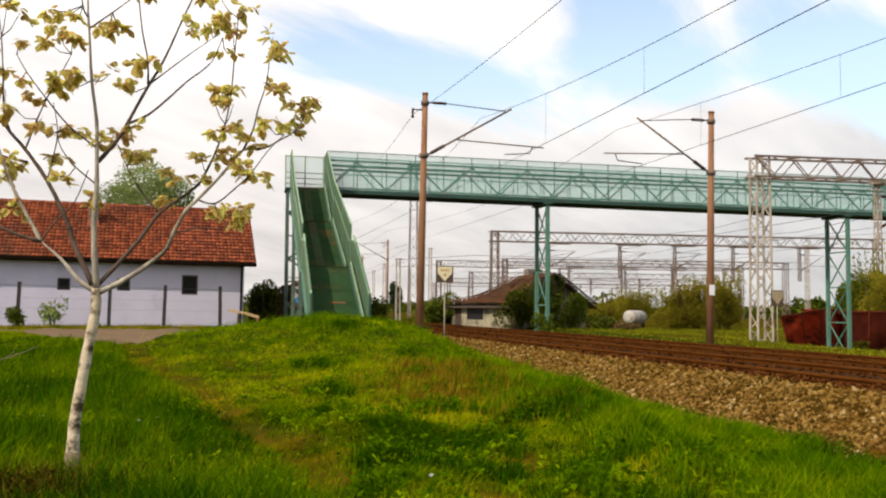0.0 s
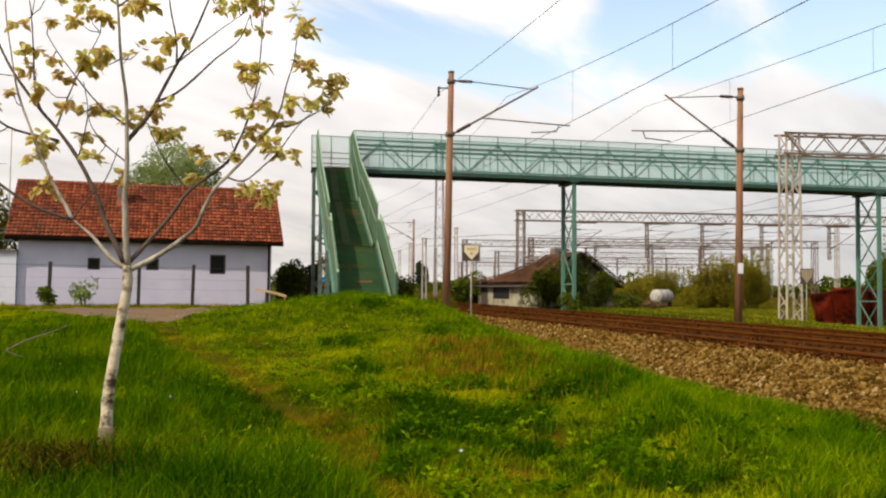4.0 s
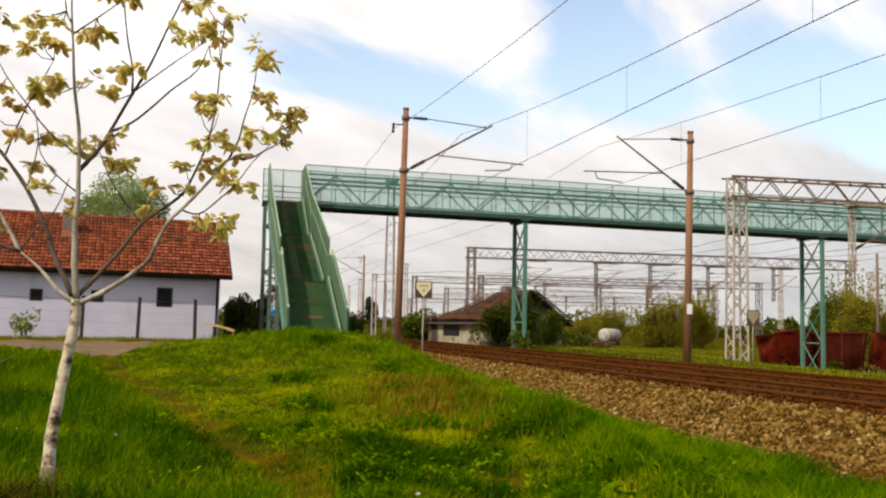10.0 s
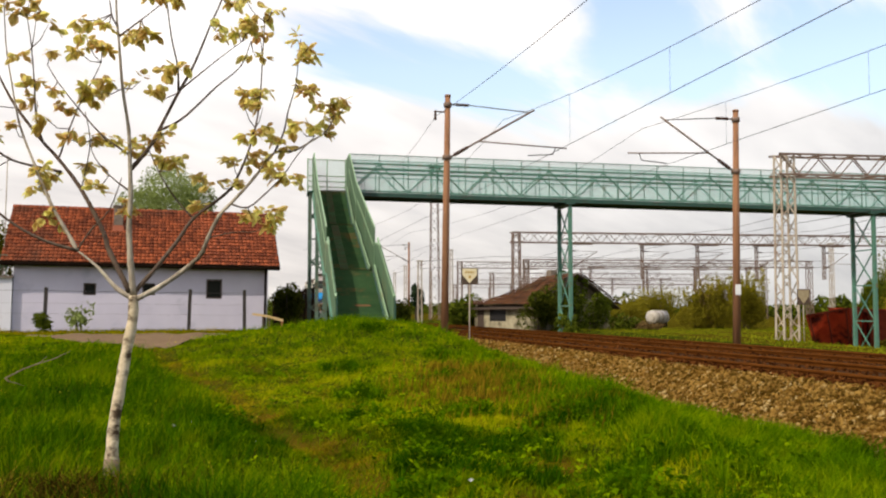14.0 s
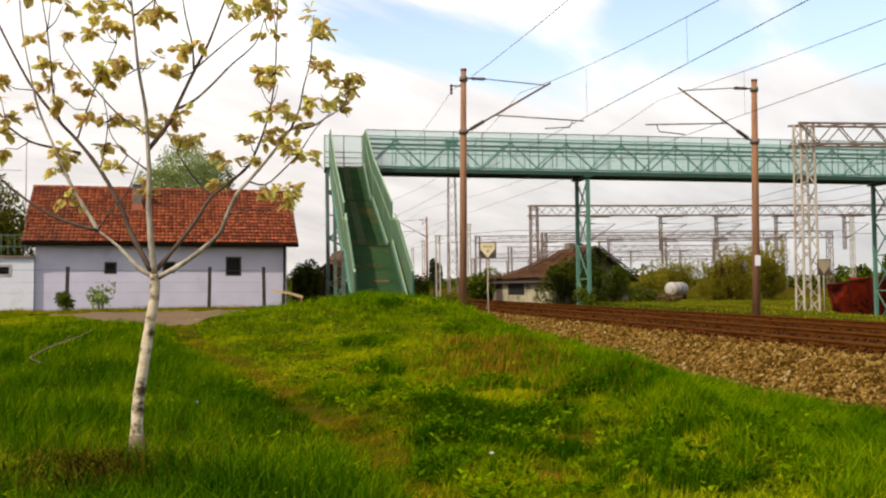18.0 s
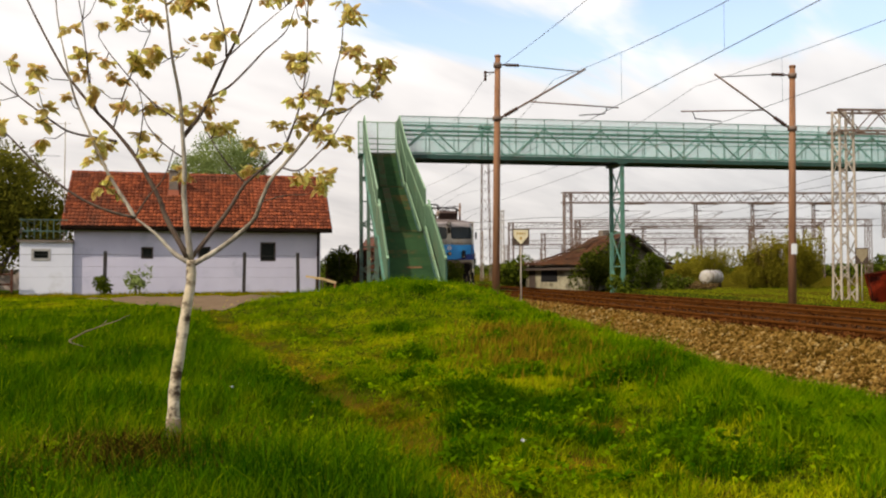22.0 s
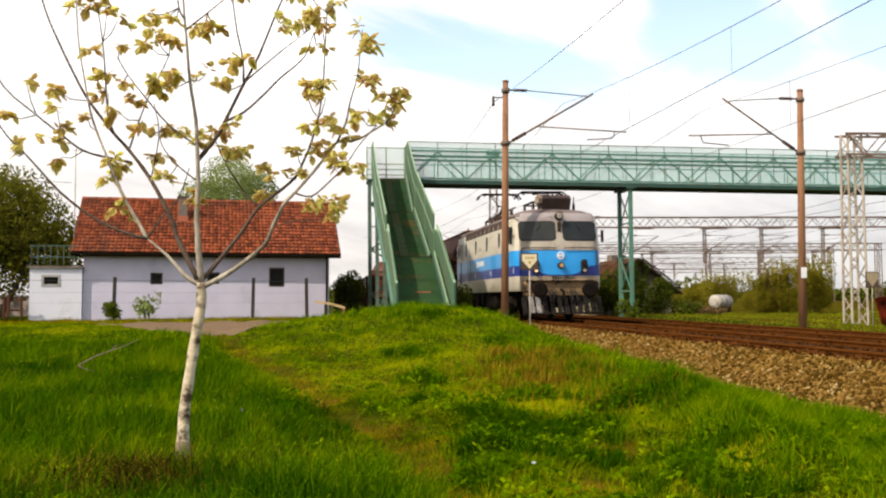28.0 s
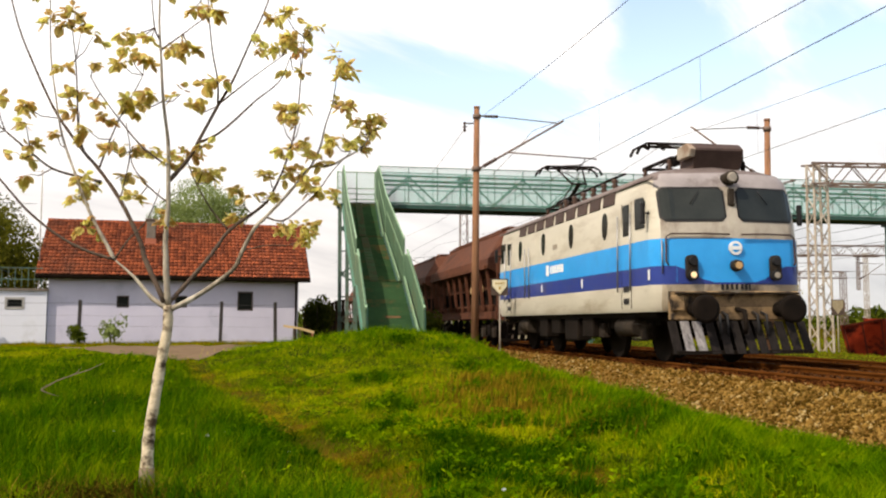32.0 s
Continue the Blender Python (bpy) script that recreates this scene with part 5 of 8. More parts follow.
def far_wires():
    for y1, y2, x, z in ((43, 88, 31.5, 6.2), (43, 88, 38.5, 6.2), (43, 88, 46.0, 6.3), (88, 150, 29, 6.2), (88, 150, 36, 6.2), (88, 150, 42, 6.2), (88, 150, 48, 6.2), (95, 150, 14, 5.4)):
        bm = bmesh.new(); tube(bm, [(x, y1, z), (x, y2, z)], 0.014, 4); tube(bm, [(x, y1, z + 1.2), (x, (y1 + y2) / 2, z + 0.4), (x, y2, z + 1.2)], 0.014, 4)
        solid("yard_wire", bm, M["wire"], "dark overhead wire over a yard track", "wire", group="overhead wires")
    for z in (6.2, 5.5):
        bm = bmesh.new(); tube(bm, [(13.4, 95, z - 0.6), (21, 96, z), (60, 100, z)], 0.02, 4)
        solid("cross_span_wire", bm, M["wire"], "dark cross-span wire between yard masts", "wire", group="overhead wires")


far_wires()


def sign(x, y, zb, w, h, top, label, text=True):
    t = thing("track_sign", label, "sign", pose(x, y, zb, 0, 0, -4), group="track signs")
    bm = bmesh.new(); tube(bm, [(0, 0.03, -0.2), (0, 0.03, top - zb)], 0.022, 6)
    part("post", bm, M["galv"], t)
    z0 = top - zb - h
    bm = bmesh.new(); box(bm, (0, 0, z0 + h / 2), (w, 0.02, h))
    part("board", bevelled(bm, 0.004), M["sign_dark"], t)
    bm = bmesh.new()
    prism(bm, [(-w * 0.42, z0 + h * 0.94), (w * 0.42, z0 + h * 0.94), (w * 0.42, z0 + h * 0.55), (0, z0 + h * 0.06), (-w * 0.42, z0 + h * 0.55)], -0.018, -0.0125, axis="y")
    part("face", bm, M["sign_white"] if text else M["sign_faded"], t, "pale yellow arrow-shaped face")
    if text:
        for u, v, a, b in ((-0.2, 0.72, 0.09, 0.14), (-0.05, 0.72, 0.09, 0.14), (0.1, 0.72, 0.09, 0.14), (0.23, 0.72, 0.05, 0.14), (0.0, 0.44, 0.12, 0.16)):
            bm = bmesh.new(); box(bm, (u * w, -0.0215, z0 + v * h), (a * w, 0.004, b * h))
            part("mark", bm, M["sign_text"], t)


sign(5.5, 29, -0.45, 0.52, 0.50, 2.13, "white arrow sign on a dark board, thin post in ballast")
sign(23.1, 41, -0.7, 0.60, 0.70, 1.78, "weathered arrow sign on a dark board in the yard", text=False)


# ---- train ----
def outline(w, yf, yr, r, v, n=7):
    """Plan of a vehicle body: rectangle with rounded corners whose ends come to a shallow point."""
    pts = []
    def arc(cx, cy, a0):
        for i in range(n + 1):
            a = radians(a0 + 90 * i / n)
            pts.append((cx + r * math.cos(a), cy + r * math.sin(a)))
    arc(-w + r, yf + v + r, 180)          # front left
    pts.append((0, yf))
    arc(w - r, yf + v + r, 270)           # front right
    arc(w - r, yr - v - r, 0)
    pts.append((0, yr))
    arc(-w + r, yr - v - r, 90)
    return pts


LOCO_F, LOCO_R = 0.55, 14.45     # body ends along the locomotive; its buffers start at 0


def rounded(w, h, r, n=4):
    """A rectangle with rounded corners, centred."""
    pts = []
    for cx, cy, a0 in ((w / 2 - r, h / 2 - r, 0), (-w / 2 + r, h / 2 - r, 90), (-w / 2 + r, -h / 2 + r, 180), (w / 2 - r, -h / 2 + r, 270)):
        for i in range(n + 1):
            a = radians(a0 + 90 * i / n)
            pts.append((cx + r * math.cos(a), cy + r * math.sin(a)))
    return pts


LEVELS = [  # height, half width, front set-back, material of the band above it
    (1.02, 1.51, 0.10, 0), (1.12, 1.55, 0.04, 0), (1.54, 1.55, 0.0, 1), (1.58, 1.55, 0.0, 1), (1.90, 1.55, 0.0, 2), (2.43, 1.55, 0.02, 0),
    (2.75, 1.54, 0.06, 0), (3.46, 1.51, 0.24, 0), (3.62, 1.48, 0.31, 3), (3.76, 1.40, 0.42, 3), (3.86, 1.15, 0.60, 3), (3.94, 0.80, 0.85, 3), (3.97, 0.4, 1.1, 3)]


SWEEP, CORNER = 0.19, 0.42       # how far the cab front is swept back, and its corners' radius


def front_y(x, z):
    """Where the cab front lies at a height and distance from the middle."""
    for (z1, w1, s1, _), (z2, w2, s2, _) in zip(LEVELS, LEVELS[1:]):
        if z1 <= z <= z2:
            f = (z - z1) / (z2 - z1)
            s, k = s1 + (s2 - s1) * f, w1 + (w2 - w1) * f - CORNER
            a = abs(x)
            bend = CORNER - math.sqrt(max(0.0, CORNER ** 2 - max(0.0, a - k) ** 2))
            return LOCO_F + s + SWEEP * min(1, a / k) + bend
    return LOCO_F


def on_front(bm, cx, cz, w, h, r, out, depth, flip, n=14):
    """A thin pane with rounded corners that follows the cab front, standing out from it."""
    cols = []
    for i in range(n + 1):
        u = -w / 2 + w * i / n
        d = max(0.0, abs(u) - (w / 2 - r))
        v = h / 2 - r + math.sqrt(max(0.0, r * r - d * d))
        col = []
        for o in (0.0, depth):
            for z in (cz - v, cz, cz + v):
                p = (cx + u, front_y(cx + u, z) - out + o, z)
                if flip:
                    p = (-p[0], LOCO_F + LOCO_R - p[1], p[2])
                col.append(bm.verts.new(p))
        cols.append(col)
    for a, b in zip(cols, cols[1:]):
        for q in ((0, 1), (1, 2), (2, 5), (5, 4), (4, 3), (3, 0)):
            bm.faces.new((a[q[0]], a[q[1]], b[q[1]], b[q[0]]))
    for c in (cols[0], cols[-1]):
        bm.faces.new((c[0], c[1], c[2], c[5], c[4], c[3]))
    return bm


def plate(bm, ring, depth):
    """A thin slab from a ring of points, thickened along the track."""
    a = [bm.verts.new(p) for p in ring]
    b = [bm.verts.new((p[0], p[1] + depth, p[2])) for p in ring]
    n = len(ring)
    bm.faces.new(a[::-1]); bm.faces.new(b)
    for i in range(n):
        bm.faces.new((a[i], a[(i + 1) % n], b[(i + 1) % n], b[i]))
    return bm


def wheelset(parent, y, r=0.625, name="wheelset"):
    w = new(name); w.parent = parent; w.matrix_basis = pose(0, y, r)
    for s in (-1, 1):
        bm = bmesh.new()
        tube(bm, [(s * 0.69, 0, 0), (s * 0.715, 0, 0), (s * 0.72, 0, 0), (s * 0.80, 0, 0)], [r + 0.03, r + 0.03, r, r - 0.005], 28)
        part("wheel", bm, M["grime"], w)
    bm = bmesh.new(); tube(bm, [(-0.7, 0, 0), (0.7, 0, 0)], 0.09, 10)
    part("axle", bm, M["grime"], w)
    return w


def bogie(parent, y, wheelbase, r, z=0.75):
    b = new("bogie"); b.parent = parent
    for s in (-1, 1):
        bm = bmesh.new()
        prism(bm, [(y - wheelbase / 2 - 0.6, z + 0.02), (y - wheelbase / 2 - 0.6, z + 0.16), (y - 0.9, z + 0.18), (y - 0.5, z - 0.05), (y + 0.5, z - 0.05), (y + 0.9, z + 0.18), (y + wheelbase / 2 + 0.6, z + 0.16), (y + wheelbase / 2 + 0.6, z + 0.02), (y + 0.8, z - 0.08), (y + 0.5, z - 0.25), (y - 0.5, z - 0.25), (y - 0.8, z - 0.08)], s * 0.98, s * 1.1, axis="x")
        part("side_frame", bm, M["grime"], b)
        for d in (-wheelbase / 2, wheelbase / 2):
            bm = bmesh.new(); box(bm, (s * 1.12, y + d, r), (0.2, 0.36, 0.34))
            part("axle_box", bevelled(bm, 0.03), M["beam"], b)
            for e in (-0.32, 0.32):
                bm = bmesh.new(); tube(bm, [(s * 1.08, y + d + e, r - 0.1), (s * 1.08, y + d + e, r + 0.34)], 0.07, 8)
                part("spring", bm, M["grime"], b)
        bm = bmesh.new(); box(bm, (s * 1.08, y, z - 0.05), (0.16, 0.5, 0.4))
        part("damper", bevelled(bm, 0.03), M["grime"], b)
    return b


def buffers(t, y, out, material):
    for s in (-1, 1):
        b = new("buffer"); b.parent = t
        bm = bmesh.new(); tube(bm, [(s * 0.875, y + 0.62 * out, 1.06), (s * 0.875, y + 0.25 * out, 1.06)], [0.15, 0.12], 14)
        part("sleeve", bm, material, b)
        bm = bmesh.new(); tube(bm, [(s * 0.875, y + 0.3 * out, 1.06), (s * 0.875, y + 0.05 * out, 1.06)], 0.09, 12)
        part("plunger", bm, M["steel"], b)
        bm = bmesh.new(); tube(bm, [(s * 0.875, y + 0.06 * out, 1.06), (s * 0.875, y + 0.015 * out, 1.06), (s * 0.875, y, 1.06)], [0.27, 0.27, 0.2], 20)
        part("head", bm, material, b)


def pantograph(t, y, up):
    p = new("pantograph"); p.parent = t
    bm = bmesh.new()
    for x in (-0.5, 0.5):
        bar(bm, (x, y - 0.8, 4.28), (x, y + 0.8, 4.28), 0.06)
    for d in (-0.8, 0.8):
        bar(bm, (-0.5, y + d, 4.28), (0.5, y + d, 4.28), 0.06)
    part("base_frame", bm, M["grime"], p)
    for x in (-0.5, 0.5):
        for d in (-0.7, 0.7):
            bm = bmesh.new(); insulator(bm, (x, y + d, 3.92), (x, y + d, 4.27), 0.075, 4)
            part("insulator", bm, M["insul"], p)
    knee = Vector((0, y - 0.85, 4.28 + 0.55 * up + 0.06))
    head = Vector((0, y + 0.15, 4.28 + 1.15 * up + 0.14))
    bm = bmesh.new(); tube(bm, [(0, y + 0.6, 4.32), (0, knee.y, knee.z)], 0.06, 8)
    part("main_arm", bm, M["grime"], p)
    for x in (-0.42, 0.42):
        bm = bmesh.new(); tube(bm, [(x * 0.6, y + 0.45, 4.3), (x * 0.5, knee.y, knee.z - 0.04)], 0.016, 5)
        part("control_rod", bm, M["grime"], p)
        bm = bmesh.new(); tube(bm, [(x * 0.5, knee.y, knee.z), (x * 1.0, head.y, head.z)], 0.026, 6)
        part("upper_arm", bm, M["grime"], p)
    for d in (-0.2, 0.2):
        bm = bmesh.new(); tube(bm, [(-0.98, head.y + d, head.z - 0.24), (-0.90, head.y + d, head.z - 0.08), (-0.74, head.y + d, head.z), (0.74, head.y + d, head.z), (0.90, head.y + d, head.z - 0.08), (0.98, head.y + d, head.z - 0.24)], 0.034, 6)
        part("collector_strip", bm, M["grime"], p)
    for x in (-0.7, -0.3, 0.3, 0.7):
        bm = bmesh.new(); tube(bm, [(x, head.y - 0.2, head.z), (x * 0.9, head.y, head.z - 0.1), (x, head.y + 0.2, head.z)], 0.022, 6)
        part("head_link", bm, M["grime"], p)
    bm = bmesh.new(); tube(bm, [(-0.21, knee.y, knee.z), (0.42, head.y, head.z)], 0.012, 5); tube(bm, [(0.21, knee.y, knee.z), (-0.42, head.y, head.z)], 0.012, 5)
    part("cross_stay", bm, M["grime"], p)
    bm = bmesh.new(); tube(bm, [(0, y - 0.7, 4.36), (0, y + 0.3, 4.36)], 0.10, 10)
    part("drive_cylinder", bm, M["grime"], p)
    bm = bmesh.new(); tube(bm, [(-0.24, knee.y, knee.z), (0.24, knee.y, knee.z)], 0.03, 6)
    part("knee_tube", bm, M["grime"], p)


def locomotive():
    t = thing("locomotive", "cream and blue electric locomotive with grimy underframe", "locomotive")
    bm = bmesh.new()
    rings = []
    for z, w, s, _ in LEVELS:
        rings.append([bm.verts.new((x, y, z)) for x, y in outline(w, LOCO_F + s, LOCO_R - s, CORNER, SWEEP)])
    n = len(rings[0])
    for i, (r1, r2) in enumerate(zip(rings, rings[1:])):
        for k in range(n):
            f = bm.faces.new((r1[k], r1[(k + 1) % n], r2[(k + 1) % n], r2[k]))
            f.material_index = LEVELS[i][3]
            f.smooth = True
            c = f.calc_center_median()
            if 1.56 <= c.z <= 1.90 and (c.y < LOCO_F + 0.14 or c.y > LOCO_R - 0.14):
                f.material_index = 2      # the ends carry light blue where the sides carry the dark band
            # the ends take a darker cream, a grimy sill band and a grey brow
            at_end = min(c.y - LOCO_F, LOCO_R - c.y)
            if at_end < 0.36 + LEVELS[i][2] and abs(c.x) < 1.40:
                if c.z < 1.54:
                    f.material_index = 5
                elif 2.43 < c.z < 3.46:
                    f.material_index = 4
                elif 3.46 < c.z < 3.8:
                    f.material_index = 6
    bm.faces.new(rings[0][::-1])
    f = bm.faces.new(rings[-1]); f.material_index = 3
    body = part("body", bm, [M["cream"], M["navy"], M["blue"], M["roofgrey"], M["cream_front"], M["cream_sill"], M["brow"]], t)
    body.data.set_sharp_from_angle(angle=radians(35))
    # dark flash running from the side band down onto each end
    for ye, sg in ((LOCO_F, 1), (LOCO_R, -1)):
        for s in (-1, 1):
            bm = bmesh.new()
            ring = []
            for x, z in ((1.125, 1.56), (1.125, 1.89), (0.95, 1.82), (0.65, 1.65), (0.4, 1.575), (0.4, 1.56)):
                y = front_y(x, z) - 0.012
                ring.append((s * x, y if sg > 0 else LOCO_F + LOCO_R - y, z))
            plate(bm, ring, 0.003 * sg)
            part("dark_flash", bm, M["navy"], t)
    def mirrored(ring, sg):
        return ring if sg > 0 else [(-x, LOCO_F + LOCO_R - y, z) for x, y, z in ring]
    for sg in (1, -1):
        end = new("cab_end"); end.parent = t
        # windscreens in rubber frames
        for s in (-1, 1):
            bm = bmesh.new(); on_front(bm, s * 0.755, 3.11, 1.27, 0.70, 0.09, 0.012, 0.03, sg < 0)
            part("windscreen_frame", bm, M["black"], end)
            bm = bmesh.new(); on_front(bm, s * 0.755, 3.11, 1.19, 0.61, 0.06, 0.018, 0.01, sg < 0)
            part("windscreen", bm, M["windscreen"], end, "dark reflecting windscreen")
            bm = bmesh.new(); tube(bm, mirrored([(s * 0.62, front_y(0.6, 3.36) - 0.05, 3.38), (s * 0.80, front_y(0.8, 3.1) - 0.05, 3.12)], sg), 0.012, 5)
            part("wiper", bm, M["black"], end)
            # lamp housing: upper dark lens, lower lit lamp
            y = front_y(0.88, 1.85)
            bm = bmesh.new(); plate(bm, mirrored([(s * 0.86 + u, y - 0.10, 1.86 + v) for u, v in rounded(0.22, 0.50, 0.10)], sg), 0.13 * sg)
            part("lamp_housing", bm, M["beam"], end, "grimy dark oval lamp housing")
            for z, r, mt, nm in ((1.99, 0.10, M["black"], "marker_lamp"), (1.72, 0.07, M["lamp_lit"] if (s < 0 and sg > 0) else M["lamp_off"], "headlamp")):
                bm = bmesh.new(); tube(bm, mirrored([(s * 0.86, y - 0.16, z), (s * 0.86, y - 0.08, z)], sg), [r * 0.8, r], 16)
                part(nm, bm, mt, end)
            bm = bmesh.new(); tube(bm, mirrored([(s * 0.86, y - 0.14, 1.72), (s * 0.86, y - 0.09, 1.72)], sg), 0.105, 16)
            part("lamp_rim", bm, M["black"], end)
            # a dark rail runs along the top of the blue and turns down at the corner
            def rail_at(x, z):
                return (s * x, front_y(x, z) - 0.06, z)
            bm = bmesh.new(); tube(bm, mirrored([rail_at(0.12, 2.50), rail_at(0.6, 2.52), rail_at(1.1, 2.52), rail_at(1.24, 2.52), rail_at(1.33, 2.46), rail_at(1.34, 1.98), rail_at(1.30, 1.92)], sg), 0.018, 6)
            part("front_rail", bm, M["vent"], end)
            bm = bmesh.new(); tube(bm, mirrored([rail_at(1.40, 1.75), rail_at(1.40, 2.4)], sg), 0.014, 6)
            part("handrail", bm, M["steel"], end)
            # mirror
            bm = bmesh.new(); box(bm, mirrored([(s * 1.66, LOCO_F + 0.55, 2.95)], sg)[0], (0.09, 0.10, 0.42))
            part("mirror", bevelled(bm, 0.02), M["black"], end)
            bm = bmesh.new(); tube(bm, mirrored([(s * 1.46, LOCO_F + 0.6, 2.95), (s * 1.64, LOCO_F + 0.56, 2.95)], sg), 0.02, 6)
            part("mirror_arm", bm, M["black"], end)
        # centre post lamp, badge, low lamp
        y = front_y(0, 3.5)
        bm = bmesh.new(); tube(bm, mirrored([(0, y - 0.2, 3.62), (0, y + 0.15, 3.62)], sg), [0.135, 0.12], 16)
        part("top_lamp", bm, M["beam"], end)
        bm = bmesh.new(); tube(bm, mirrored([(0, y - 0.225, 3.62), (0, y - 0.2, 3.62)], sg), [0.08, 0.11], 16)
        part("top_lamp_lens", bm, M["lamp_off"], end)
        bm = bmesh.new(); box(bm, mirrored([(0, front_y(0, 3.25) - 0.04, 3.24)], sg)[0], (0.13, 0.08, 0.34))
        part("horn_box", bevelled(bm, 0.02), M["beam"], end)
        bm = bmesh.new(); tube(bm, mirrored([(0, LOCO_F - 0.012, 2.24), (0, LOCO_F + 0.03, 2.24)], sg), 0.135, 20)
        part("round_badge", bm, M["white"], end, "plain white round badge")
        bm = bmesh.new(); tube(bm, mirrored([(0, LOCO_F - 0.017, 2.24), (0, LOCO_F - 0.012, 2.24)], sg), 0.085, 20)
        part("badge_disc", bm, M["blue"], end)
        bm = bmesh.new(); box(bm, mirrored([(0, LOCO_F - 0.02, 2.24)], sg)[0], (0.21, 0.006, 0.07)); 
        part("badge_bar", bm, M["white"], end)
        bm = bmesh.new(); tube(bm, mirrored([(0, LOCO_F - 0.12, 1.90), (0, LOCO_F + 0.05, 1.90)], sg), [0.10, 0.125], 18)
        part("low_lamp", bm, M["beam"], end)
        bm = bmesh.new(); tube(bm, mirrored([(0, LOCO_F - 0.14, 1.90), (0, LOCO_F - 0.11, 1.90)], sg), 0.07, 14)
        part("low_lamp_lens", bm, M["yellow_box"], end)
        for k, (a, b) in enumerate(((-0.27, 0.05), (-0.18, 0.05), (-0.09, 0.05), (0.0, 0.05), (0.12, 0.05), (0.21, 0.05), (0.29, 0.03))):
            bm = bmesh.new(); box(bm, mirrored([(a, LOCO_F - 0.010 + SWEEP * abs(a) / 1.13, 1.49)], sg)[0], (b, 0.012, 0.11))
            part("number_bar", bm, M["black"], end)
        # buffer beam, plough, coupling, steps
        bm = bmesh.new(); box(bm, mirrored([(0, LOCO_F + 0.13, 1.13)], sg)[0], (2.60, 0.22, 0.56))
        part("buffer_beam", bevelled(bm, 0.02), M["beam_tan"], end, "tan rust-dusted buffer beam")
        bm = bmesh.new(); box(bm, mirrored([(0, LOCO_F - 0.03, 1.37)], sg)[0], (2.5, 0.16, 0.03))
        part("step_plate", bm, M["beam"], end)
        for i in range(12):
            x = -1.32 + i * 0.24
            v = abs(x) / 1.32
            bm = bmesh.new()
            bar(bm, mirrored([(x, LOCO_F + 0.05 - 0.12 * (1 - v), 0.83)], sg)[0], mirrored([(x * 1.0, LOCO_F - 0.28 - 0.15 * (1 - v), 0.22)], sg)[0], 0.17, 0.025)
            part("plough_blade", bm, M["plough"] if i in (1, 2) else M["plough_dark"], end)
        bm = bmesh.new(); box(bm, mirrored([(0, LOCO_F - 0.2, 0.25)], sg)[0], (2.7, 0.3, 0.07))
        part("plough_bar", bm, M["grime"], end)
        bm = bmesh.new(); tube(bm, mirrored([(0, LOCO_F + 0.02, 1.06), (0, LOCO_F - 0.3, 1.02), (0, LOCO_F - 0.36, 0.72), (0, LOCO_F - 0.3, 0.6)], sg), 0.05, 8)
        part("coupling_hook", bm, M["grime"], end)
        for x in (-0.45, -0.3, 0.32, 0.5):
            bm = bmesh.new(); tube(bm, mirrored([(x, LOCO_F + 0.02, 1.0), (x, LOCO_F - 0.2, 0.95), (x, LOCO_F - 0.22, 0.6), (x + 0.06, LOCO_F - 0.12, 0.5)], sg), 0.028, 6)
            part("brake_hose", bm, M["black"], end)
        for s in (-1, 1):
            bm = bmesh.new(); box(bm, mirrored([(s * 1.20, LOCO_F + 0.02, 1.18)], sg)[0], (0.26, 0.12, 0.30))
            part("corner_panel", bevelled(bm, 0.02), M["beam_tan"] if s * sg < 0 else M["beam"], end)
            for k in (0, 1):
                bm = bmesh.new(); box(bm, mirrored([(s * 1.40, LOCO_F + 1.45, 0.78 - 0.32 * k)], sg)[0], (0.2, 0.42, 0.03))
                part("cab_step", bm, M["grime"], end)
            # cab side: window, door, handrails
            y0 = LOCO_F + 1.02
            def side(u, z, o=0.0):
                return mirrored([(s * (1.555 + o - max(0, z - 2.6) * 0.05), u, z)], sg)[0]
            bm = bmesh.new(); prism(bm, [(y0 - 0.28, 2.68), (y0 - 0.28, 3.2), (y0 - 0.16, 3.3), (y0 + 0.25, 3.3), (y0 + 0.25, 2.68)], s * 1.52, s * 1.553, axis="x")
            o = part("cab_side_window", bm, M["glass_dark"], end)
            if sg < 0:
                o.matrix_basis = Matrix.Translation((0, LOCO_F + LOCO_R, 0)) @ pose(0, 0, 0, 0, 0, 180)
            bm = bmesh.new(); prism(bm, [(y0 + 0.62, 2.6), (y0 + 0.62, 3.25), (y0 + 0.95, 3.25), (y0 + 0.95, 2.6)], s * 1.52, s * 1.552, axis="x")
            o = part("door_window", bm, M["glass_dark"], end)
            if sg < 0:
                o.matrix_basis = Matrix.Translation((0, LOCO_F + LOCO_R, 0)) @ pose(0, 0, 0, 0, 0, 180)
            for u in (0.40, 1.15):
                bm = bmesh.new(); tube(bm, [side(y0 + u, 1.45, 0.06), side(y0 + u, 3.05, 0.06)], 0.018, 6)
                part("door_handrail", bm, M["steel"], end)
            bm = bmesh.new()
            for u in (0.5, 1.05):
                tube(bm, [side(y0 + u, 1.1, 0.003), side(y0 + u, 3.3, 0.003)], 0.008, 4)
            part("door_seam", bm, M["beam"], end)
            for z in (1.25, 1.5):
                bm = bmesh.new(); box(bm, side(y0 + 0.78, z, -0.01), (0.04, 0.30, 0.12))
                part("step_recess", bm, M["black"], end)
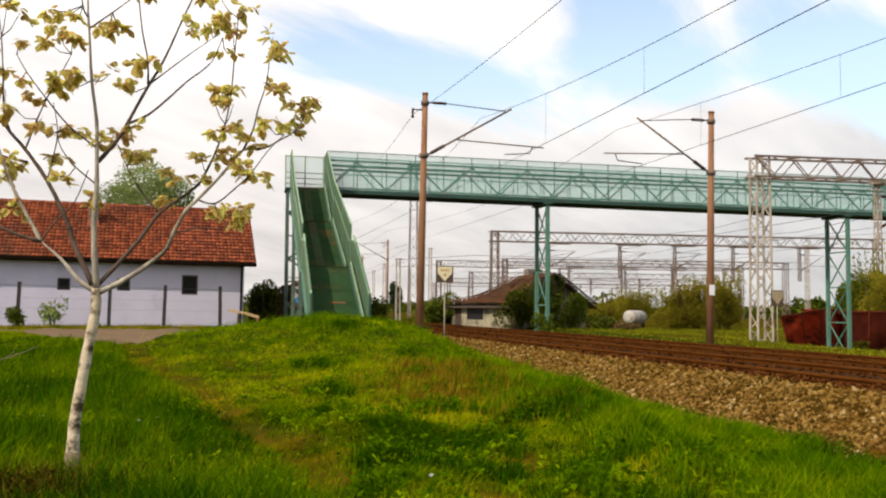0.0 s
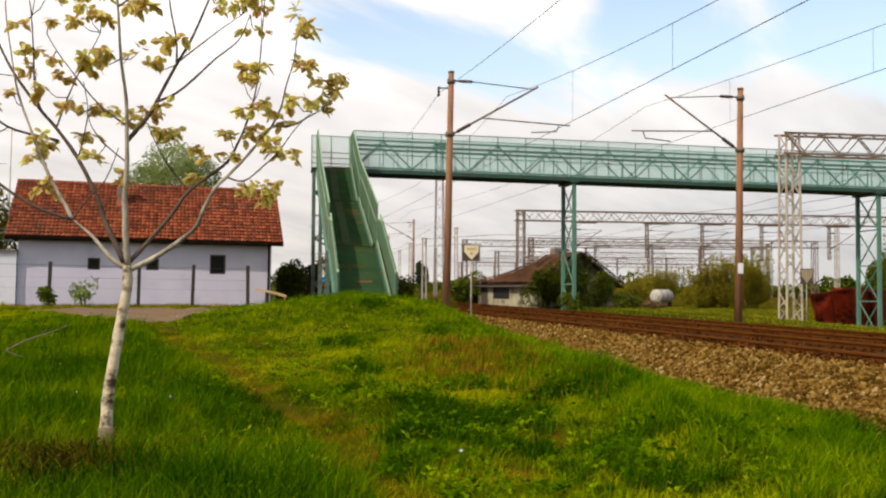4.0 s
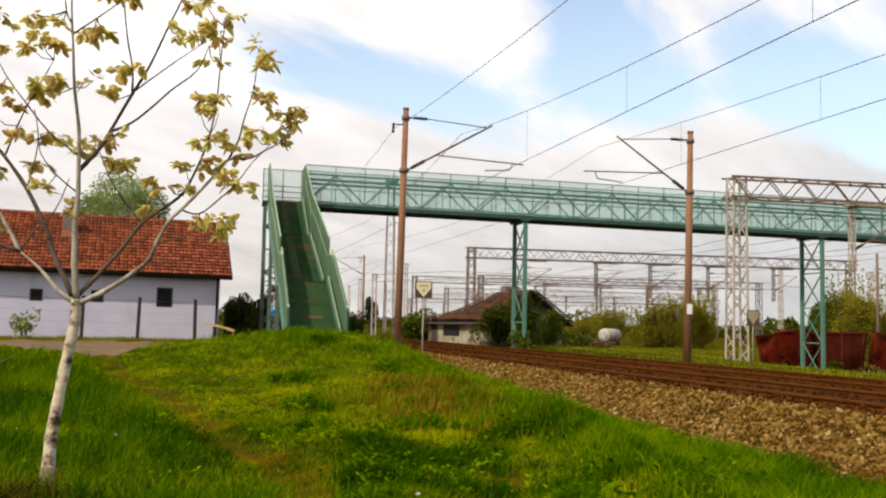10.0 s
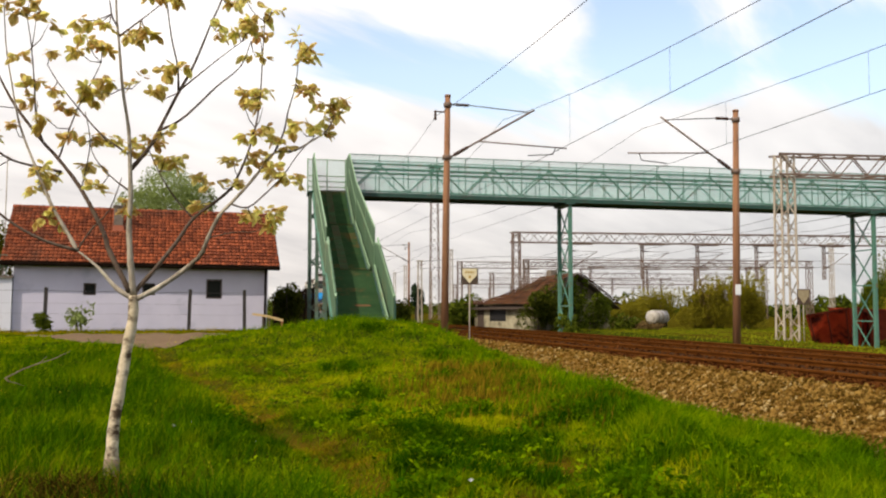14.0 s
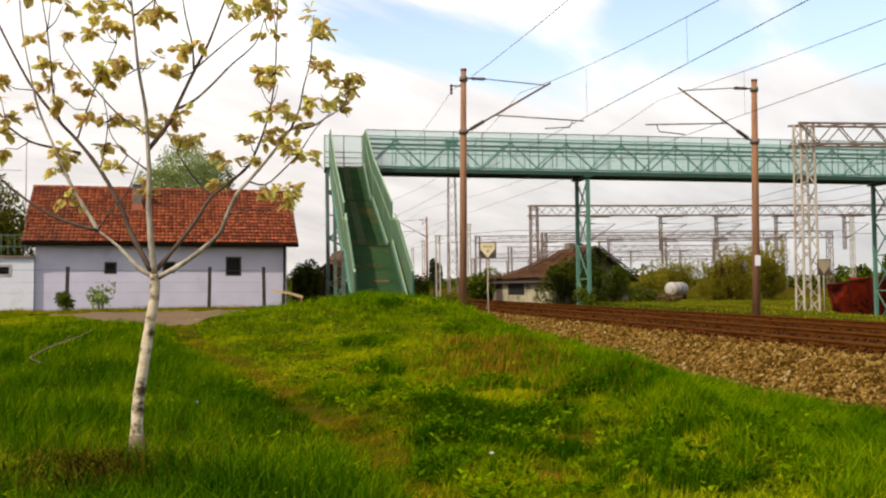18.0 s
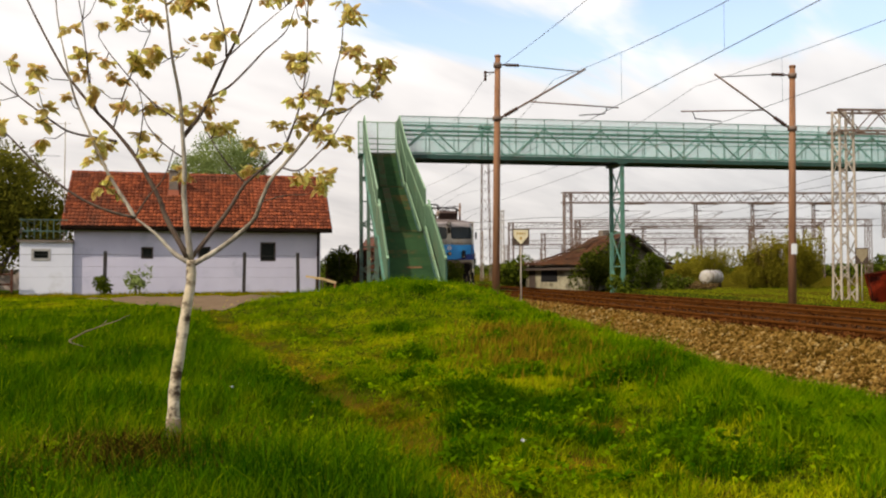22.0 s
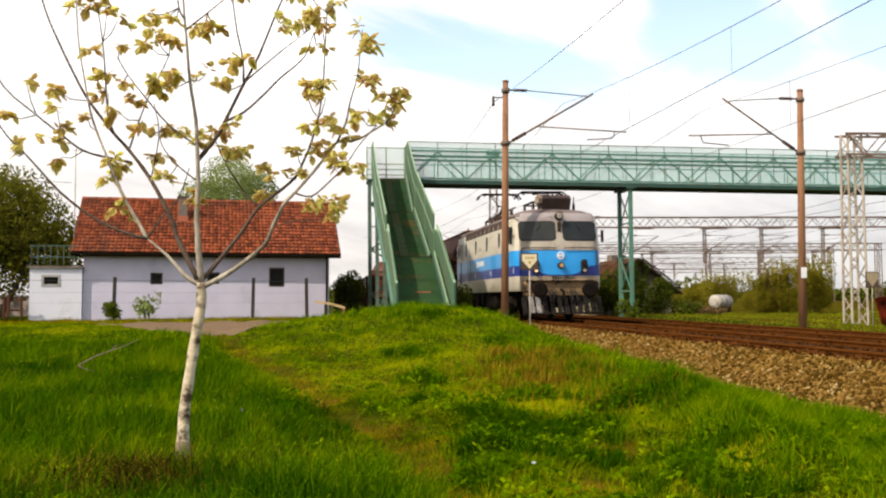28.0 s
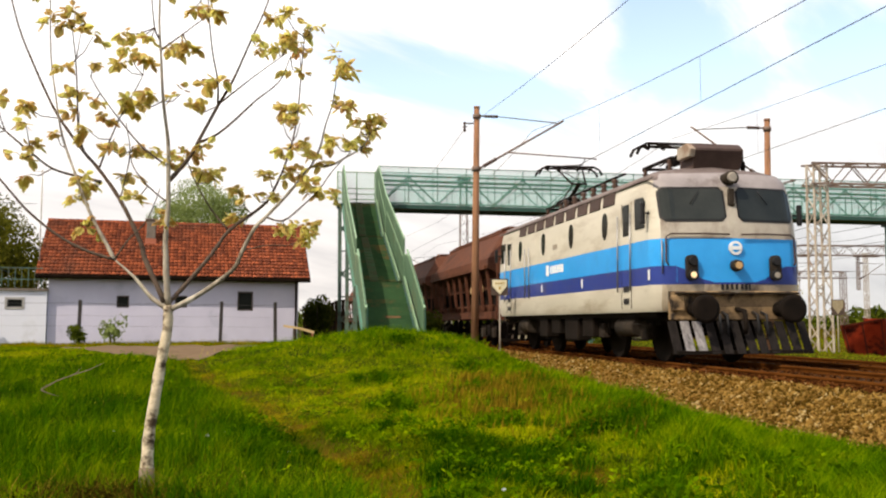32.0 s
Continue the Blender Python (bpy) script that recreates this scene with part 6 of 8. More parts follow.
    # body sides: vents under the roof, four oval windows, lettering as bars
    for s in (-1, 1):
        for i in range(9):
            y = LOCO_F + 2.47 + i * 0.945
            bm = bmesh.new(); box(bm, (s * 1.502, y + 0.42, 3.49), (0.05, 0.75, 0.27), pose(0, 0, 0, 0, -s * 5, 0).to_3x3())
            part("roof_vent", bevelled(bm, 0.01), M["vent"], t)
        for y in (LOCO_F + 3.13, LOCO_F + 5.64, LOCO_F + 8.17, LOCO_F + 10.7):
            bm = bmesh.new()
            prism(bm, [(y + 0.17 * math.cos(a), 2.93 + 0.30 * math.sin(a)) for a in (k * math.pi / 10 for k in range(20))], s * 1.52, s * 1.552, axis="x")
            part("oval_window", bm, M["glass_dark"], t)
        for k, w in enumerate((0.3, 0.16, 0.2, 0.2, 0.2, 0.2, 0.2)):
            bm = bmesh.new(); box(bm, (s * 1.553, LOCO_F + 7.75 - k * 0.21 - (0.12 if k else 0), 2.2), (0.004, w * 0.8, 0.2 if k else 0.28))
            part("lettering_bar", bm, M["white"], t)
        for k in range(4):
            bm = bmesh.new(); box(bm, (s * 1.553, LOCO_F + 7.2 - k * 0.11, 2.78), (0.004, 0.07, 0.13))
            part("number_bar", bm, M["galv"], t)
        for y in (LOCO_F + 0.55, LOCO_F + 4.78, LOCO_F + 8.32, LOCO_R - 1.3):
            bm = bmesh.new(); box(bm, (s * 1.553, y, 1.74), (0.004, 0.09, 0.2))
            part("side_plate", bm, M["white"], t)
        for y in (9.53, 9.98):
            bm = bmesh.new(); tube(bm, [(s * 1.60, LOCO_F + y, 1.5), (s * 1.60, LOCO_F + y, 2.95)], 0.018, 6)
            part("side_handrail", bm, M["steel"], t)
        bm = bmesh.new(); bar(bm, (s * 1.5, LOCO_F + 0.4, 3.64), (s * 1.5, LOCO_R - 0.4, 3.64), 0.05, 0.03)
        part("gutter", bm, M["roofgrey"], t)
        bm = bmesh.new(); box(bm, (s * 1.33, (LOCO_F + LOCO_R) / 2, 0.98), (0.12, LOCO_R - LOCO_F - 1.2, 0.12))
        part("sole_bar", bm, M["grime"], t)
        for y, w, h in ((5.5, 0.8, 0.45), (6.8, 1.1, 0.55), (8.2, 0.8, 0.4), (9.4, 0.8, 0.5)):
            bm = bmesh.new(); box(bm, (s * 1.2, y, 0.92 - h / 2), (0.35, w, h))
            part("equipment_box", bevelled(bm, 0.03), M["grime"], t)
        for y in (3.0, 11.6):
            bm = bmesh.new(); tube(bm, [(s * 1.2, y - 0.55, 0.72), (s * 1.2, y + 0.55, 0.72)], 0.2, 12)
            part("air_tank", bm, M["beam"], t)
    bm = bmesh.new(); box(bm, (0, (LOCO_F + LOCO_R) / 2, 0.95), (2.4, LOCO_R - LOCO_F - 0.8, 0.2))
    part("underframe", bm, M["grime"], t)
    # roof gear
    bm = bmesh.new(); prism(bm, [(LOCO_F + 0.95, 3.9), (LOCO_F + 0.75, 4.3), (LOCO_F + 0.95, 4.44), (LOCO_F + 1.55, 4.44), (LOCO_F + 1.62, 3.9)], -0.42, 0.62, axis="x")
    part("cooling_unit", bevelled(bm, 0.03), M["vent"], t, "dark roof cooling unit with a pale end")
    bm = bmesh.new(); prism(bm, [(LOCO_F + 0.80, 4.14), (LOCO_F + 0.72, 4.3), (LOCO_F + 0.95, 4.44), (LOCO_F + 1.4, 4.40), (LOCO_F + 1.4, 4.14)], -0.56, -0.43, axis="x")
    part("unit_cowl", bevelled(bm, 0.02), M["galv"], t)
    bm = bmesh.new(); tube(bm, [(0.85, LOCO_F + 1.3, 3.9), (0.85, LOCO_F + 1.3, 4.4)], 0.02, 6); tube(bm, [(0.85, LOCO_F + 1.3, 3.9), (0.85, LOCO_F + 1.3, 4.15)], 0.05, 6)
    part("aerial", bm, M["grime"], t)
    pantograph(t, LOCO_F + 2.6, 0.26)
    pantograph(t, LOCO_R - 3.3, 0.92)
    for y in (5.3, 6.1, 6.9, 7.7, 8.5, 9.3):
        bm = bmesh.new(); insulator(bm, (-0.7, y, 3.9), (-0.7, y, 4.25), 0.10, 3)
        part("roof_insulator", bm, M["insul"], t)
    bm = bmesh.new(); tube(bm, [(-0.7, 4.6, 4.27), (-0.7, 10.2, 4.27)], 0.03, 6)
    part("bus_bar", bm, M["grime"], t)
    for y in (5.8, 8.0):
        bm = bmesh.new(); box(bm, (0.3, y, 4.05), (1.2, 1.4, 0.26))
        part("roof_hatch", bevelled(bm, 0.04), M["roofgrey"], t)
    for yc in (LOCO_F + 3.1, LOCO_R - 3.1):
        bogie(t, yc, 2.7, 0.625)
    buffers(t, 0.0, 1, M["grime"])
    buffers(t, LOCO_F + LOCO_R, -1, M["grime"])
    ws = [wheelset(t, yc + d) for yc in (LOCO_F + 3.1, LOCO_R - 3.1) for d in (-1.35, 1.35)]
    return t, ws


WAGON_LEN = 14.0


def hopper_wagon():
    """A covered hopper wagon: bellied upper body, ribbed lower half with doors, roof ridge."""
    t = thing("hopper_wagon", "red-brown covered hopper wagon with sloped roof sides", "railway wagon", group="hopper wagons")
    y1, y2 = 1.0, WAGON_LEN - 0.6
    half = [(0.0, 4.15), (0.55, 4.12), (0.75, 4.0), (1.46, 3.05), (1.50, 2.72), (0.95, 2.45), (0.80, 1.2), (0.0, 1.2)]
    poly = half + [(-x, z) for x, z in half[-2:0:-1]]
    bm = bmesh.new()
    rings = []
    for y, k in ((y1, 0.0), (y1 + 0.9, 1.0), (y2 - 0.9, 1.0), (y2, 0.0)):
        rings.append([bm.verts.new((x, y, z if k or z < 3.2 else 3.0 + (z - 3.0) * 0.25)) for x, z in poly])
    n = len(poly)
    for r1, r2 in zip(rings, rings[1:]):
        for i in range(n):
            bm.faces.new((r1[i], r1[(i + 1) % n], r2[(i + 1) % n], r2[i]))
    bm.faces.new(rings[0][::-1]); bm.faces.new(rings[-1])
    part("body", bm, M["wagon"], t)
    bm = bmesh.new(); box(bm, (0, (y1 + y2) / 2, 4.2), (1.1, y2 - y1 - 1.8, 0.08))
    part("roof_hatch", bevelled(bm, 0.02), M["wagon"], t)
    for s in (-1, 1):
        bm = bmesh.new(); bar(bm, (s * 0.72, y1 + 0.9, 4.06), (s * 0.72, y2 - 0.9, 4.06), 0.08)
        part("roof_edge", bm, M["wagon"], t)
        bm = bmesh.new(); bar(bm, (s * 1.52, y1 + 0.2, 2.74), (s * 1.52, y2 - 0.2, 2.74), 0.09, 0.12)
        part("waist_rail", bm, M["wagon"], t)
        k = 9
        for i in range(k + 1):
            y = y1 + 0.35 + (y2 - y1 - 0.7) * i / k
            bm = bmesh.new(); bar(bm, (s * 1.44, y, 2.66), (s * 1.30, y, 1.25), 0.08, 0.10)
            part("rib", bm, M["wagon"], t)
            if i < k:
                # near-black doors also paint the shade below the waist rail
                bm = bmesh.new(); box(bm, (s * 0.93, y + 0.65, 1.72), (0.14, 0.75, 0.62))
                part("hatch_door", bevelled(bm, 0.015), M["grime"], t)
        for z in (2.05, 1.42):
            bm = bmesh.new(); bar(bm, (s * 1.2, y1 + 0.2, z), (s * 1.2, y2 - 0.2, z), 0.07)
            part("door_bar", bm, M["wagon"], t)
        bm = bmesh.new(); bar(bm, (s * 1.25, 0.6, 1.08), (s * 1.25, WAGON_LEN - 0.3, 1.08), 0.12, 0.26)
        part("sole_bar", bm, M["wagon"], t)
        for y in (0.8, WAGON_LEN - 0.5):
            bm = bmesh.new(); bar(bm, (s * 1.2, y, 1.2), (s * 1.2, y, 3.0), 0.06)
            part("end_post", bm, M["wagon"], t)
        for k in range(3):
            bm = bmesh.new(); box(bm, (s * 1.24, y1 + 2.2 + k * 0.9, 2.05), (0.02, 0.5, 0.24))
            part("data_panel", bm, M["white"] if k == 1 else M["yellow_box"], t)
    for y in (0.66, WAGON_LEN - 0.36):
        bm = bmesh.new(); box(bm, (0, y, 1.08), (2.6, 0.12, 0.34))
        part("headstock", bm, M["wagon"], t)
        bm = bmesh.new(); bar(bm, (-1.1, y + (0.1 if y < 2 else -0.1), 2.0), (1.1, y + (0.1 if y < 2 else -0.1), 2.0), 0.05)
        part("end_rail", bm, M["wagon"], t)
    for y in (2.4, WAGON_LEN - 2.1):
        bogie(t, y, 1.8, 0.46, 0.6)
        for d in (-0.9, 0.9):
            wheelset(t, y + d, 0.46)
    buffers(t, 0.05, 1, M["grime"])
    buffers(t, WAGON_LEN + 0.25, -1, M["grime"])
    return t


LOCO, LOCO_WHEELS = locomotive()
WAGONS = [hopper_wagon()]
for _k in range(3):
    WAGONS.append(copy_thing(WAGONS[0], pose(0, 0, 0)))

# seconds and how far along the track the front buffers stand
RUN = [(t_, 17.45 + 3.83 * (32 - t_)) for t_ in (0, 8, 16, 24, 32)]


def run_y(t):
    """Smooth run of the train: a monotone curve through RUN."""
    ts, ys = [a for a, _ in RUN], [b for _, b in RUN]
    i = max(0, min(len(ts) - 2, int(np.searchsorted(ts, t, side="right")) - 1))
    def slope(k):
        if k in (0, len(ts) - 1):
            j = min(k, len(ts) - 2)
            return (ys[j + 1] - ys[j]) / (ts[j + 1] - ts[j])
        return (ys[k + 1] - ys[k - 1]) / (ts[k + 1] - ts[k - 1])
    h = ts[i + 1] - ts[i]
    u = (t - ts[i]) / h
    return ((2 * u ** 3 - 3 * u ** 2 + 1) * ys[i] + (u ** 3 - 2 * u ** 2 + u) * h * slope(i) + (-2 * u ** 3 + 3 * u ** 2) * ys[i + 1] + (u ** 3 - u ** 2) * h * slope(i + 1))


def on_track(y, length):
    """Pose of a vehicle whose front stands at y, its two bogies on the centre line."""
    a, b = y + 0.25 * length, y + 0.75 * length
    xa, xb = float(track_x(a)), float(track_x(b))
    turn = -math.atan2(xb - xa, b - a)
    return pose(xa - (a - y) * (xb - xa) / (b - a), y, 0, 0, 0, math.degrees(turn))


# the walnut's crown leaning in the wind: seconds, degrees towards +x
SWAY = [(0, 1.3), (2.5, 1.2), (4.5, 1.3), (5, 1.55), (5.5, 1.1), (6, 1.3), (6.5, 1.1), (7, 1.35), (7.5, 1.0), (8, 1.4), (8.5, 1.3), (9, 1.4), (9.5, 1.25), (10, 1.05), (10.5, 0.5), (11, 0.0), (11.5, 0.0), (12, -0.4), (12.5, 0.4), (13, 0.45), (13.5, 0.1),
        (15.5, 0.35), (16, 0.05), (17, 0.05), (17.5, -0.25), (18, -0.2), (18.5, -0.9), (19, -0.2), (19.5, -0.3), (20, -0.8), (21, -1.0), (22, -1.1), (22.5, -1.4), (23, -1.2), (24, -0.9), (25, -0.5), (25.5, -0.6), (27.5, 0.3), (28, 0.7), (29, 1.3), (30, 1.45), (31, 1.7), (32, 1.75)]


def motions():
    walk(CROWN, [(t, pose(0, 0, 0, 0, a, 0)) for t, a in SWAY])
    times = [i * 0.5 for i in range(65)]
    walk(LOCO, [(t, on_track(run_y(t), 15.0)) for t in times])
    for k, w in enumerate(WAGONS):
        walk(w, [(t, on_track(run_y(t) + 15.0 + k * (WAGON_LEN + 0.3), WAGON_LEN)) for t in times])
    for w in LOCO_WHEELS:
        y0 = w.matrix_basis.translation.y
        rows = []
        t = 0.0
        while t < 32.001:
            rows.append((t, pose(0, y0, 0.625) @ Matrix.Rotation(-(run_y(min(t, 32)) - run_y(0)) / 0.625 * -1, 4, "X")))
            t += 0.1
        walk(w, rows)


# ---- foliage ----
def leaves(n, centre, radii, size, seed, lumps=7, hollow=0.5, droop=0.0, flat=0.0):
    """Many small leaf clumps filling an uneven crown: points gather in lumps, thin out inside and leave gaps."""
    rng = np.random.default_rng(seed)
    cl = rng.normal(0, 1, (lumps, 3))
    cl /= np.linalg.norm(cl, axis=1)[:, None]
    cl *= rng.uniform(0.25, 0.75, (lumps, 1))
    cr = rng.uniform(0.28, 0.55, lumps)
    k = rng.integers(0, lumps, n)
    d = rng.normal(0, 1, (n, 3))
    d /= np.linalg.norm(d, axis=1)[:, None]
    p = cl[k] + d * cr[k][:, None] * rng.uniform(hollow, 1.1, (n, 1)) ** 0.6
    p = p * np.array(radii) + np.array(centre)
    u = rng.normal(0, 1, (n, 3)); u /= np.linalg.norm(u, axis=1)[:, None]
    v = np.cross(u, rng.normal(0, 1, (n, 3))); v /= np.linalg.norm(v, axis=1)[:, None]
    if droop:
        u = u * (1 - droop) + np.array([0, 0, -1]) * droop
    s = size * rng.uniform(0.6, 1.4, (n, 1))
    a, b, c, e = p - u * s, p + v * s * 0.45, p + u * s, p - v * s * 0.45
    verts = np.stack([a, b, c, e], 1).reshape(-1, 3)
    return verts, np.arange(4 * n).reshape(-1, 4)


def bush(name, label, x, y, w, h, n, size, material, seed, category="bush", group="", stems=3, trunk=None, shoots=0):
    z = float(ground_z(x, y))
    t = thing(name, label, category, pose(x, y, z), group)
    rng = random.Random(seed)
    for i in range(stems):
        a = rng.uniform(0, 6.3)
        bm = bmesh.new()
        top = trunk or h * 0.45
        tube(bm, [(0.1 * math.cos(a), 0.1 * math.sin(a), -0.1), (w * 0.12 * math.cos(a), w * 0.12 * math.sin(a), top * 0.5), (w * 0.28 * math.cos(a), w * 0.28 * math.sin(a), top + h * 0.25)], [0.03 * h, 0.022 * h, 0.008 * h], 6)
        part("trunk" if i == 0 else "limb", bm, M["bark_dark"], t)
    zc = h * 0.46 if trunk is None else trunk + (h - trunk) * 0.5
    rz = h * 0.56 if trunk is None else (h - trunk) * 0.55
    v, f = leaves(n, (0, 0, zc), (w / 2, w / 2, rz), size, seed, lumps=9 + int(w))
    v[:, 2] = np.maximum(v[:, 2], 0.02)
    if shoots:
        g = np.random.default_rng(seed + 900)
        sv = []
        for _ in range(shoots):
            bx, by = g.uniform(-0.45, 0.45, 2) * w
            zt = h * g.uniform(0.95, 1.3)
            for k in range(26):
                u = g.uniform(0.5, 1)
                c = np.array([bx * (0.8 + 0.2 * u), by * (0.8 + 0.2 * u), zt * u]) + g.normal(0, 0.07, 3)
                a, b = g.normal(0, 0.07, 3), g.normal(0, 0.05, 3)
                sv += [c - a, c + b, c + a, c - b]
        v2 = np.array(sv)
        f = np.concatenate([f, np.arange(len(v2)).reshape(-1, 4) + len(v)])
        v = np.concatenate([v, v2])
    raw("crown", v, f, material, t)
    return t


bush("broadleaf_tree", "large dense dark green tree beside the annex", -17.2, 49, 10.4, 8.1, 36000, 0.115, M["crown_leaf"], 11, "tree", stems=5, trunk=0.7)
bush("broadleaf_tree", "dark green tree behind the annex", -23.5, 52, 8.0, 6.2, 12000, 0.14, M["crown_leaf"], 12, "tree", trunk=1.0)
bush("broadleaf_tree", "dark green tree behind the annex", -12.6, 53, 4.5, 6.2, 3500, 0.20, M["tree_leaf"], 13, "tree", trunk=0.8)
bush("willow_tree", "pale green willow crown rising behind the house roof", -7.1, 64, 6.9, 9.7, 34000, 0.085, M["willow"], 14, "tree", trunk=2.5)
bush("shrub", "dark green shrub beside the house gable", 0.3, 52.5, 1.7, 2.6, 3600, 0.09, M["tree_leaf"], 15, "shrub")
bush("shrub", "dark green shrub at the foot of the bridge stair", 4.35, 36.5, 1.15, 1.55, 1900, 0.06, M["tree_leaf"], 21, "shrub")
bush("shrub", "dark shrub behind the bridge stair", 3.6, 58.5, 3.0, 1.6, 900, 0.13, M["bush"], 16, "shrub")
bush("shrub", "green shrub beside the yard shed", 12.6, 68, 3.6, 2.6, 2200, 0.15, M["bush"], 17, "shrub")
bush("shrub", "ivy-dark shrub against the shed wall", 15.8, 59.2, 3.8, 3.2, 7000, 0.09, M["tree_leaf"], 18, "shrub")
bush("shrub", "dull green shrub by the shed gable", 19.0, 58.3, 2.8, 2.3, 3600, 0.08, M["bush"], 19, "shrub")
bush("shrub", "dull green shrub by the shed gable", 21.6, 60.0, 2.2, 1.2, 900, 0.10, M["bush"], 20, "shrub")
for i, (x, y, w, h) in enumerate(((44.6, 101, 4.2, 3.6), (46.8, 100, 5.0, 4.7), (49.4, 99, 5.0, 5.2), (50.6, 102, 3.2, 4.3), (43.5, 119, 6, 3.0), (47.5, 120, 6, 4.2))):
    bush("spring_bush", "yellow-green spring bush among the yard tracks", x, y, w, h, 24000, 0.07, M["bush_y"], 30 + i, "bush", "yard bushes", shoots=60)
for i, (x, y, w, h) in enumerate(((51.2, 77, 4.6, 5.0), (54.5, 78, 6.5, 5.7), (58.5, 76, 6, 5.7), (62.5, 77, 7, 6.0), (68, 76, 7, 6.0), (74, 78, 8, 6), (81, 80, 8, 6.2))):
    bush("spring_bush", "yellow-green bush behind the scrap wagons", x, y, w, h + 0.9, 27000, 0.10, M["bush_y"] if i % 3 else M["bush"], 40 + i, "bush", "yard bushes", shoots=14)
for i, (x, y) in enumerate(((-9.55, 44.0), (-11.0, 43.75))):
    bush("shrub", "small light green shrub at the garden fence", x + 1.1, y, 1.5 - 0.5 * i, 1.45 - 0.3 * i, 300, 0.10, M["willow"] if i == 0 else M["bush"], 50 + i, "shrub")


for i, (x, y, w, h) in enumerate(((27.5, 84, 4.5, 1.0), (31.5, 88, 5, 0.9), (35.5, 93, 5, 1.0), (23.5, 66, 3.0, 1.1))):
    bush("shrub", "low brown scrub on the yard bank", x, y, w, h, 1400, 0.11, M["scrub"], 90 + i, "shrub")


bush("bare_bush", "brown twiggy bush just coming into leaf", 45.7, 100.5, 3.4, 4.2, 2600, 0.09, M["scrub"], 96, "bush", shoots=40)
bush("bare_bush", "brown twiggy bush behind the scrap wagons", 51.9, 75.0, 4.8, 6.2, 18000, 0.095, M["bush_y"], 97, "bush", shoots=36)
bush("elder_bush", "green elder bush beside the bridge pillar", 16.4, 55.0, 2.2, 2.7, 2400, 0.10, M["bush"], 98, "bush", shoots=10)
bush("shrub", "green weeds round the foot of the bridge pillar", 15.2, 51.3, 1.3, 1.0, 500, 0.08, M["bush"], 99, "shrub", shoots=8)


def cypress(x, y, h, w, seed):
    t = thing("cypress", "dark narrow cypress beyond the tracks", "tree", pose(x, y, -0.4))
    bm = bmesh.new(); tube(bm, [(0, 0, -0.2), (0, 0, h * 0.6)], [0.15, 0.05], 6)
    part("trunk", bm, M["bark_dark"], t)
    v, f = leaves(900, (0, 0, h * 0.52), (w / 2, w / 2, h * 0.5), 0.2, seed, lumps=6)
    raw("crown", v, f, M["conifer"], t)


cypress(14.4, 105, 4.3, 1.5, 61)


def far_woods():
    rng = np.random.default_rng(9)
    vs, fs, n0 = [], [], 0
    for i in range(150):
        a = radians(-40 + 100 * (i + rng.uniform(0, 1)) / 150)
        r = rng.uniform(230, 420)
        h = rng.uniform(2.0, 5.5) * (1.2 if a < 0 else 1.0)
        v, f = leaves(420, (r * math.sin(a), r * math.cos(a), h * 0.45 - 0.6), (rng.uniform(5, 11), 5, h * 0.6), 0.6, 100 + i)
        vs.append(v); fs.append(f + n0); n0 += len(v)
    ob = raw("far_woods", np.concatenate(vs), np.concatenate(fs), M["bush"])
    tagged(ob, "low uneven belt of distant trees and scrub", "woods", kind="stuff")


far_woods()

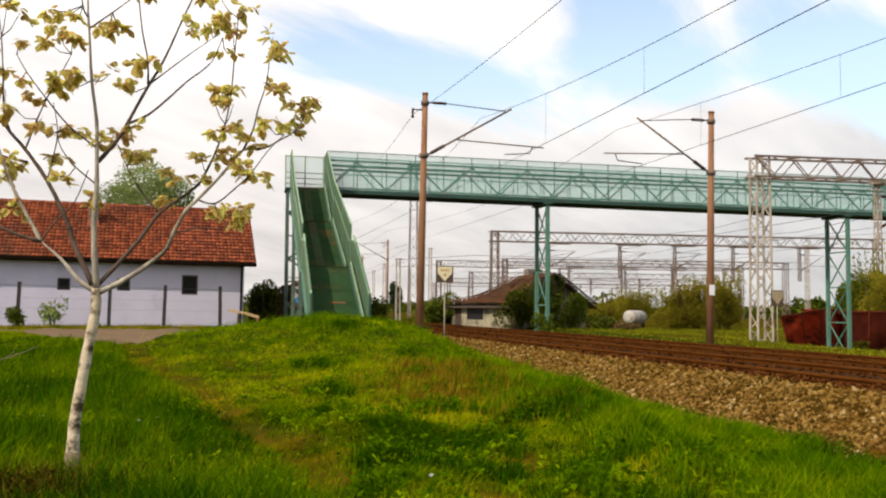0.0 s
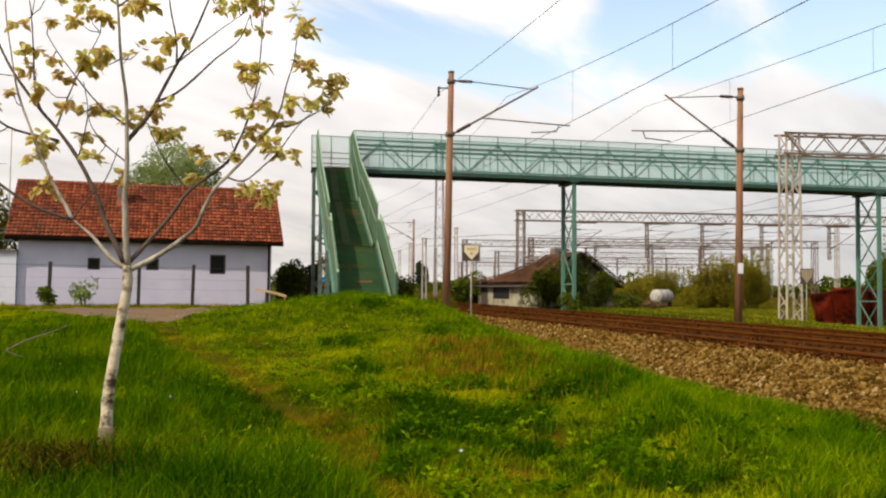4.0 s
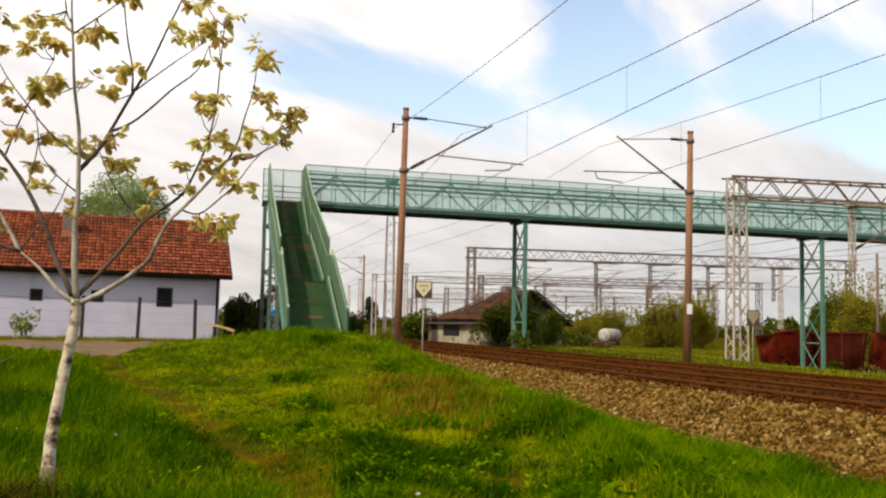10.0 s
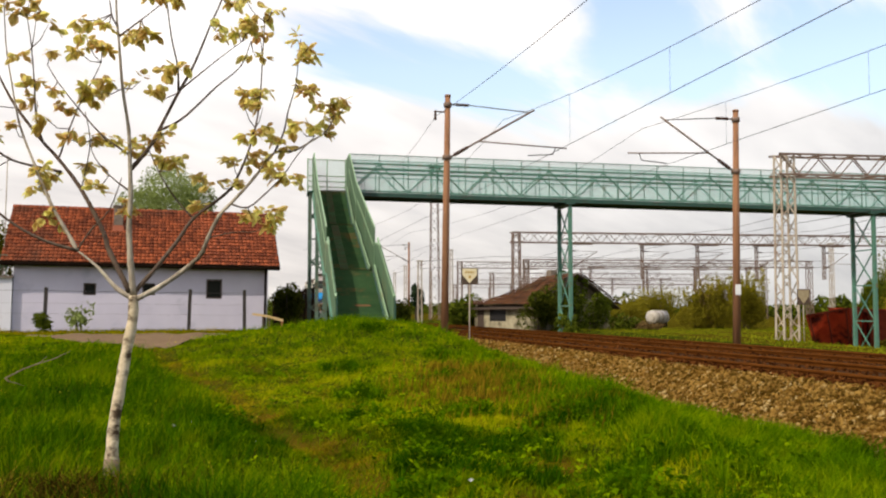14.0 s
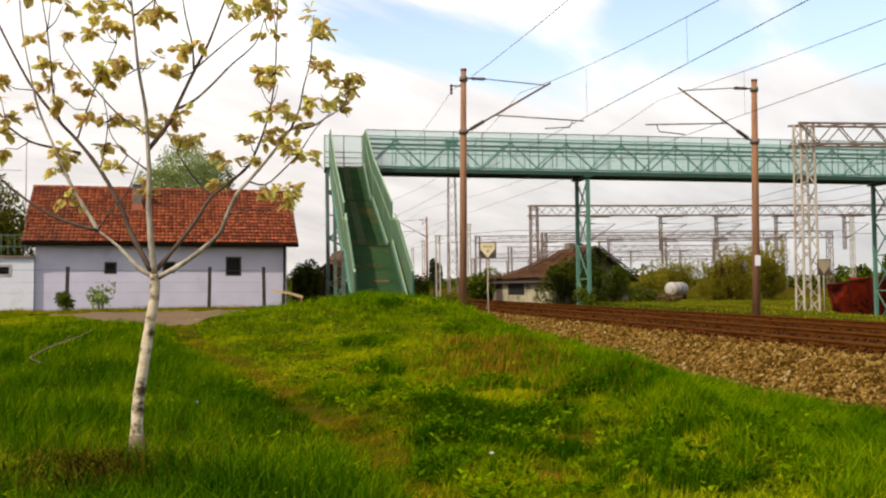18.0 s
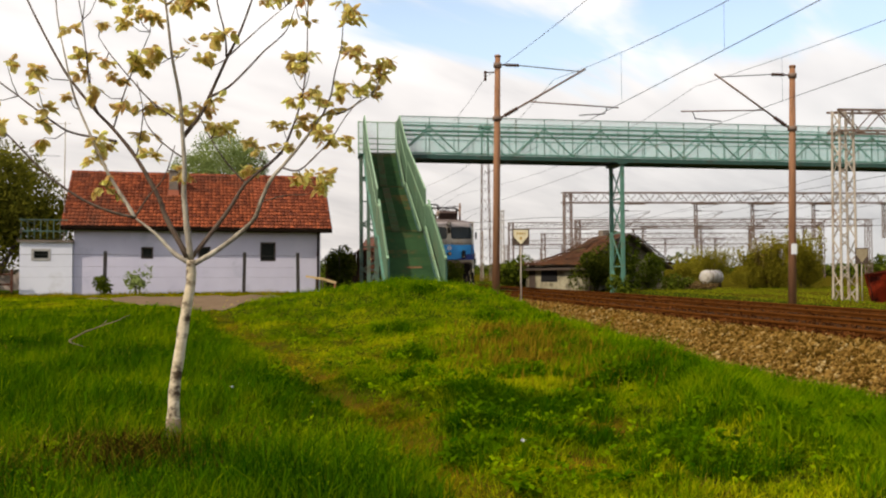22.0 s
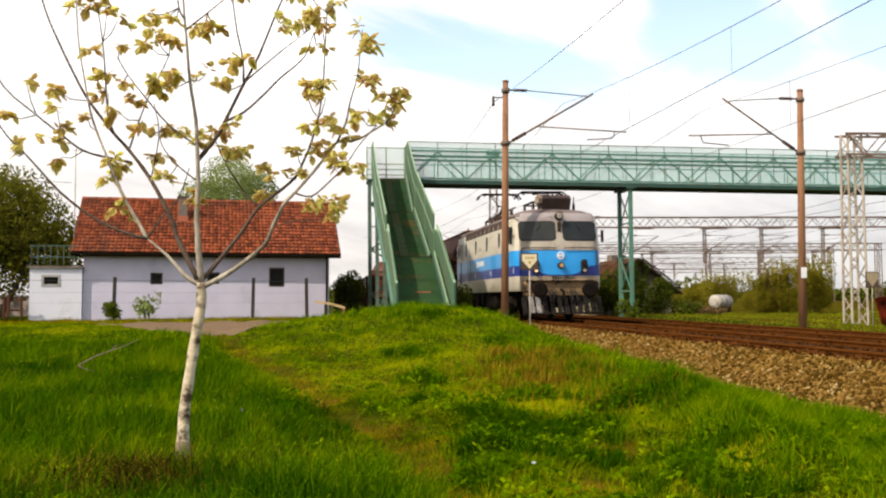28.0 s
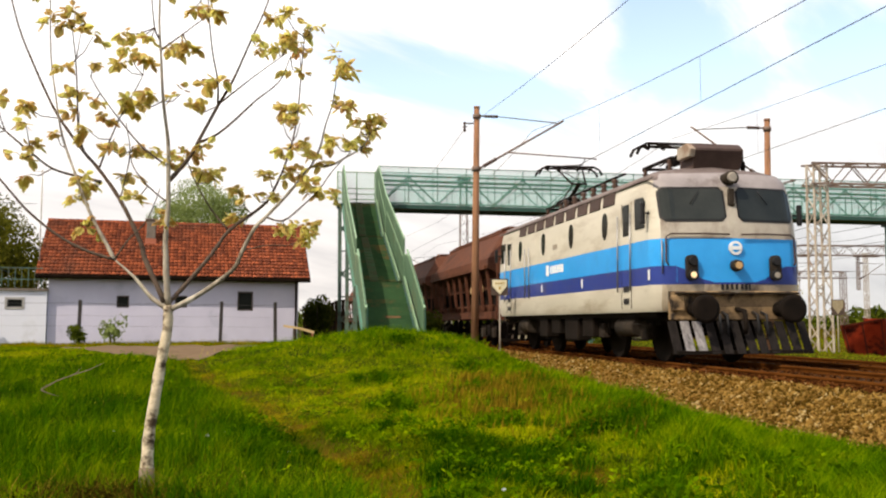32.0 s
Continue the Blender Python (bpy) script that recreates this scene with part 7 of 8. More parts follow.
# ---- young walnut in the meadow ----
# limbs in the tree's own upright plane, metres right of and above the fork
BOUGHS = {
    "trunk": [(-0.19, -1.57), (-0.18, -1.19), (-0.14, -0.89), (-0.08, -0.49), (-0.03, -0.19), (-0.03, 0.01)],
    "A": [(-0.03, -0.01), (-0.17, 0.07), (-0.34, 0.26), (-0.52, 0.41)],
    "A1": [(-0.52, 0.41), (-0.59, 0.54), (-0.73, 0.78), (-0.83, 1.0), (-0.91, 1.2), (-0.99, 1.4), (-1.05, 1.59), (-1.11, 1.9), (-1.17, 2.27), (-1.21, 2.95)],
    "A2": [(-0.52, 0.41), (-0.79, 0.49), (-1.05, 0.63), (-1.29, 0.82), (-1.43, 0.97), (-1.62, 1.18), (-1.78, 1.34), (-1.95, 1.61), (-2.08, 1.86)],
    "A3": [(-0.52, 0.41), (-0.4, 0.6), (-0.25, 0.78), (-0.15, 1.07)],
    "Bm": [(-0.06, 0.04), (-0.25, 0.42), (-0.3, 0.58), (-0.5, 0.96), (-0.71, 1.24), (-0.83, 1.37), (-1.06, 1.67), (-1.19, 1.9), (-1.34, 2.21), (-1.47, 2.52), (-1.63, 3.08)],
    "B1": [(-0.67, 1.11), (-0.88, 1.15), (-1.1, 1.21), (-1.27, 1.33), (-1.52, 1.53), (-1.81, 1.78), (-2.01, 2.14), (-2.09, 2.44)],
    "B2": [(-0.83, 1.37), (-0.89, 1.55), (-0.92, 1.91), (-0.95, 2.22), (-1.0, 2.53)],
    "B3": [(-0.69, 1.24), (-0.61, 1.5), (-0.52, 1.74), (-0.42, 1.95), (-0.35, 2.11)],
    "B4": [(-0.5, 0.95), (-0.46, 1.14), (-0.43, 1.4), (-0.48, 1.66)],
    "C": [(-0.03, 0.01), (-0.06, 0.32), (-0.08, 0.63), (-0.07, 0.89), (-0.08, 1.15), (-0.1, 1.51), (-0.16, 1.88), (-0.2, 2.3), (-0.23, 2.62), (-0.24, 3.09)],
    "C1": [(-0.21, 2.35), (-0.01, 2.52), (0.17, 2.68)],
    "C2": [(-0.07, 0.94), (-0.26, 1.09), (-0.39, 1.25), (-0.43, 1.38)],
    "C3": [(-0.22, 2.46), (-0.27, 2.56), (-0.32, 2.93)],
    "C4": [(-0.11, 1.29), (-0.34, 1.46), (-0.54, 1.69), (-0.72, 1.92), (-0.81, 2.07)],
    "D": [(-0.07, 1.15), (0.01, 1.25), (0.11, 1.39), (0.17, 1.52), (0.33, 1.86), (0.43, 2.05), (0.51, 2.24), (0.61, 2.51), (0.71, 2.76), (0.81, 3.09)],
    "D1": [(0.17, 1.51), (0.34, 1.6), (0.51, 1.76), (0.67, 1.93), (0.82, 2.06), (0.92, 2.17), (1.0, 2.37)],
    "D2": [(0.33, 1.88), (0.32, 2.1), (0.26, 2.37), (0.21, 2.74), (0.19, 3.01)],
    "D3": [(0.36, 1.9), (0.56, 2.08), (0.72, 2.22), (0.9, 2.36)],
    "E": [(-0.02, 0.04), (0.13, 0.22), (0.33, 0.48), (0.48, 0.71), (0.68, 0.87), (0.81, 0.99), (0.88, 1.11), (0.98, 1.32), (1.06, 1.56), (1.11, 1.86), (1.13, 2.24), (1.15, 2.56)],
    "E1": [(0.48, 0.71), (0.32, 0.89), (0.17, 1.13), (0.09, 1.31)],
    "Fm": [(0.0, -0.02), (0.23, 0.11), (0.53, 0.35), (0.61, 0.53), (0.71, 0.74), (0.81, 0.85), (0.99, 1.03), (1.17, 1.22), (1.27, 1.33), (1.5, 1.36), (1.66, 1.44), (1.85, 1.55), (1.94, 1.71)],
    "F1": [(1.27, 1.33), (1.37, 1.52), (1.42, 1.73), (1.5, 1.98), (1.53, 2.3)],
    "F2": [(0.81, 0.85), (0.99, 0.82), (1.19, 0.96), (1.37, 1.12), (1.53, 1.32), (1.72, 1.5)],
    "F3": [(0.6, 0.53), (0.84, 0.59), (1.09, 0.6), (1.24, 0.7)],
}
CLUSTERS_A = [(-1.18, 2.58), (-0.98, 2.64), (-0.92, 2.46), (-0.81, 2.44), (-1.05, 2.14), (-0.8, 2.2), (-1.06, 1.88), (-0.8, 1.86), (-1.38, 1.77), (-1.35, 1.61), (-1.41, 1.33), (-1.31, 1.15), (-1.08, 1.52), (-0.81, 1.58), (-0.65, 1.68), (-0.47, 1.82), (-0.35, 1.85), (-0.43, 2.5), (-0.31, 2.45), (-0.48, 2.32), (-0.55, 2.21), (-0.35, 2.24), (-0.05, 2.36), (0.07, 2.39), (0.0, 1.96), (0.18, 2.05), (0.31, 2.1), (0.11, 1.83), (0.09, 2.78), (0.25, 2.77), (-0.41, 1.45), (-0.24, 1.41), (-0.09, 1.33), (0.09, 1.41), (0.21, 1.49), (0.22, 1.26), (0.32, 1.23), (-0.9, 0.98), (-0.73, 1.09), (-0.43, 1.17), (-0.38, 0.99), (-0.03, 0.81), (-0.79, 0.7), (0.55, 1.08), (0.68, 1.06), (0.83, 1.03), (0.55, 0.84)]
CLUSTERS_B = [(0.71, 2.46), (0.81, 2.71), (0.92, 2.77), (0.97, 2.55), (1.13, 2.61), (1.23, 2.67), (0.87, 2.44), (1.1, 2.45), (1.05, 2.23), (0.93, 1.77), (1.0, 1.88), (1.11, 1.94), (1.14, 1.75), (1.09, 1.54), (1.29, 1.46), (1.35, 1.38), (1.55, 2.41), (1.63, 2.33), (1.55, 2.19), (1.53, 1.57), (1.69, 1.6), (1.82, 1.53), (1.93, 1.74), (2.06, 1.8), (1.82, 1.69), (0.83, 1.24), (0.98, 1.27), (1.22, 1.17), (1.35, 1.14), (1.45, 1.09), (1.14, 1.27), (1.04, 0.74), (1.19, 0.77), (1.25, 0.69), (1.58, 1.92), (-0.59, 1.4), (-0.56, 2.5), (-0.89, 1.75), (-1.26, 2.84), (-1.62, 1.84), (-1.8, 1.53), (-2.02, 2.24), (-1.7, 1.28), (0.35, 2.96), (0.6, 3.02), (-0.22, 2.99)]


def limb_at(u, dy, v):
    """A point of the tree's plane, pushed dy deeper along the line from where the tree was drawn."""
    ex, ez, far = 1.26, -0.13, 9.2
    k = 1 + dy / far
    u -= 0.17 * max(0.0, u - 0.85)
    return (ex + (u - ex) * k, dy, ez + (v - ez) * k)


def walnut():
    t = thing("walnut_tree", "young walnut with whitewashed trunk and sparse bronze spring leaves", "tree", pose(-1.39, 9.2, 0.98))
    rng = random.Random(21)
    start = {"trunk": 0.054, "A": 0.030, "A1": 0.020, "A2": 0.017, "A3": 0.009, "Bm": 0.026, "B1": 0.015, "B2": 0.012, "B3": 0.009, "B4": 0.008, "C": 0.030, "C1": 0.009, "C2": 0.009,
             "C3": 0.009, "C4": 0.010, "D": 0.022, "D1": 0.012, "D2": 0.011, "D3": 0.009, "E": 0.021, "E1": 0.010, "Fm": 0.024, "F1": 0.010, "F2": 0.010, "F3": 0.007}
    crown = new("crown"); crown.parent = t
    placed = {}
    for name, pts in BOUGHS.items():
        r0 = start[name] * (1.0 if name == "trunk" else 1.05)
        r1 = 0.044 if name == "trunk" else max(0.004, r0 * 0.22)
        parent_dy = 0.0
        if len(name) == 2 and name[1].isdigit():
            main = {"B": "Bm", "F": "Fm"}.get(name[0], name[0])
            near = min(placed[main], key=lambda q: (q[0] - pts[0][0]) ** 2 + (q[2] - pts[0][1]) ** 2)
            parent_dy = near[1]
        slope = rng.uniform(-0.35, 0.35) if name not in ("trunk", "C") else rng.uniform(-0.05, 0.05)
        line, length = [], 0.0
        for i, (u, v) in enumerate(pts):
            if i:
                length += math.hypot(u - pts[i - 1][0], v - pts[i - 1][1])
            k = 0.0 if name == "trunk" else 1.0
            line.append(limb_at(u, parent_dy + slope * length * k + (0.01 * math.sin(7 * length + r0 * 900) if k else 0), v))
        placed[name] = line
        rad = [r0 + (r1 - r0) * (i / (len(pts) - 1)) ** 0.8 for i in range(len(pts))]
        if name == "trunk":
            rad[0] = 0.064
        bm = bmesh.new()
        fine, fr = [], []
        for i in range(len(line) - 1):
            p0, p1, p2, p3 = (Vector(line[max(0, min(len(line) - 1, j))]) for j in (i - 1, i, i + 1, i + 2))
            for s in range(3):
                q = s / 3
                fine.append(0.5 * ((2 * p1) + (p2 - p0) * q + (2 * p0 - 5 * p1 + 4 * p2 - p3) * q * q + (3 * p1 - p0 - 3 * p2 + p3) * q ** 3))
                fr.append((rad[i] + (rad[i + 1] - rad[i]) * q) * (1 + 0.07 * math.sin(11 * (i + q) + r0 * 300)))
        fine.append(Vector(line[-1])); fr.append(rad[-1])
        tube(bm, fine, fr, 12 if name == "trunk" else 8 if r0 > 0.02 else 6)
        if name == "trunk":
            foot = bmesh.new()
            tube(foot, [(fine[0].x, 0, fine[0].z - 0.1), (fine[0].x, 0, fine[0].z + 0.06), (fine[0].x + 0.003, 0, fine[0].z + 0.14)], [0.085, 0.068, 0.064], 12)
            part("root_flare", foot, M["root"], t, "bare brown bark at the foot")
        mt = M["bark_lime"] if name == "trunk" else M["bark"] if name in ("A", "A1", "C", "Fm") else M["twig"]
        part("trunk" if name == "trunk" else "limb" if r0 > 0.02 else "branch", bm, mt, t if name == "trunk" else crown)
    # every leaf cluster hangs on a thin twig that grows from the nearest limb
    allp = [Vector(p) for k, l in placed.items() if k != "trunk" for p in l]
    lv, lf = [], []
    twigs = bmesh.new()
    spots = []
    for u, v in CLUSTERS_A + CLUSTERS_B:
        spots.append((u, v))
        if rng.random() < 0.22:
            spots.append((u + rng.uniform(-0.13, 0.13), v + rng.uniform(-0.12, 0.10)))
    for u, v in spots:
        q = min(allp, key=lambda p: (p.x - u) ** 2 + (p.z - v) ** 2)
        dy = q.y + rng.uniform(-0.15, 0.15)
        tip = Vector(limb_at(u, dy, v))
        if (tip - q).length > 0.05:
            mid = (tip + q) / 2 + Vector((0, 0, -0.04))
            tube(twigs, [q, mid, tip], [0.006, 0.005, 0.003], 5)
        for s in range(rng.randint(2, 4)):
            # a compound leaf: ovate leaflets along a short arching stalk
            a = rng.uniform(0, 2 * math.pi)
            d = Vector((math.cos(a), math.sin(a) * 0.8, rng.uniform(-0.2, 1.3))).normalized()
            n = rng.randint(2, 3)
            ln = rng.uniform(0.05, 0.12)
            for i in range(n):
                b = tip + d * ln * (i + 1) / n + Vector((0, 0, -0.04 * ((i + 1) / n) ** 2))
                for sd in ((-1, 1) if i < n - 1 else (-0.5, 0, 0.5)):
                    o = d.cross(Vector((0, 0, 1))).normalized() * sd + d * 0.5 + Vector((0, 0, rng.uniform(-1.2, 0.4)))
                    o.normalize()
                    wv = o.cross(Vector((rng.uniform(-0.7, 0.7), rng.uniform(-0.7, 0.7), 1))).normalized()
                    nrm = o.cross(wv)
                    s_ = rng.uniform(0.055, 0.115)
                    w_ = s_ * rng.uniform(0.32, 0.44)
                    curl = Vector((0, 0, -s_ * rng.uniform(0.1, 0.35)))
                    h = len(lv)
                    lv += [b, b + o * s_ * 0.5 + curl * 0.25, b + o * s_ + curl]
                    for sgn in (1, -1):
                        fold = nrm * 0.18 * w_
                        lv += [b + o * s_ * 0.25 + wv * sgn * w_ * 0.75 + fold + curl * 0.05, b + o * s_ * 0.58 + wv * sgn * w_ + fold + curl * 0.35, b + o * s_ * 0.86 + wv * sgn * w_ * 0.5 + curl * 0.75]
                    for q in (3, 6):
                        lf += [(h, h + q, h + 1), (h + q, h + q + 1, h + 1), (h + q + 1, h + q + 2, h + 1), (h + q + 2, h + 2, h + 1)]
    ob = part("twig", twigs, M["twig"], crown, "thin brown twigs")
    ob["kind"] = "stuff"
    ob = raw("foliage", [tuple(v) for v in lv], lf, M["walnut"], crown)
    ob["label"] = "sparse bronze-green young leaves"
    ob["kind"] = "stuff"
    return crown


CROWN = walnut()


# ---- yard shed, scrap wagons, tank ----
def shed():
    m = pose(18.2, 60.2, -0.4, 0, 0, 16)
    t = thing("yard_shed", "derelict shed with sagging mossy tile roof and peeling walls", "shed", m)
    hw, ln, ez, rz = 2.75, 8.0, 1.9, 3.72
    for s in (-1, 1):
        bm = bmesh.new(); box(bm, (s * hw, ln / 2, ez / 2 - 0.12), (0.25, ln, ez - 0.24))
        part("side_wall", bm, M["shed_lime"], t, "peeling whitewashed wall")
    # gable render has its shade painted in, unlike the limewashed sides
    for y, top in ((0.13, rz - 0.3), (ln - 0.13, ez - 0.1)):
        bm = bmesh.new(); prism(bm, [(-hw, 0), (hw, 0), (hw, ez - 0.22), (0, top), (-hw, ez - 0.22)], y - 0.12, y + 0.12, axis="y")
        part("gable_wall", bm, M["wall_old"], t)
    roof = new("roof"); roof.parent = t
    rise = (rz - ez) / hw

    def sag(z, y):
        """The ridge has sunk towards the far end."""
        return ez + (z - ez) * (1 - 0.85 * float(smooth(0.30, 1.15, y / ln))) if z > ez else z
    for s in (-1, 1):
        bm = bmesh.new(); prism(bm, [(s * (hw + 0.5), ez - 0.6 * rise - 0.2), (0, rz - 0.2), (0, rz - 0.13), (s * (hw + 0.5), ez - 0.6 * rise - 0.13)], -0.6, ln + 0.5, axis="y")
        bmesh.ops.subdivide_edges(bm, edges=[e for e in bm.edges if abs(e.verts[0].co.y - e.verts[1].co.y) > 1], cuts=8)
        for v in bm.verts:
            v.co.z = sag(v.co.z, v.co.y)
        part("roof_slab", bm, M["wood_dark"], roof)
        vs, fs = [], []
        rng = random.Random(3)
        pitch = math.atan(rise)
        for r in range(11):
            for c in range(30):
                y = -0.55 + c * 0.305
                d = 0.31 * r
                x0, z0 = (hw + 0.58) - d * math.cos(pitch), ez - 0.55 * rise + 0.08 + d * math.sin(pitch) - 0.12 * math.sin(math.pi * (c / 30)) * math.sin(math.pi * r / 11)
                jit = rng.uniform(0, 0.07)
                if rng.random() < 0.03:
                    continue
                h = len(vs)
                vs += [(s * x0, y, z0 + jit + 0.035), (s * x0, y + 0.29, z0 + jit + 0.035), (s * (x0 - 0.33 * math.cos(pitch)), y + 0.29, z0 + 0.33 * math.sin(pitch) + 0.005), (s * (x0 - 0.33 * math.cos(pitch)), y, z0 + 0.33 * math.sin(pitch) + 0.005),
                       (s * x0, y, z0 + jit - 0.0), (s * x0, y + 0.29, z0 + jit - 0.0)]
                fs += [(h, h + 1, h + 2, h + 3), (h + 4, h + 5, h + 1, h)]
        vs = [(a, b, sag(c, b)) for a, b, c in vs]
        ob = raw("tile_field", vs, fs, M["tile_old"], roof)
        ob["kind"] = "stuff"
    bm = bmesh.new(); box(bm, (0.1, 2.6, rz - 0.05), (0.5, 0.6, 0.45))
    part("chimney", bevelled(bm, 0.02), M["flue"], t)
    bm = bmesh.new(); box(bm, (-hw - 0.13, 4.6, 0.95), (0.04, 2.2, 0.8))
    part("window_opening", bm, M["black"], t)
    bm = bmesh.new(); box(bm, (-hw - 0.13, 7.0, 0.9), (0.04, 0.9, 1.7))
    part("door", bm, M["wood_dark"], t)


def scrap_wagon(x, y, z, turn, w, h, ln, tilt, label, boards=False, material="wagon_red"):
    """An open tub with raked sides, tipped off its wheels; sides of sheet or of boards."""
    t = thing("scrap_wagon", label, "scrap wagon", pose(x, y, z, 0, tilt, turn), group="scrap wagons")
    rng = random.Random(int(x * 10))
    rake = 0.35
    out = [(-w / 2, 0), (w / 2, 0), (w / 2 + rake * 0.6, h), (-w / 2 - rake * 0.6, h * 0.96)]
    bm = bmesh.new()
    ring = lambda y_: [bm.verts.new((u, y_, v)) for u, v in out]  # noqa: E731
    r1, r2 = ring(-ln / 2), ring(ln / 2)
    bm.faces.new(r1); bm.faces.new(r2[::-1])
    for i in (0, 1, 3):
        bm.faces.new((r1[i], r1[(i + 1) % 4], r2[(i + 1) % 4], r2[i]))
    bmesh.ops.solidify(bm, geom=list(bm.faces), thickness=0.07)
    part("tub", bm, M[material], t)
    for s in (-1, 1):
        f = s * (ln / 2 + 0.04)
        if boards:
            for i in range(6):
                zz = h * (i + 0.5) / 6
                ww = w + 2 * rake * 0.6 * zz / h
                bm = bmesh.new(); box(bm, (rng.uniform(-0.06, 0.06), f, zz), (ww, 0.05, h / 6 - 0.05), pose(0, 0, 0, 0, rng.uniform(-1.5, 1.5), 0).to_3x3())
                part("board", bm, M[material] if i % 3 else M["wagon_rust"], t)
        else:
            for k in (-0.86, 0.0, 0.86):
                bm = bmesh.new(); bar(bm, (k * w / 2, f, 0.0), (k * (w / 2 + rake * 0.6), f, h), 0.10)
                part("rib", bm, M["wagon_rust"], t)
        bm = bmesh.new(); bar(bm, (-w / 2 - rake * 0.6, f, h * 0.96), (w / 2 + rake * 0.6, f, h), 0.12)
        part("rim", bm, M["wagon_rust"], t)
    bm = bmesh.new(); box(bm, (0, 0, -0.12), (w * 1.0, ln * 0.8, 0.24))
    part("underframe", bm, M["wagon_rust"], t)
    return t


def tank():
    t = thing("storage_tank", "grey horizontal cylinder tank on cradles", "tank", pose(43.7, 110, -0.95, 0, 0, 128))
    bm = bmesh.new(); tube(bm, [(0, -1.55, 0.95), (0, -1.45, 0.95), (0, -1.3, 0.95), (0, 1.3, 0.95), (0, 1.45, 0.95), (0, 1.55, 0.95)], [0.36, 0.66, 0.82, 0.82, 0.66, 0.36], 20)
    part("shell", bm, M["tank"], t)
    for y in (-0.9, 0.0, 0.9):
        bm = bmesh.new(); tube(bm, [(0, y - 0.04, 0.95), (0, y + 0.04, 0.95)], 0.84, 20)
        part("hoop", bm, M["galv_brown"], t)
    for y in (-0.75, 0.75):
        bm = bmesh.new(); box(bm, (0, y, 0.0), (1.5, 0.35, 0.62))
        part("cradle", bm, M["grime"], t)


shed()
scrap_wagon(34.9, 58.0, -1.70, -38, 2.2, 2.48, 2.2, -8, "rusty red open tub wagon leaning sideways")
scrap_wagon(37.0, 60.2, -1.70, 40, 2.0, 2.54, 1.8, 16, "dark rusted tub wagon tipped against its neighbour")
# this tub takes the darker rust so that its colour shows it shaded
scrap_wagon(40.2, 60.4, -1.70, -18, 2.8, 2.60, 3.0, 2, "rusty tub wagon, the bushes' shade put into its dark colour", material="wagon_rust")
scrap_wagon(42.6, 58.2, -1.70, -30, 2.2, 2.42, 2.4, 13, "bright rusty red tub wagon leaning over")
scrap_wagon(44.4, 58.9, -1.65, -22, 1.6, 2.30, 2.0, 9, "rusty red boarded tub wagon leaning on its neighbour", boards=True)
scrap_wagon(46.3, 59.2, -1.55, -8, 2.5, 2.96, 2.4, 3, "dark maroon boarded wagon body, upright", boards=True, material="wagon_rust")
scrap_wagon(52.4, 57.5, -1.45, -10, 4.8, 2.91, 3.0, 0, "bright red-brown tall scrap wagon body")
tank()


def flat_wagon():
    t = thing("flat_wagon", "dark rusted wagon underframe with bare wheels", "railway wagon", pose(48.3, 58.2, -1.68, 0, 0, 88))
    bm = bmesh.new(); box(bm, (0, 0, 0.75), (2.2, 4.6, 0.26))
    part("frame", bm, M["wagon_rust"], t)
    for y in (-1.5, 1.5):
        for s in (-0.7, 0.7):
            bm = bmesh.new(); tube(bm, [(s - 0.06, y, 0.42), (s + 0.06, y, 0.42)], 0.42, 18)
            part("wheel", bm, M["wagon_rust"], t)


flat_wagon()


def rubble(x, y, n, seed, label):
    rng = np.random.default_rng(seed)
    vs, fs = [], []
    for i in range(n):
        c = np.array([rng.normal(0, 0.7), rng.normal(0, 0.5), 0])
        s = rng.uniform(0.08, 0.22)
        c[2] = max(0, 0.45 - 0.4 * np.hypot(c[0], c[1])) * rng.uniform(0.3, 1) + s * 0.3
        o = np.array([(1, 0, 0), (-1, 0, 0), (0, 1, 0), (0, -1, 0), (0, 0, 1), (0, 0, -1)]) * rng.uniform(0.6, 1.2, (6, 1)) * s + c
        h = len(vs) * 6
        vs.append(o)
        fs += [(h + a, h + b, h + e) for a in (0, 1) for b in (2, 3) for e in (4, 5)]
    ob = raw("rubble_heap", np.concatenate(vs), fs, M["stone"])
    ob.location = (x, y, float(ground_z(x, y)))
    tagged(ob, label, "rubble", kind="stuff")


rubble(39.5, 55.5, 160, 1, "pale heap of rubble beside the scrap wagons")
for i, (x, y, w, h) in enumerate(((43.5, 55.0, 3.2, 1.3), (46.0, 55.5, 2.2, 1.0), (37.6, 56.5, 1.2, 0.9))):
    bush("shrub", "low yellow-green weeds in front of the scrap wagons", x, y, w, h, 500, 0.12, M["bush_y"], 80 + i, "shrub")


def barrier():
    t = thing("plank_barrier", "slanting sunlit plank on two stakes beside the lane", "barrier", pose(-0.55, 40, 0.12))
    bm = bmesh.new(); bar(bm, (-0.62, 0, 0.60), (0.02, 0, 0.50), 0.03, 0.09); bar(bm, (0.0, 0.01, 0.505), (0.60, 0.02, 0.33), 0.03, 0.10)
    part("plank", bm, M["wood_light"], t)
    for x, h in ((-0.20, 0.50), (0.04, 0.46)):
        bm = bmesh.new(); bar(bm, (x, 0.06, -0.25), (x, 0.06, h), 0.08)
        part("stake", bm, M["wood_dark"], t)
    bm = bmesh.new(); bar(bm, (0.54, 0.06, -0.25), (0.54, 0.06, 0.30), 0.07)
    part("stake", bm, M["brick"], t)


barrier()


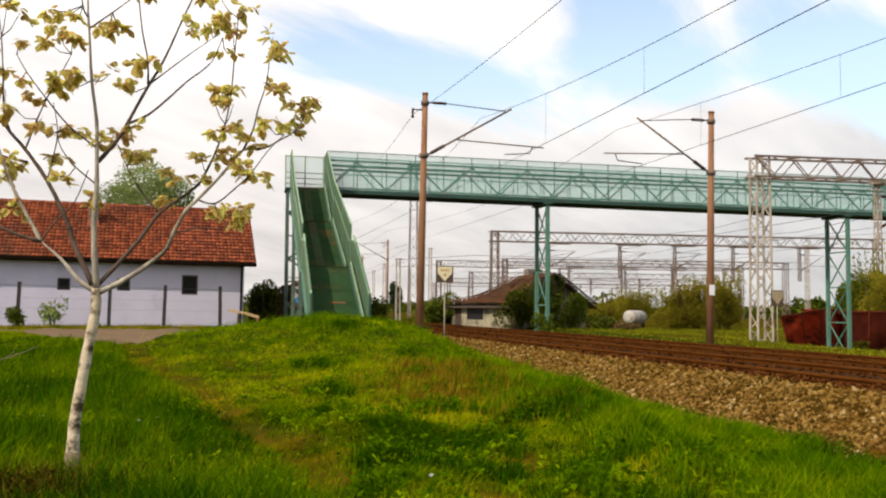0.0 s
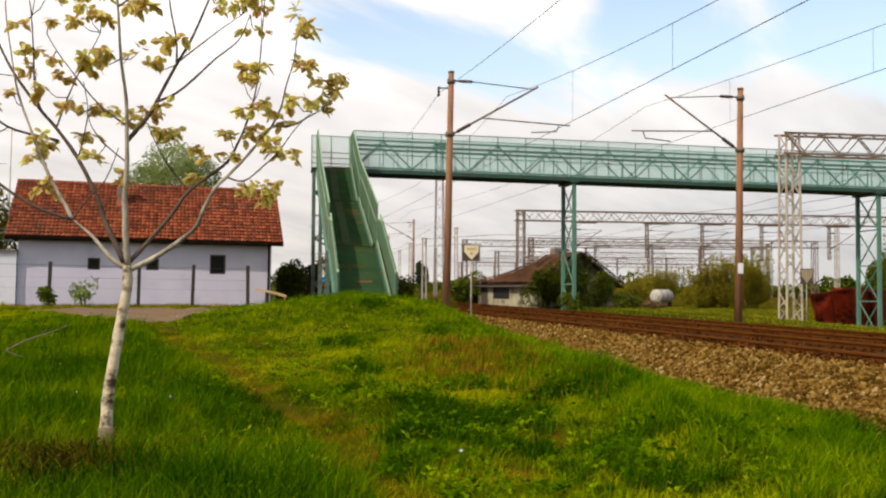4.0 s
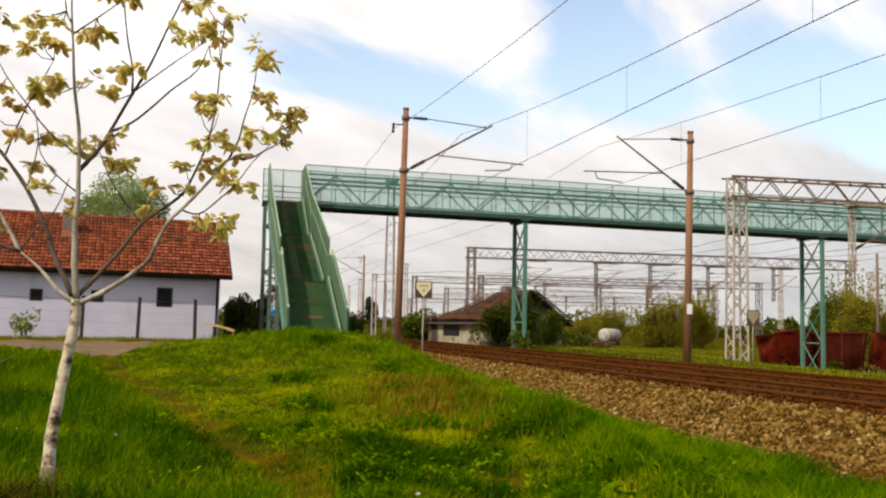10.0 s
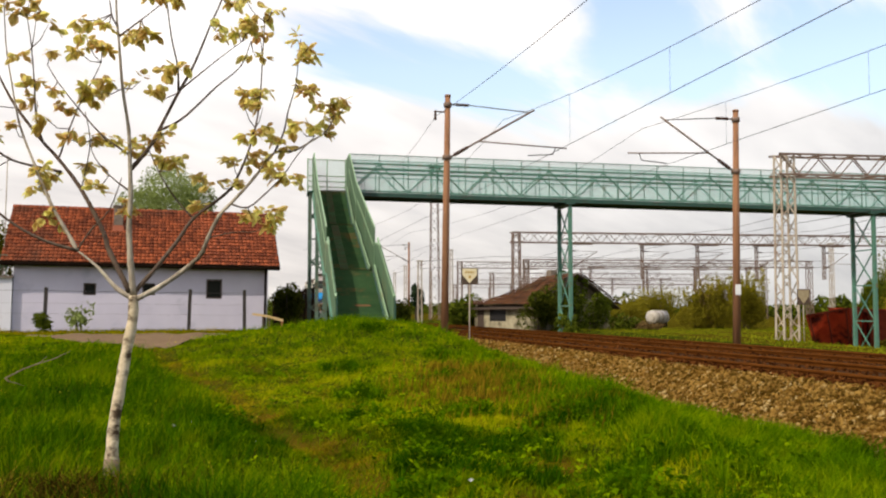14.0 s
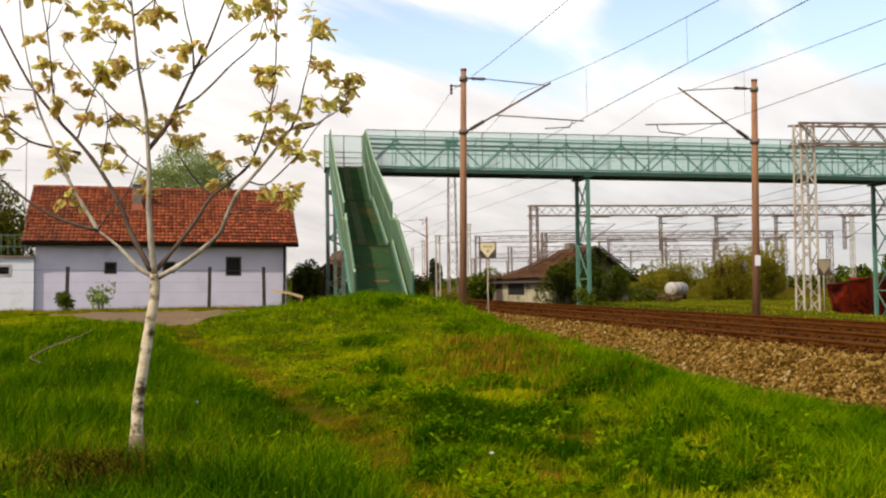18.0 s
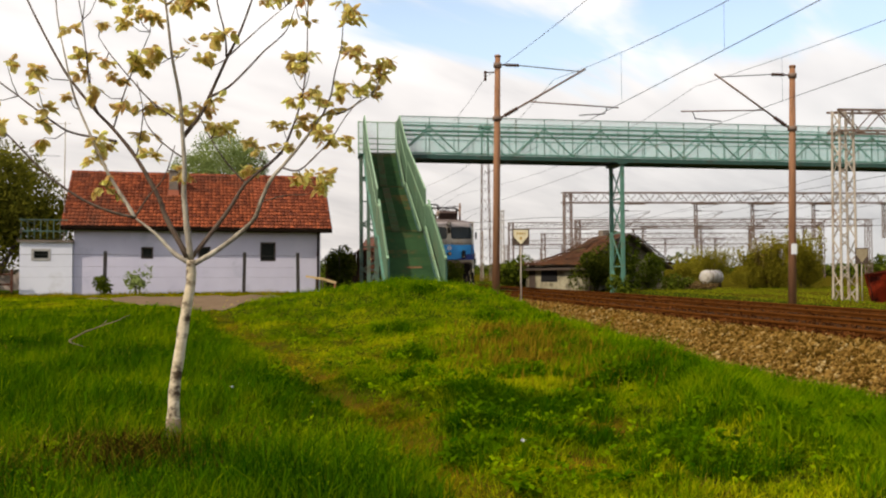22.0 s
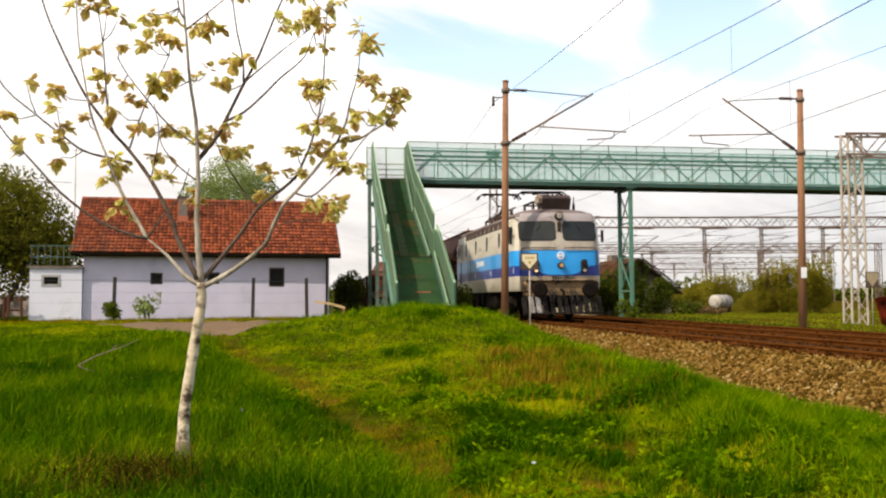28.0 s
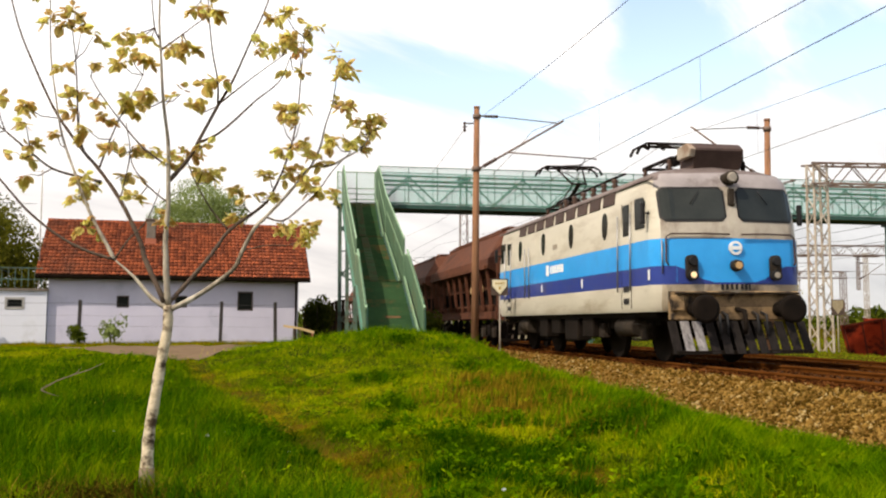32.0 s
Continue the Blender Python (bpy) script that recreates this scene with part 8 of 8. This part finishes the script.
def lean_to():
    """Plank shack with a ragged top, blackened to stand in for shadowy clutter between the house and the bridge stair.
    """
    t = thing("plank_shack", "ragged plank shack blackened for shade, standing in for dark clutter", "shack", pose(0.9, 57, -0.1, 0, 0, 4))
    rng = random.Random(8)
    for i in range(13):
        x = -1.3 + i * 0.2
        h = 1.55 + 0.75 * smooth(-1.3, 0.9, x) + rng.uniform(-0.1, 0.12)
        bm = bmesh.new(); box(bm, (x, rng.uniform(-0.02, 0.02), float(h) / 2), (0.185, 0.04, float(h)))
        part("plank", bm, M["shack"], t)
    bm = bmesh.new(); box(bm, (0, 1.2, 0.8), (2.4, 2.2, 1.6))
    part("body", bm, M["shack"], t)
    bm = bmesh.new(); prism(bm, [(-1.45, 1.62), (1.2, 2.25), (1.2, 2.33), (-1.45, 1.7)], 0.1, 2.5, axis="y")
    part("roof_sheet", bm, M["shack"], t)


lean_to()


# ---- meadow grass ----
def bareness(x, y):
    b = 0.9 * np.exp(-(((x - path_x(y)) / 0.38) ** 2)) * (1 - smooth(26, 30, y))
    b = np.maximum(b, 0.45 * np.exp(-(((x - 1.5 - path_x(y)) / 0.35) ** 2)) * (1 - smooth(20, 26, y)))
    for bx, by, br in BARE:
        b = np.maximum(b, np.exp(-(((x - bx) / br) ** 2 + ((y - by) / (1.5 * br)) ** 2)))
    return b


def on_lane(x, y):
    return (x < -0.9) & (y > lane_near(x)) & (y < lane_far(x))


def meadow_mask(x, y):
    """True where anything grows: not on the lane, the ballast or the house's strip."""
    edge = 5.16 + 0.75 * (1 - smooth(9.2, 12.8, y)) + 0.26 * wob(x, y, 1.3) + 0.26 * wob(x, y + 4, 3.3) + 0.22 * wob(x, y, 8.0)
    return ~on_lane(x, y) & (x < edge) & (y < 44.2 + 0.12 * x)


def lush(x, y):
    """How far the long dark grass holds: left of the path."""
    wave = 0.25 * wob(x, y, 1.7)
    return smooth(0.15, 0.75, path_x(y) - x + wave) * (1 - smooth(24, 30, y))


def tangle(x, y):
    """Last year's dead growth round the tree's foot."""
    return np.exp(-(((x + 1.95) / 0.85) ** 2 + ((y - 8.25) / 0.75) ** 2))


def bank(x, y):
    """The soft long grass along the foot of the ballast."""
    side = smooth(3.05, 4.0, x + 0.45 * wob(x, y, 0.9)) * (1 - smooth(15, 24, y))
    top = 0.85 * np.exp(-(((x - 2.3) / 2.4) ** 2 + ((y - 29.5) / 4.0) ** 2)) * np.clip(0.7 + 0.6 * wob(x, y, 1.4), 0.15, 1)
    return np.maximum(side, top)


def scatter(rng, n, y0, y1, x0=-14.0, x1=5.7):
    y = y0 + (y1 - y0) * rng.uniform(0, 1, n) ** 1.2
    lo = np.maximum(x0, -0.56 * np.abs(y) - 2.2)
    x = lo + (x1 - lo) * rng.uniform(0, 1, n)
    k = meadow_mask(x, y)
    return x[k], y[k]


def blades(x, y, h, width, rng, lean=None, bend=(0.15, 0.8), plain=False):
    """Grass blades at given places: bent strips that taper to a point (plain: single long triangles)."""
    n = len(x)
    z = ground_z(x, y) - 0.012
    a = rng.uniform(0, 2 * np.pi, n)
    b = rng.uniform(*bend, n) * h
    off = np.stack([np.cos(a) * b + 0.12 * h, np.sin(a) * b, np.zeros(n)], -1)
    if lean is not None:
        off[:, :2] += lean * h[:, None]
    f = rng.uniform(0, np.pi, n)
    across = np.stack([np.cos(f), np.sin(f), np.zeros(n)], -1) * (width * rng.uniform(0.6, 1.3, n) * (1 + y / 24))[:, None] / 2
    p = np.stack([x, y, z], -1)
    up_ = np.stack([0 * h, 0 * h, h], -1)
    tip = p + off + up_
    i = np.arange(n)[:, None]
    if plain:
        return np.stack([p - across, p + across, tip], 1).reshape(-1, 3), i * 3 + np.array([0, 1, 2])
    mid = p + off * 0.3 + up_ * 0.62
    verts = np.stack([p - across, p + across, mid + across * 0.75, mid - across * 0.75, tip], 1).reshape(-1, 3)
    i = i * 5
    return verts, np.concatenate([i + [0, 1, 2], i + [0, 2, 3], i + [3, 2, 4]], 1).reshape(-1, 3)


def tufts(rng, cx, cy, height, radius, count):
    """Blades fanning out of clump centres: places, heights and outward lean."""
    k = np.repeat(np.arange(len(cx)), count)
    a = rng.uniform(0, 2 * np.pi, len(k))
    d = rng.uniform(0, 1, len(k)) ** 0.7
    x, y = cx[k] + np.cos(a) * d * radius[k], cy[k] + np.sin(a) * d * radius[k]
    h = height[k] * rng.uniform(0.45, 1.1, len(k)) * (1 - 0.35 * d)
    return x, y, h, np.stack([np.cos(a), np.sin(a)], -1) * (0.45 * d)[:, None]


def put_grass(name, sets, material, label):
    vs, fs, o = [], [], 0
    for v, f in sets:
        vs.append(v); fs.append(f + o); o += len(v)
    ob = raw(name, np.concatenate(vs), np.concatenate(fs), material)
    tagged(ob, label, "grass", kind="stuff")


def meadow():
    rng = np.random.default_rng(31)
    # short sward everywhere, thin on worn ground
    sets = []
    for n, y0, y1, w, plain in ((14000, -4, 6, 0.010, True), (130000, 6, 14, 0.0075, False), (120000, 14, 25, 0.009, True), (60000, 25, 44, 0.011, True)):
        x, y = scatter(rng, n, y0, y1)
        b = bareness(x, y)
        k = rng.uniform(0, 1, len(x)) > np.maximum(0.75 * b, np.maximum(0.8 * lush(x, y), 0.7 * bank(x, y)))
        x, y, b = x[k], y[k], b[k]
        h = rng.uniform(0.04, 0.12, len(x)) * (1 + 0.5 * wob(x, y, 1.1)) * (1 - 0.5 * b)
        sets.append(blades(x, y, h, w, rng, bend=(0.3, 1.3), plain=plain))
    # clumps standing out of it
    for n, y0, y1, c, w, plain in ((2600, 6.3, 14, 30, 0.0075, False), (3000, 14, 25, 22, 0.009, True), (2200, 25, 42, 16, 0.011, True)):
        x, y = scatter(rng, n, y0, y1)
        grow = 0.55 + 0.45 * wob(x, y, 0.75) + 0.35 * wob(x + 2, y, 2.0)
        k = (rng.uniform(0, 1, len(x)) < np.clip(grow, 0.05, 1)) & (rng.uniform(0, 1, len(x)) > 1.2 * bareness(x, y)) & (rng.uniform(0, 1, len(x)) > lush(x, y))
        x, y, grow = x[k], y[k], grow[k]
        hh = (0.09 + 0.13 * np.clip(grow, 0, 1.2) * rng.uniform(0.4, 1, len(x)))
        bx, by, bh, ln = tufts(rng, x, y, hh, rng.uniform(0.05, 0.17, len(x)), c)
        sets.append(blades(bx, by, bh, w, rng, ln, (0.1, 0.6), plain))
    put_grass("grass", sets, M["grass"], "short tufted yellow-green spring meadow grass")
    # long grass left of the path, dark and dense
    sets = []
    for n, y0, y1, w, plain in ((75000, 6, 14, 0.0075, False), (60000, 14, 24, 0.009, True), (26000, 24, 31, 0.011, True)):
        x, y = scatter(rng, n, y0, y1)
        k = rng.uniform(0, 1, len(x)) < lush(x, y) * (1 - 0.6 * tangle(x, y))
        x, y = x[k], y[k]
        h = (0.10 + 0.26 * rng.uniform(0, 1, len(x)) ** 1.3) * (0.95 + 0.45 * wob(x, y, 0.8) + 0.2 * wob(x, y, 2.4))
        sets.append(blades(x, y, np.maximum(h, 0.05), w, rng, bend=(0.2, 0.9), plain=plain))
    # a tussock ridge on the meadow's right, its shaded slope painted as darker grass, and single dark clumps
    ridge = rng.uniform(7.2, 12.6, 160)
    cx = np.concatenate([3.55 + 0.14 * (ridge - 7.5) + rng.normal(0.12, 0.10, 160), [c[0] for c in CLUMPS for _ in range(14)] + rng.normal(0, 0.22, 14 * len(CLUMPS))])
    cy = np.concatenate([ridge, [c[1] for c in CLUMPS for _ in range(14)] + rng.normal(0, 0.24, 14 * len(CLUMPS))])
    put_grass("long_grass", sets, M["grass_tall"], "long dark green meadow grass in dense tufts")
    bx, by, bh, ln = tufts(rng, cx, cy, rng.uniform(0.18, 0.34, len(cx)), rng.uniform(0.06, 0.17, len(cx)), 55)
    put_grass("tussocks", [blades(bx, by, bh, 0.008, rng, ln, (0.1, 0.6))], M["tussock"], "green grass tussocks standing out of the meadow, darkened for the ridge's shade")
    # soft bank grass beside the ballast
    sets = []
    for n, y0, y1, w, plain in ((90000, 6, 14, 0.0075, False), (30000, 14, 24, 0.009, True), (45000, 24, 36, 0.010, True)):
        x, y = scatter(rng, n, y0, y1, 1.8 if y1 < 25 else -2.5)
        k = rng.uniform(0, 1, len(x)) < bank(x, y)
        x, y = x[k], y[k]
        h = (0.09 + 0.21 * rng.uniform(0, 1, len(x)) ** 1.2) * (0.95 + 0.4 * wob(x, y, 1.2) + 0.25 * wob(x, y, 3.0))
        h = h * (1 - 0.15 * smooth(4.6, 5.4, x))
        sets.append(blades(x, y, np.maximum(h, 0.05), w, rng, bend=(0.2, 0.9), plain=plain))
    fy = 8.6 + 19 * rng.uniform(0, 1, 420) ** 1.3
    fx = 5.16 + 0.75 * (1 - smooth(9.2, 12.8, fy)) + 0.30 * wob(fy, fy, 2.0) + rng.uniform(-0.25, 0.38, 420)
    bx, by, bh, ln = tufts(rng, fx, fy, rng.uniform(0.10, 0.24, 420), rng.uniform(0.04, 0.12, 420), 34)
    sets.append(blades(bx, by, bh, 0.008, rng, ln, (0.1, 0.7), True))
    put_grass("bank_grass", sets, M["grass_bank"], "soft bright green grass along the foot of the ballast")
    # short worn blades on the trodden path
    sets = []
    for n, y0, y1, w, plain in ((220000, 6, 14, 0.008, True), (150000, 14, 27, 0.010, True)):
        x, y = scatter(rng, n, y0, y1, -6.0, 4.0)
        b = bareness(x, y)
        k = rng.uniform(0, 1, len(x)) < 0.55 * b * np.clip(0.75 + 0.7 * wob(x, y, 2.2), 0.1, 1) + 0.012
        x, y = x[k], y[k]
        sets.append(blades(x, y, rng.uniform(0.025, 0.085, len(x)), w, rng, bend=(0.4, 1.6), plain=plain))
    # verge under the house wall
    x = rng.uniform(-14.5, -0.9, 16000)
    y = lane_far(x) + rng.uniform(0, 1, 16000) * (46.6 + 0.12 * x - lane_far(x))
    h = (0.06 + 0.20 * rng.uniform(0, 1, 16000) ** 2) * (0.8 + 0.5 * wob(x, y, 1.1))
    sets.append(blades(x, y, np.maximum(h, 0.04), 0.014, rng, bend=(0.2, 0.9), plain=True))
    put_grass("trodden_grass", sets, M["grass_path"], "short yellowed grass on the trodden path")


# centres of the dark leafy clumps in the meadow
CLUMPS = [(1.44, 11.75), (1.55, 11.15), (1.5, 10.3), (1.95, 10.5), (2.4, 10.2), (1.9, 8.5), (2.55, 7.5), (2.75, 7.1), (1.0, 8.0), (1.25, 9.2), (3.15, 8.6), (2.4, 13.2), (1.2, 15.6), (2.9, 18.0), (1.2, 20.5), (3.4, 22.0), (2.3, 26.0), (-0.45, 11.0), (-0.75, 12.6), (1.0, 13.4), (4.4, 8.1), (3.7, 7.5), (4.9, 10.6), (4.5, 13.6), (3.3, 11.9)]

meadow()


def yard_grass():
    rng = np.random.default_rng(77)
    n = 60000
    y = rng.uniform(18, 105, n)
    x = rng.uniform(16.2, 62, n)
    z = ground_z(x, y)
    h = rng.uniform(0.06, 0.22, n) * (0.7 + 0.6 * wob(x, y, 0.4))
    h = np.maximum(h, 0.04)
    a = rng.uniform(0, 6.3, n)
    p = np.stack([x, y, z - 0.01], -1)
    ac = np.stack([np.cos(a), np.sin(a), 0 * a], -1) * rng.uniform(0.015, 0.04, (n, 1))
    tip = p + np.stack([0.3 * h * np.cos(a * 3), 0.3 * h * np.sin(a * 3), h], -1)
    v = np.stack([p - ac, p + ac, tip], 1).reshape(-1, 3)
    ob = raw("yard_grass", v, np.arange(3 * n).reshape(-1, 3), M["grass_yard"])
    tagged(ob, "rough grass between the yard tracks", "grass", kind="stuff")


yard_grass()


def dry_stalks():
    rng = np.random.default_rng(9)
    x, y = scatter(rng, 60000, 6, 22, -6.0, 5.0)
    k = rng.uniform(0, 1, len(x)) < 0.75 * tangle(x, y) + 0.22 * np.exp(-(((x + 2.6) / 1.0) ** 2 + ((y - 9.0) / 1.3) ** 2)) + 0.010
    x, y = x[k], y[k]
    put_grass("dry_stalks", [blades(x, y, rng.uniform(0.05, 0.24, len(x)), 0.0055, rng, bend=(0.3, 1.6))], M["grass_dry"], "crooked straw-coloured dry stalks round the tree foot")
    # dead brown growth, matted and dark
    x, y = scatter(rng, 120000, 6, 12, -4.5, 0.5)
    k = rng.uniform(0, 1, len(x)) < 0.26 * tangle(x, y) * np.clip(0.35 + 1.1 * wob(x, y, 2.6), 0, 1) + 0.75 * np.exp(-(((x + 1.72) / 0.22) ** 2 + ((y - 8.0) / 0.3) ** 2))
    x, y = x[k], y[k]
    put_grass("dead_weeds", [blades(x, y, rng.uniform(0.06, 0.26, len(x)), 0.010, rng, bend=(0.3, 1.4))], M["dead_weed"], "matted dead brown weeds round the tree foot")
    # sorrel going to seed on the drier rise
    x, y = scatter(rng, 90000, 10, 24, 1.5, 5.2)
    d = 0.5 * np.exp(-(((x - 3.5) / 0.7) ** 2 + ((y - 17.5) / 2.2) ** 2)) + 0.5 * np.exp(-(((x - 3.7) / 0.55) ** 2 + ((y - 13.0) / 1.0) ** 2)) + 0.10 * np.exp(-(((x - 2.0) / 0.8) ** 2 + ((y - 15.5) / 2.0) ** 2))
    k = rng.uniform(0, 1, len(x)) < d * np.clip(0.6 + 0.8 * wob(x, y, 2.5), 0, 1)
    x, y = x[k], y[k]
    put_grass("sorrel", [blades(x, y, rng.uniform(0.10, 0.27, len(x)), 0.012, rng, bend=(0.05, 0.35))], M["sorrel"], "ripening yellow-brown sorrel stalks in patches")


dry_stalks()


def weeds():
    """Broad-leaved plants in clumps, with yellow flower heads and a few white seed heads."""
    rng = np.random.default_rng(5)
    for name, amount, mt, field, label in (("weeds", 900, M["weed"], 0.8, "clumps of broad-leaved dark green weeds"), ("light_weeds", 1100, M["weed_light"], 1.1, "clumps of small light green leafy weeds")):
        spots = []
        while len(spots) < amount:
            y = 6.5 + 26 * rng.uniform() ** 1.4
            x = rng.uniform(max(-0.5 * y, -8), 5.2)
            here = np.array([x]), np.array([y])
            if not on_lane(*here)[0] and bareness(*here)[0] < 0.5 and rng.uniform() > 0.7 * lush(*here)[0] and rng.uniform() < 0.15 + 0.85 * (wob(here[0] + amount, here[1], field)[0] > 0.15):
                spots.append((x, y))
        vs, fs, h = [], [], 0
        for x, y in spots:
            z = float(ground_z(x, y))
            r = rng.uniform(0.03, 0.085)
            for k in range(rng.integers(8, 16)):
                a = rng.uniform(0, 6.3)
                o = np.array([math.cos(a), math.sin(a), rng.uniform(0.1, 1.0)]); o /= np.linalg.norm(o)
                w = np.array([-math.sin(a), math.cos(a), rng.uniform(-0.3, 0.3)]) * r * 0.34
                b = np.array([x, y, z + rng.uniform(0, 0.13)]) + rng.normal(0, 0.04, 3) * (1, 1, 0)
                vs += [b, b + o * r * 0.5 + w, b + o * r - np.array([0, 0, r * 0.15]), b + o * r * 0.5 - w]
                fs.append((h, h + 1, h + 2, h + 3)); h += 4
        ob = raw(name, vs, fs, mt)
        tagged(ob, label, "weeds", kind="stuff")
    for name, n, mt, s0, label, band in (("yellow_flowers", 170, M["flower"], 0.008, "small yellow wildflowers in the meadow", (9, 32)), ("seed_heads", 8, M["white"], 0.014, "white seed heads in the grass", (6.5, 16))):
        vs, fs, h = [], [], 0
        for _ in range(n):
            y = rng.uniform(*band)
            x = rng.uniform(max(-0.5 * y, -7), 5.0)
            if name == "yellow_flowers" and wob(np.array([x]), np.array([y]), 0.7)[0] < -0.1:
                continue
            c = np.array([x, y, float(ground_z(x, y)) + rng.uniform(0.10, 0.24)])
            s = s0 * rng.uniform(0.7, 1.5) * (1 + y / 30)
            o = np.array([(1, 0, 0), (-1, 0, 0), (0, 1, 0), (0, -1, 0), (0, 0, 0.7), (0, 0, -0.7)]) * s + c
            vs += list(o)
            fs += [(h + a, h + b, h + e) for a in (0, 1) for b in (2, 3) for e in (4, 5)]
            h += 6
        ob = raw(name, vs, fs, mt)
        tagged(ob, label, "flowers", kind="stuff")


weeds()


def nettles():
    """Leafy dark weeds growing through the clumps, and brown seed heads on the drier rise."""
    rng = np.random.default_rng(41)
    vs, fs, h = [], [], 0
    for cx, cy in CLUMPS:
        r = rng.uniform(0.16, 0.36)
        for k in range(int(700 * r)):
            a, d = rng.uniform(0, 6.3), r * rng.uniform() ** 0.6
            x, y = cx + d * math.cos(a) * 1.2, cy + d * math.sin(a)
            top = (0.31 - 0.22 * (d / r) ** 2) * rng.uniform(0.15, 1.0)
            b = np.array([x, y, float(ground_z(x, y)) + top])
            a = rng.uniform(0, 6.3)
            o = np.array([math.cos(a), math.sin(a), rng.uniform(0.2, 1.6)]); o /= np.linalg.norm(o)
            q = rng.uniform(0.035, 0.085)
            w = np.array([-math.sin(a), math.cos(a), rng.uniform(-0.4, 0.4)]) * q * 0.38
            vs += [b, b + o * q * 0.5 + w, b + o * q - np.array([0, 0, q * 0.2]), b + o * q * 0.5 - w]
            fs.append((h, h + 1, h + 2, h + 3)); h += 4
    ob = raw("nettles", vs, fs, M["weed"])
    tagged(ob, "dense patches of dark leafy nettles in the meadow", "weeds", kind="stuff")


nettles()


def fallen_branch():
    bm = bmesh.new()
    tube(bm, [(-4.75, 18, -0.30), (-4.6, 18, -0.22), (-4.45, 18, -0.14), (-4.2, 18.02, -0.05), (-3.95, 18, 0.03), (-3.70, 18, 0.15)], [0.013, 0.013, 0.012, 0.011, 0.008, 0.004], 6)
    tube(bm, [(-4.75, 18, -0.30), (-4.7, 18, -0.34), (-4.42, 17.9, -0.42)], [0.012, 0.010, 0.006], 5)
    tube(bm, [(-4.2, 18.02, -0.05), (-4.1, 18.1, 0.07)], [0.007, 0.003], 5)
    solid("fallen_branch", bm, M["root"], "pale dry fallen branch lying in the long grass", "branch")


fallen_branch()


# ---- loose ballast ----
def bed_z(u):
    return np.interp(u, [p[0] for p in BED], [p[1] for p in BED])


def stones():
    rng = np.random.default_rng(17)
    g = (1 + 5 ** 0.5) / 2
    ico = np.array([(-1, g, 0), (1, g, 0), (-1, -g, 0), (1, -g, 0), (0, -1, g), (0, 1, g), (0, -1, -g), (0, 1, -g), (g, 0, -1), (g, 0, 1), (-g, 0, -1), (-g, 0, 1)]) / 1.9
    tri = np.array([(0, 11, 5), (0, 5, 1), (0, 1, 7), (0, 7, 10), (0, 10, 11), (1, 5, 9), (5, 11, 4), (11, 10, 2), (10, 7, 6), (7, 1, 8), (3, 9, 4), (3, 4, 2), (3, 2, 6), (3, 6, 8), (3, 8, 9), (4, 9, 5), (2, 4, 11), (6, 2, 10), (8, 6, 7), (9, 8, 1)])
    # the 300 single stones lie on the near shoulder
    single = []
    for k in range(5):
        shape = ico * rng.uniform(0.7, 1.25, (12, 1)) * rng.uniform(0.75, 1.2, (1, 3))
        me = bpy.data.meshes.new("stone")
        me.from_pydata([tuple(v) for v in shape], [], [tuple(int(i) for i in f) for f in tri])
        me.materials.append(M["stone1"])
        single.append(me)
    for i in range(300):
        y = 8.5 + 6.5 * rng.uniform()
        u = -2.45 + 1.0 * rng.uniform()
        s = rng.uniform(0.022, 0.046)
        ob = new("stone", single[i % 5])
        ob.parent = bed
        ob.matrix_basis = pose(float(track_x(y)) + u, y, float(bed_z(u)) + s * 0.5, *rng.uniform(0, 360, 3)) @ Matrix.Diagonal((s, s, s, 1))
    n = 80000
    oct_v = np.array([(1, 0, 0), (-1, 0, 0), (0, 1, 0), (0, -1, 0), (0, 0, 1), (0, 0, -1)], float)
    oct_t = np.array([(0, 2, 4), (2, 1, 4), (1, 3, 4), (3, 0, 4), (2, 0, 5), (1, 2, 5), (3, 1, 5), (0, 3, 5)])
    y = 6.5 + 46 * rng.uniform(0, 1, n) ** 1.35
    u = np.where(rng.uniform(0, 1, n) < 0.80, -2.8 + 1.97 * rng.uniform(0, 1, n), -0.83 + 6.8 * rng.uniform(0, 1, n))
    s = np.clip(rng.lognormal(-4.05, 0.38, n), 0.008, 0.042) * (1 + 0.010 * y)
    q = rng.normal(0, 1, (n, 4)); q /= np.linalg.norm(q, axis=1)[:, None]
    w, a, b, c = q.T
    R_ = np.stack([np.stack([1 - 2 * (b * b + c * c), 2 * (a * b - c * w), 2 * (a * c + b * w)], -1), np.stack([2 * (a * b + c * w), 1 - 2 * (a * a + c * c), 2 * (b * c - a * w)], -1), np.stack([2 * (a * c - b * w), 2 * (b * c + a * w), 1 - 2 * (a * a + b * b)], -1)], 1)
    shp = (oct_v[None] + rng.normal(0, 0.22, (n, 6, 3))) * rng.uniform(0.6, 1.3, (n, 1, 3)) * s[:, None, None]
    v = np.einsum("nij,nkj->nki", R_, shp) + np.stack([track_x(y) + u, y, bed_z(u) + s * 0.3], -1)[:, None]
    # dark stones run past the near rail to paint the shadowed band under it
    edge_u = -1.36 + rng.normal(0, 0.10, n)
    for sel, mt, label in ((u < edge_u, M["stone"], "loose angular ballast stones, grey to rusty brown"), (u >= edge_u, M["stone_rust"], "dark rusty ballast stones between the rails, also painting the shaded band below the near rail")):
        w_ = v[sel]
        f = oct_t[None] + (np.arange(len(w_)) * 6)[:, None, None]
        ob = raw("loose_ballast", w_.reshape(-1, 3), f.reshape(-1, 3), mt)
        tagged(ob, label, "ballast", kind="stuff")


stones()


motions()
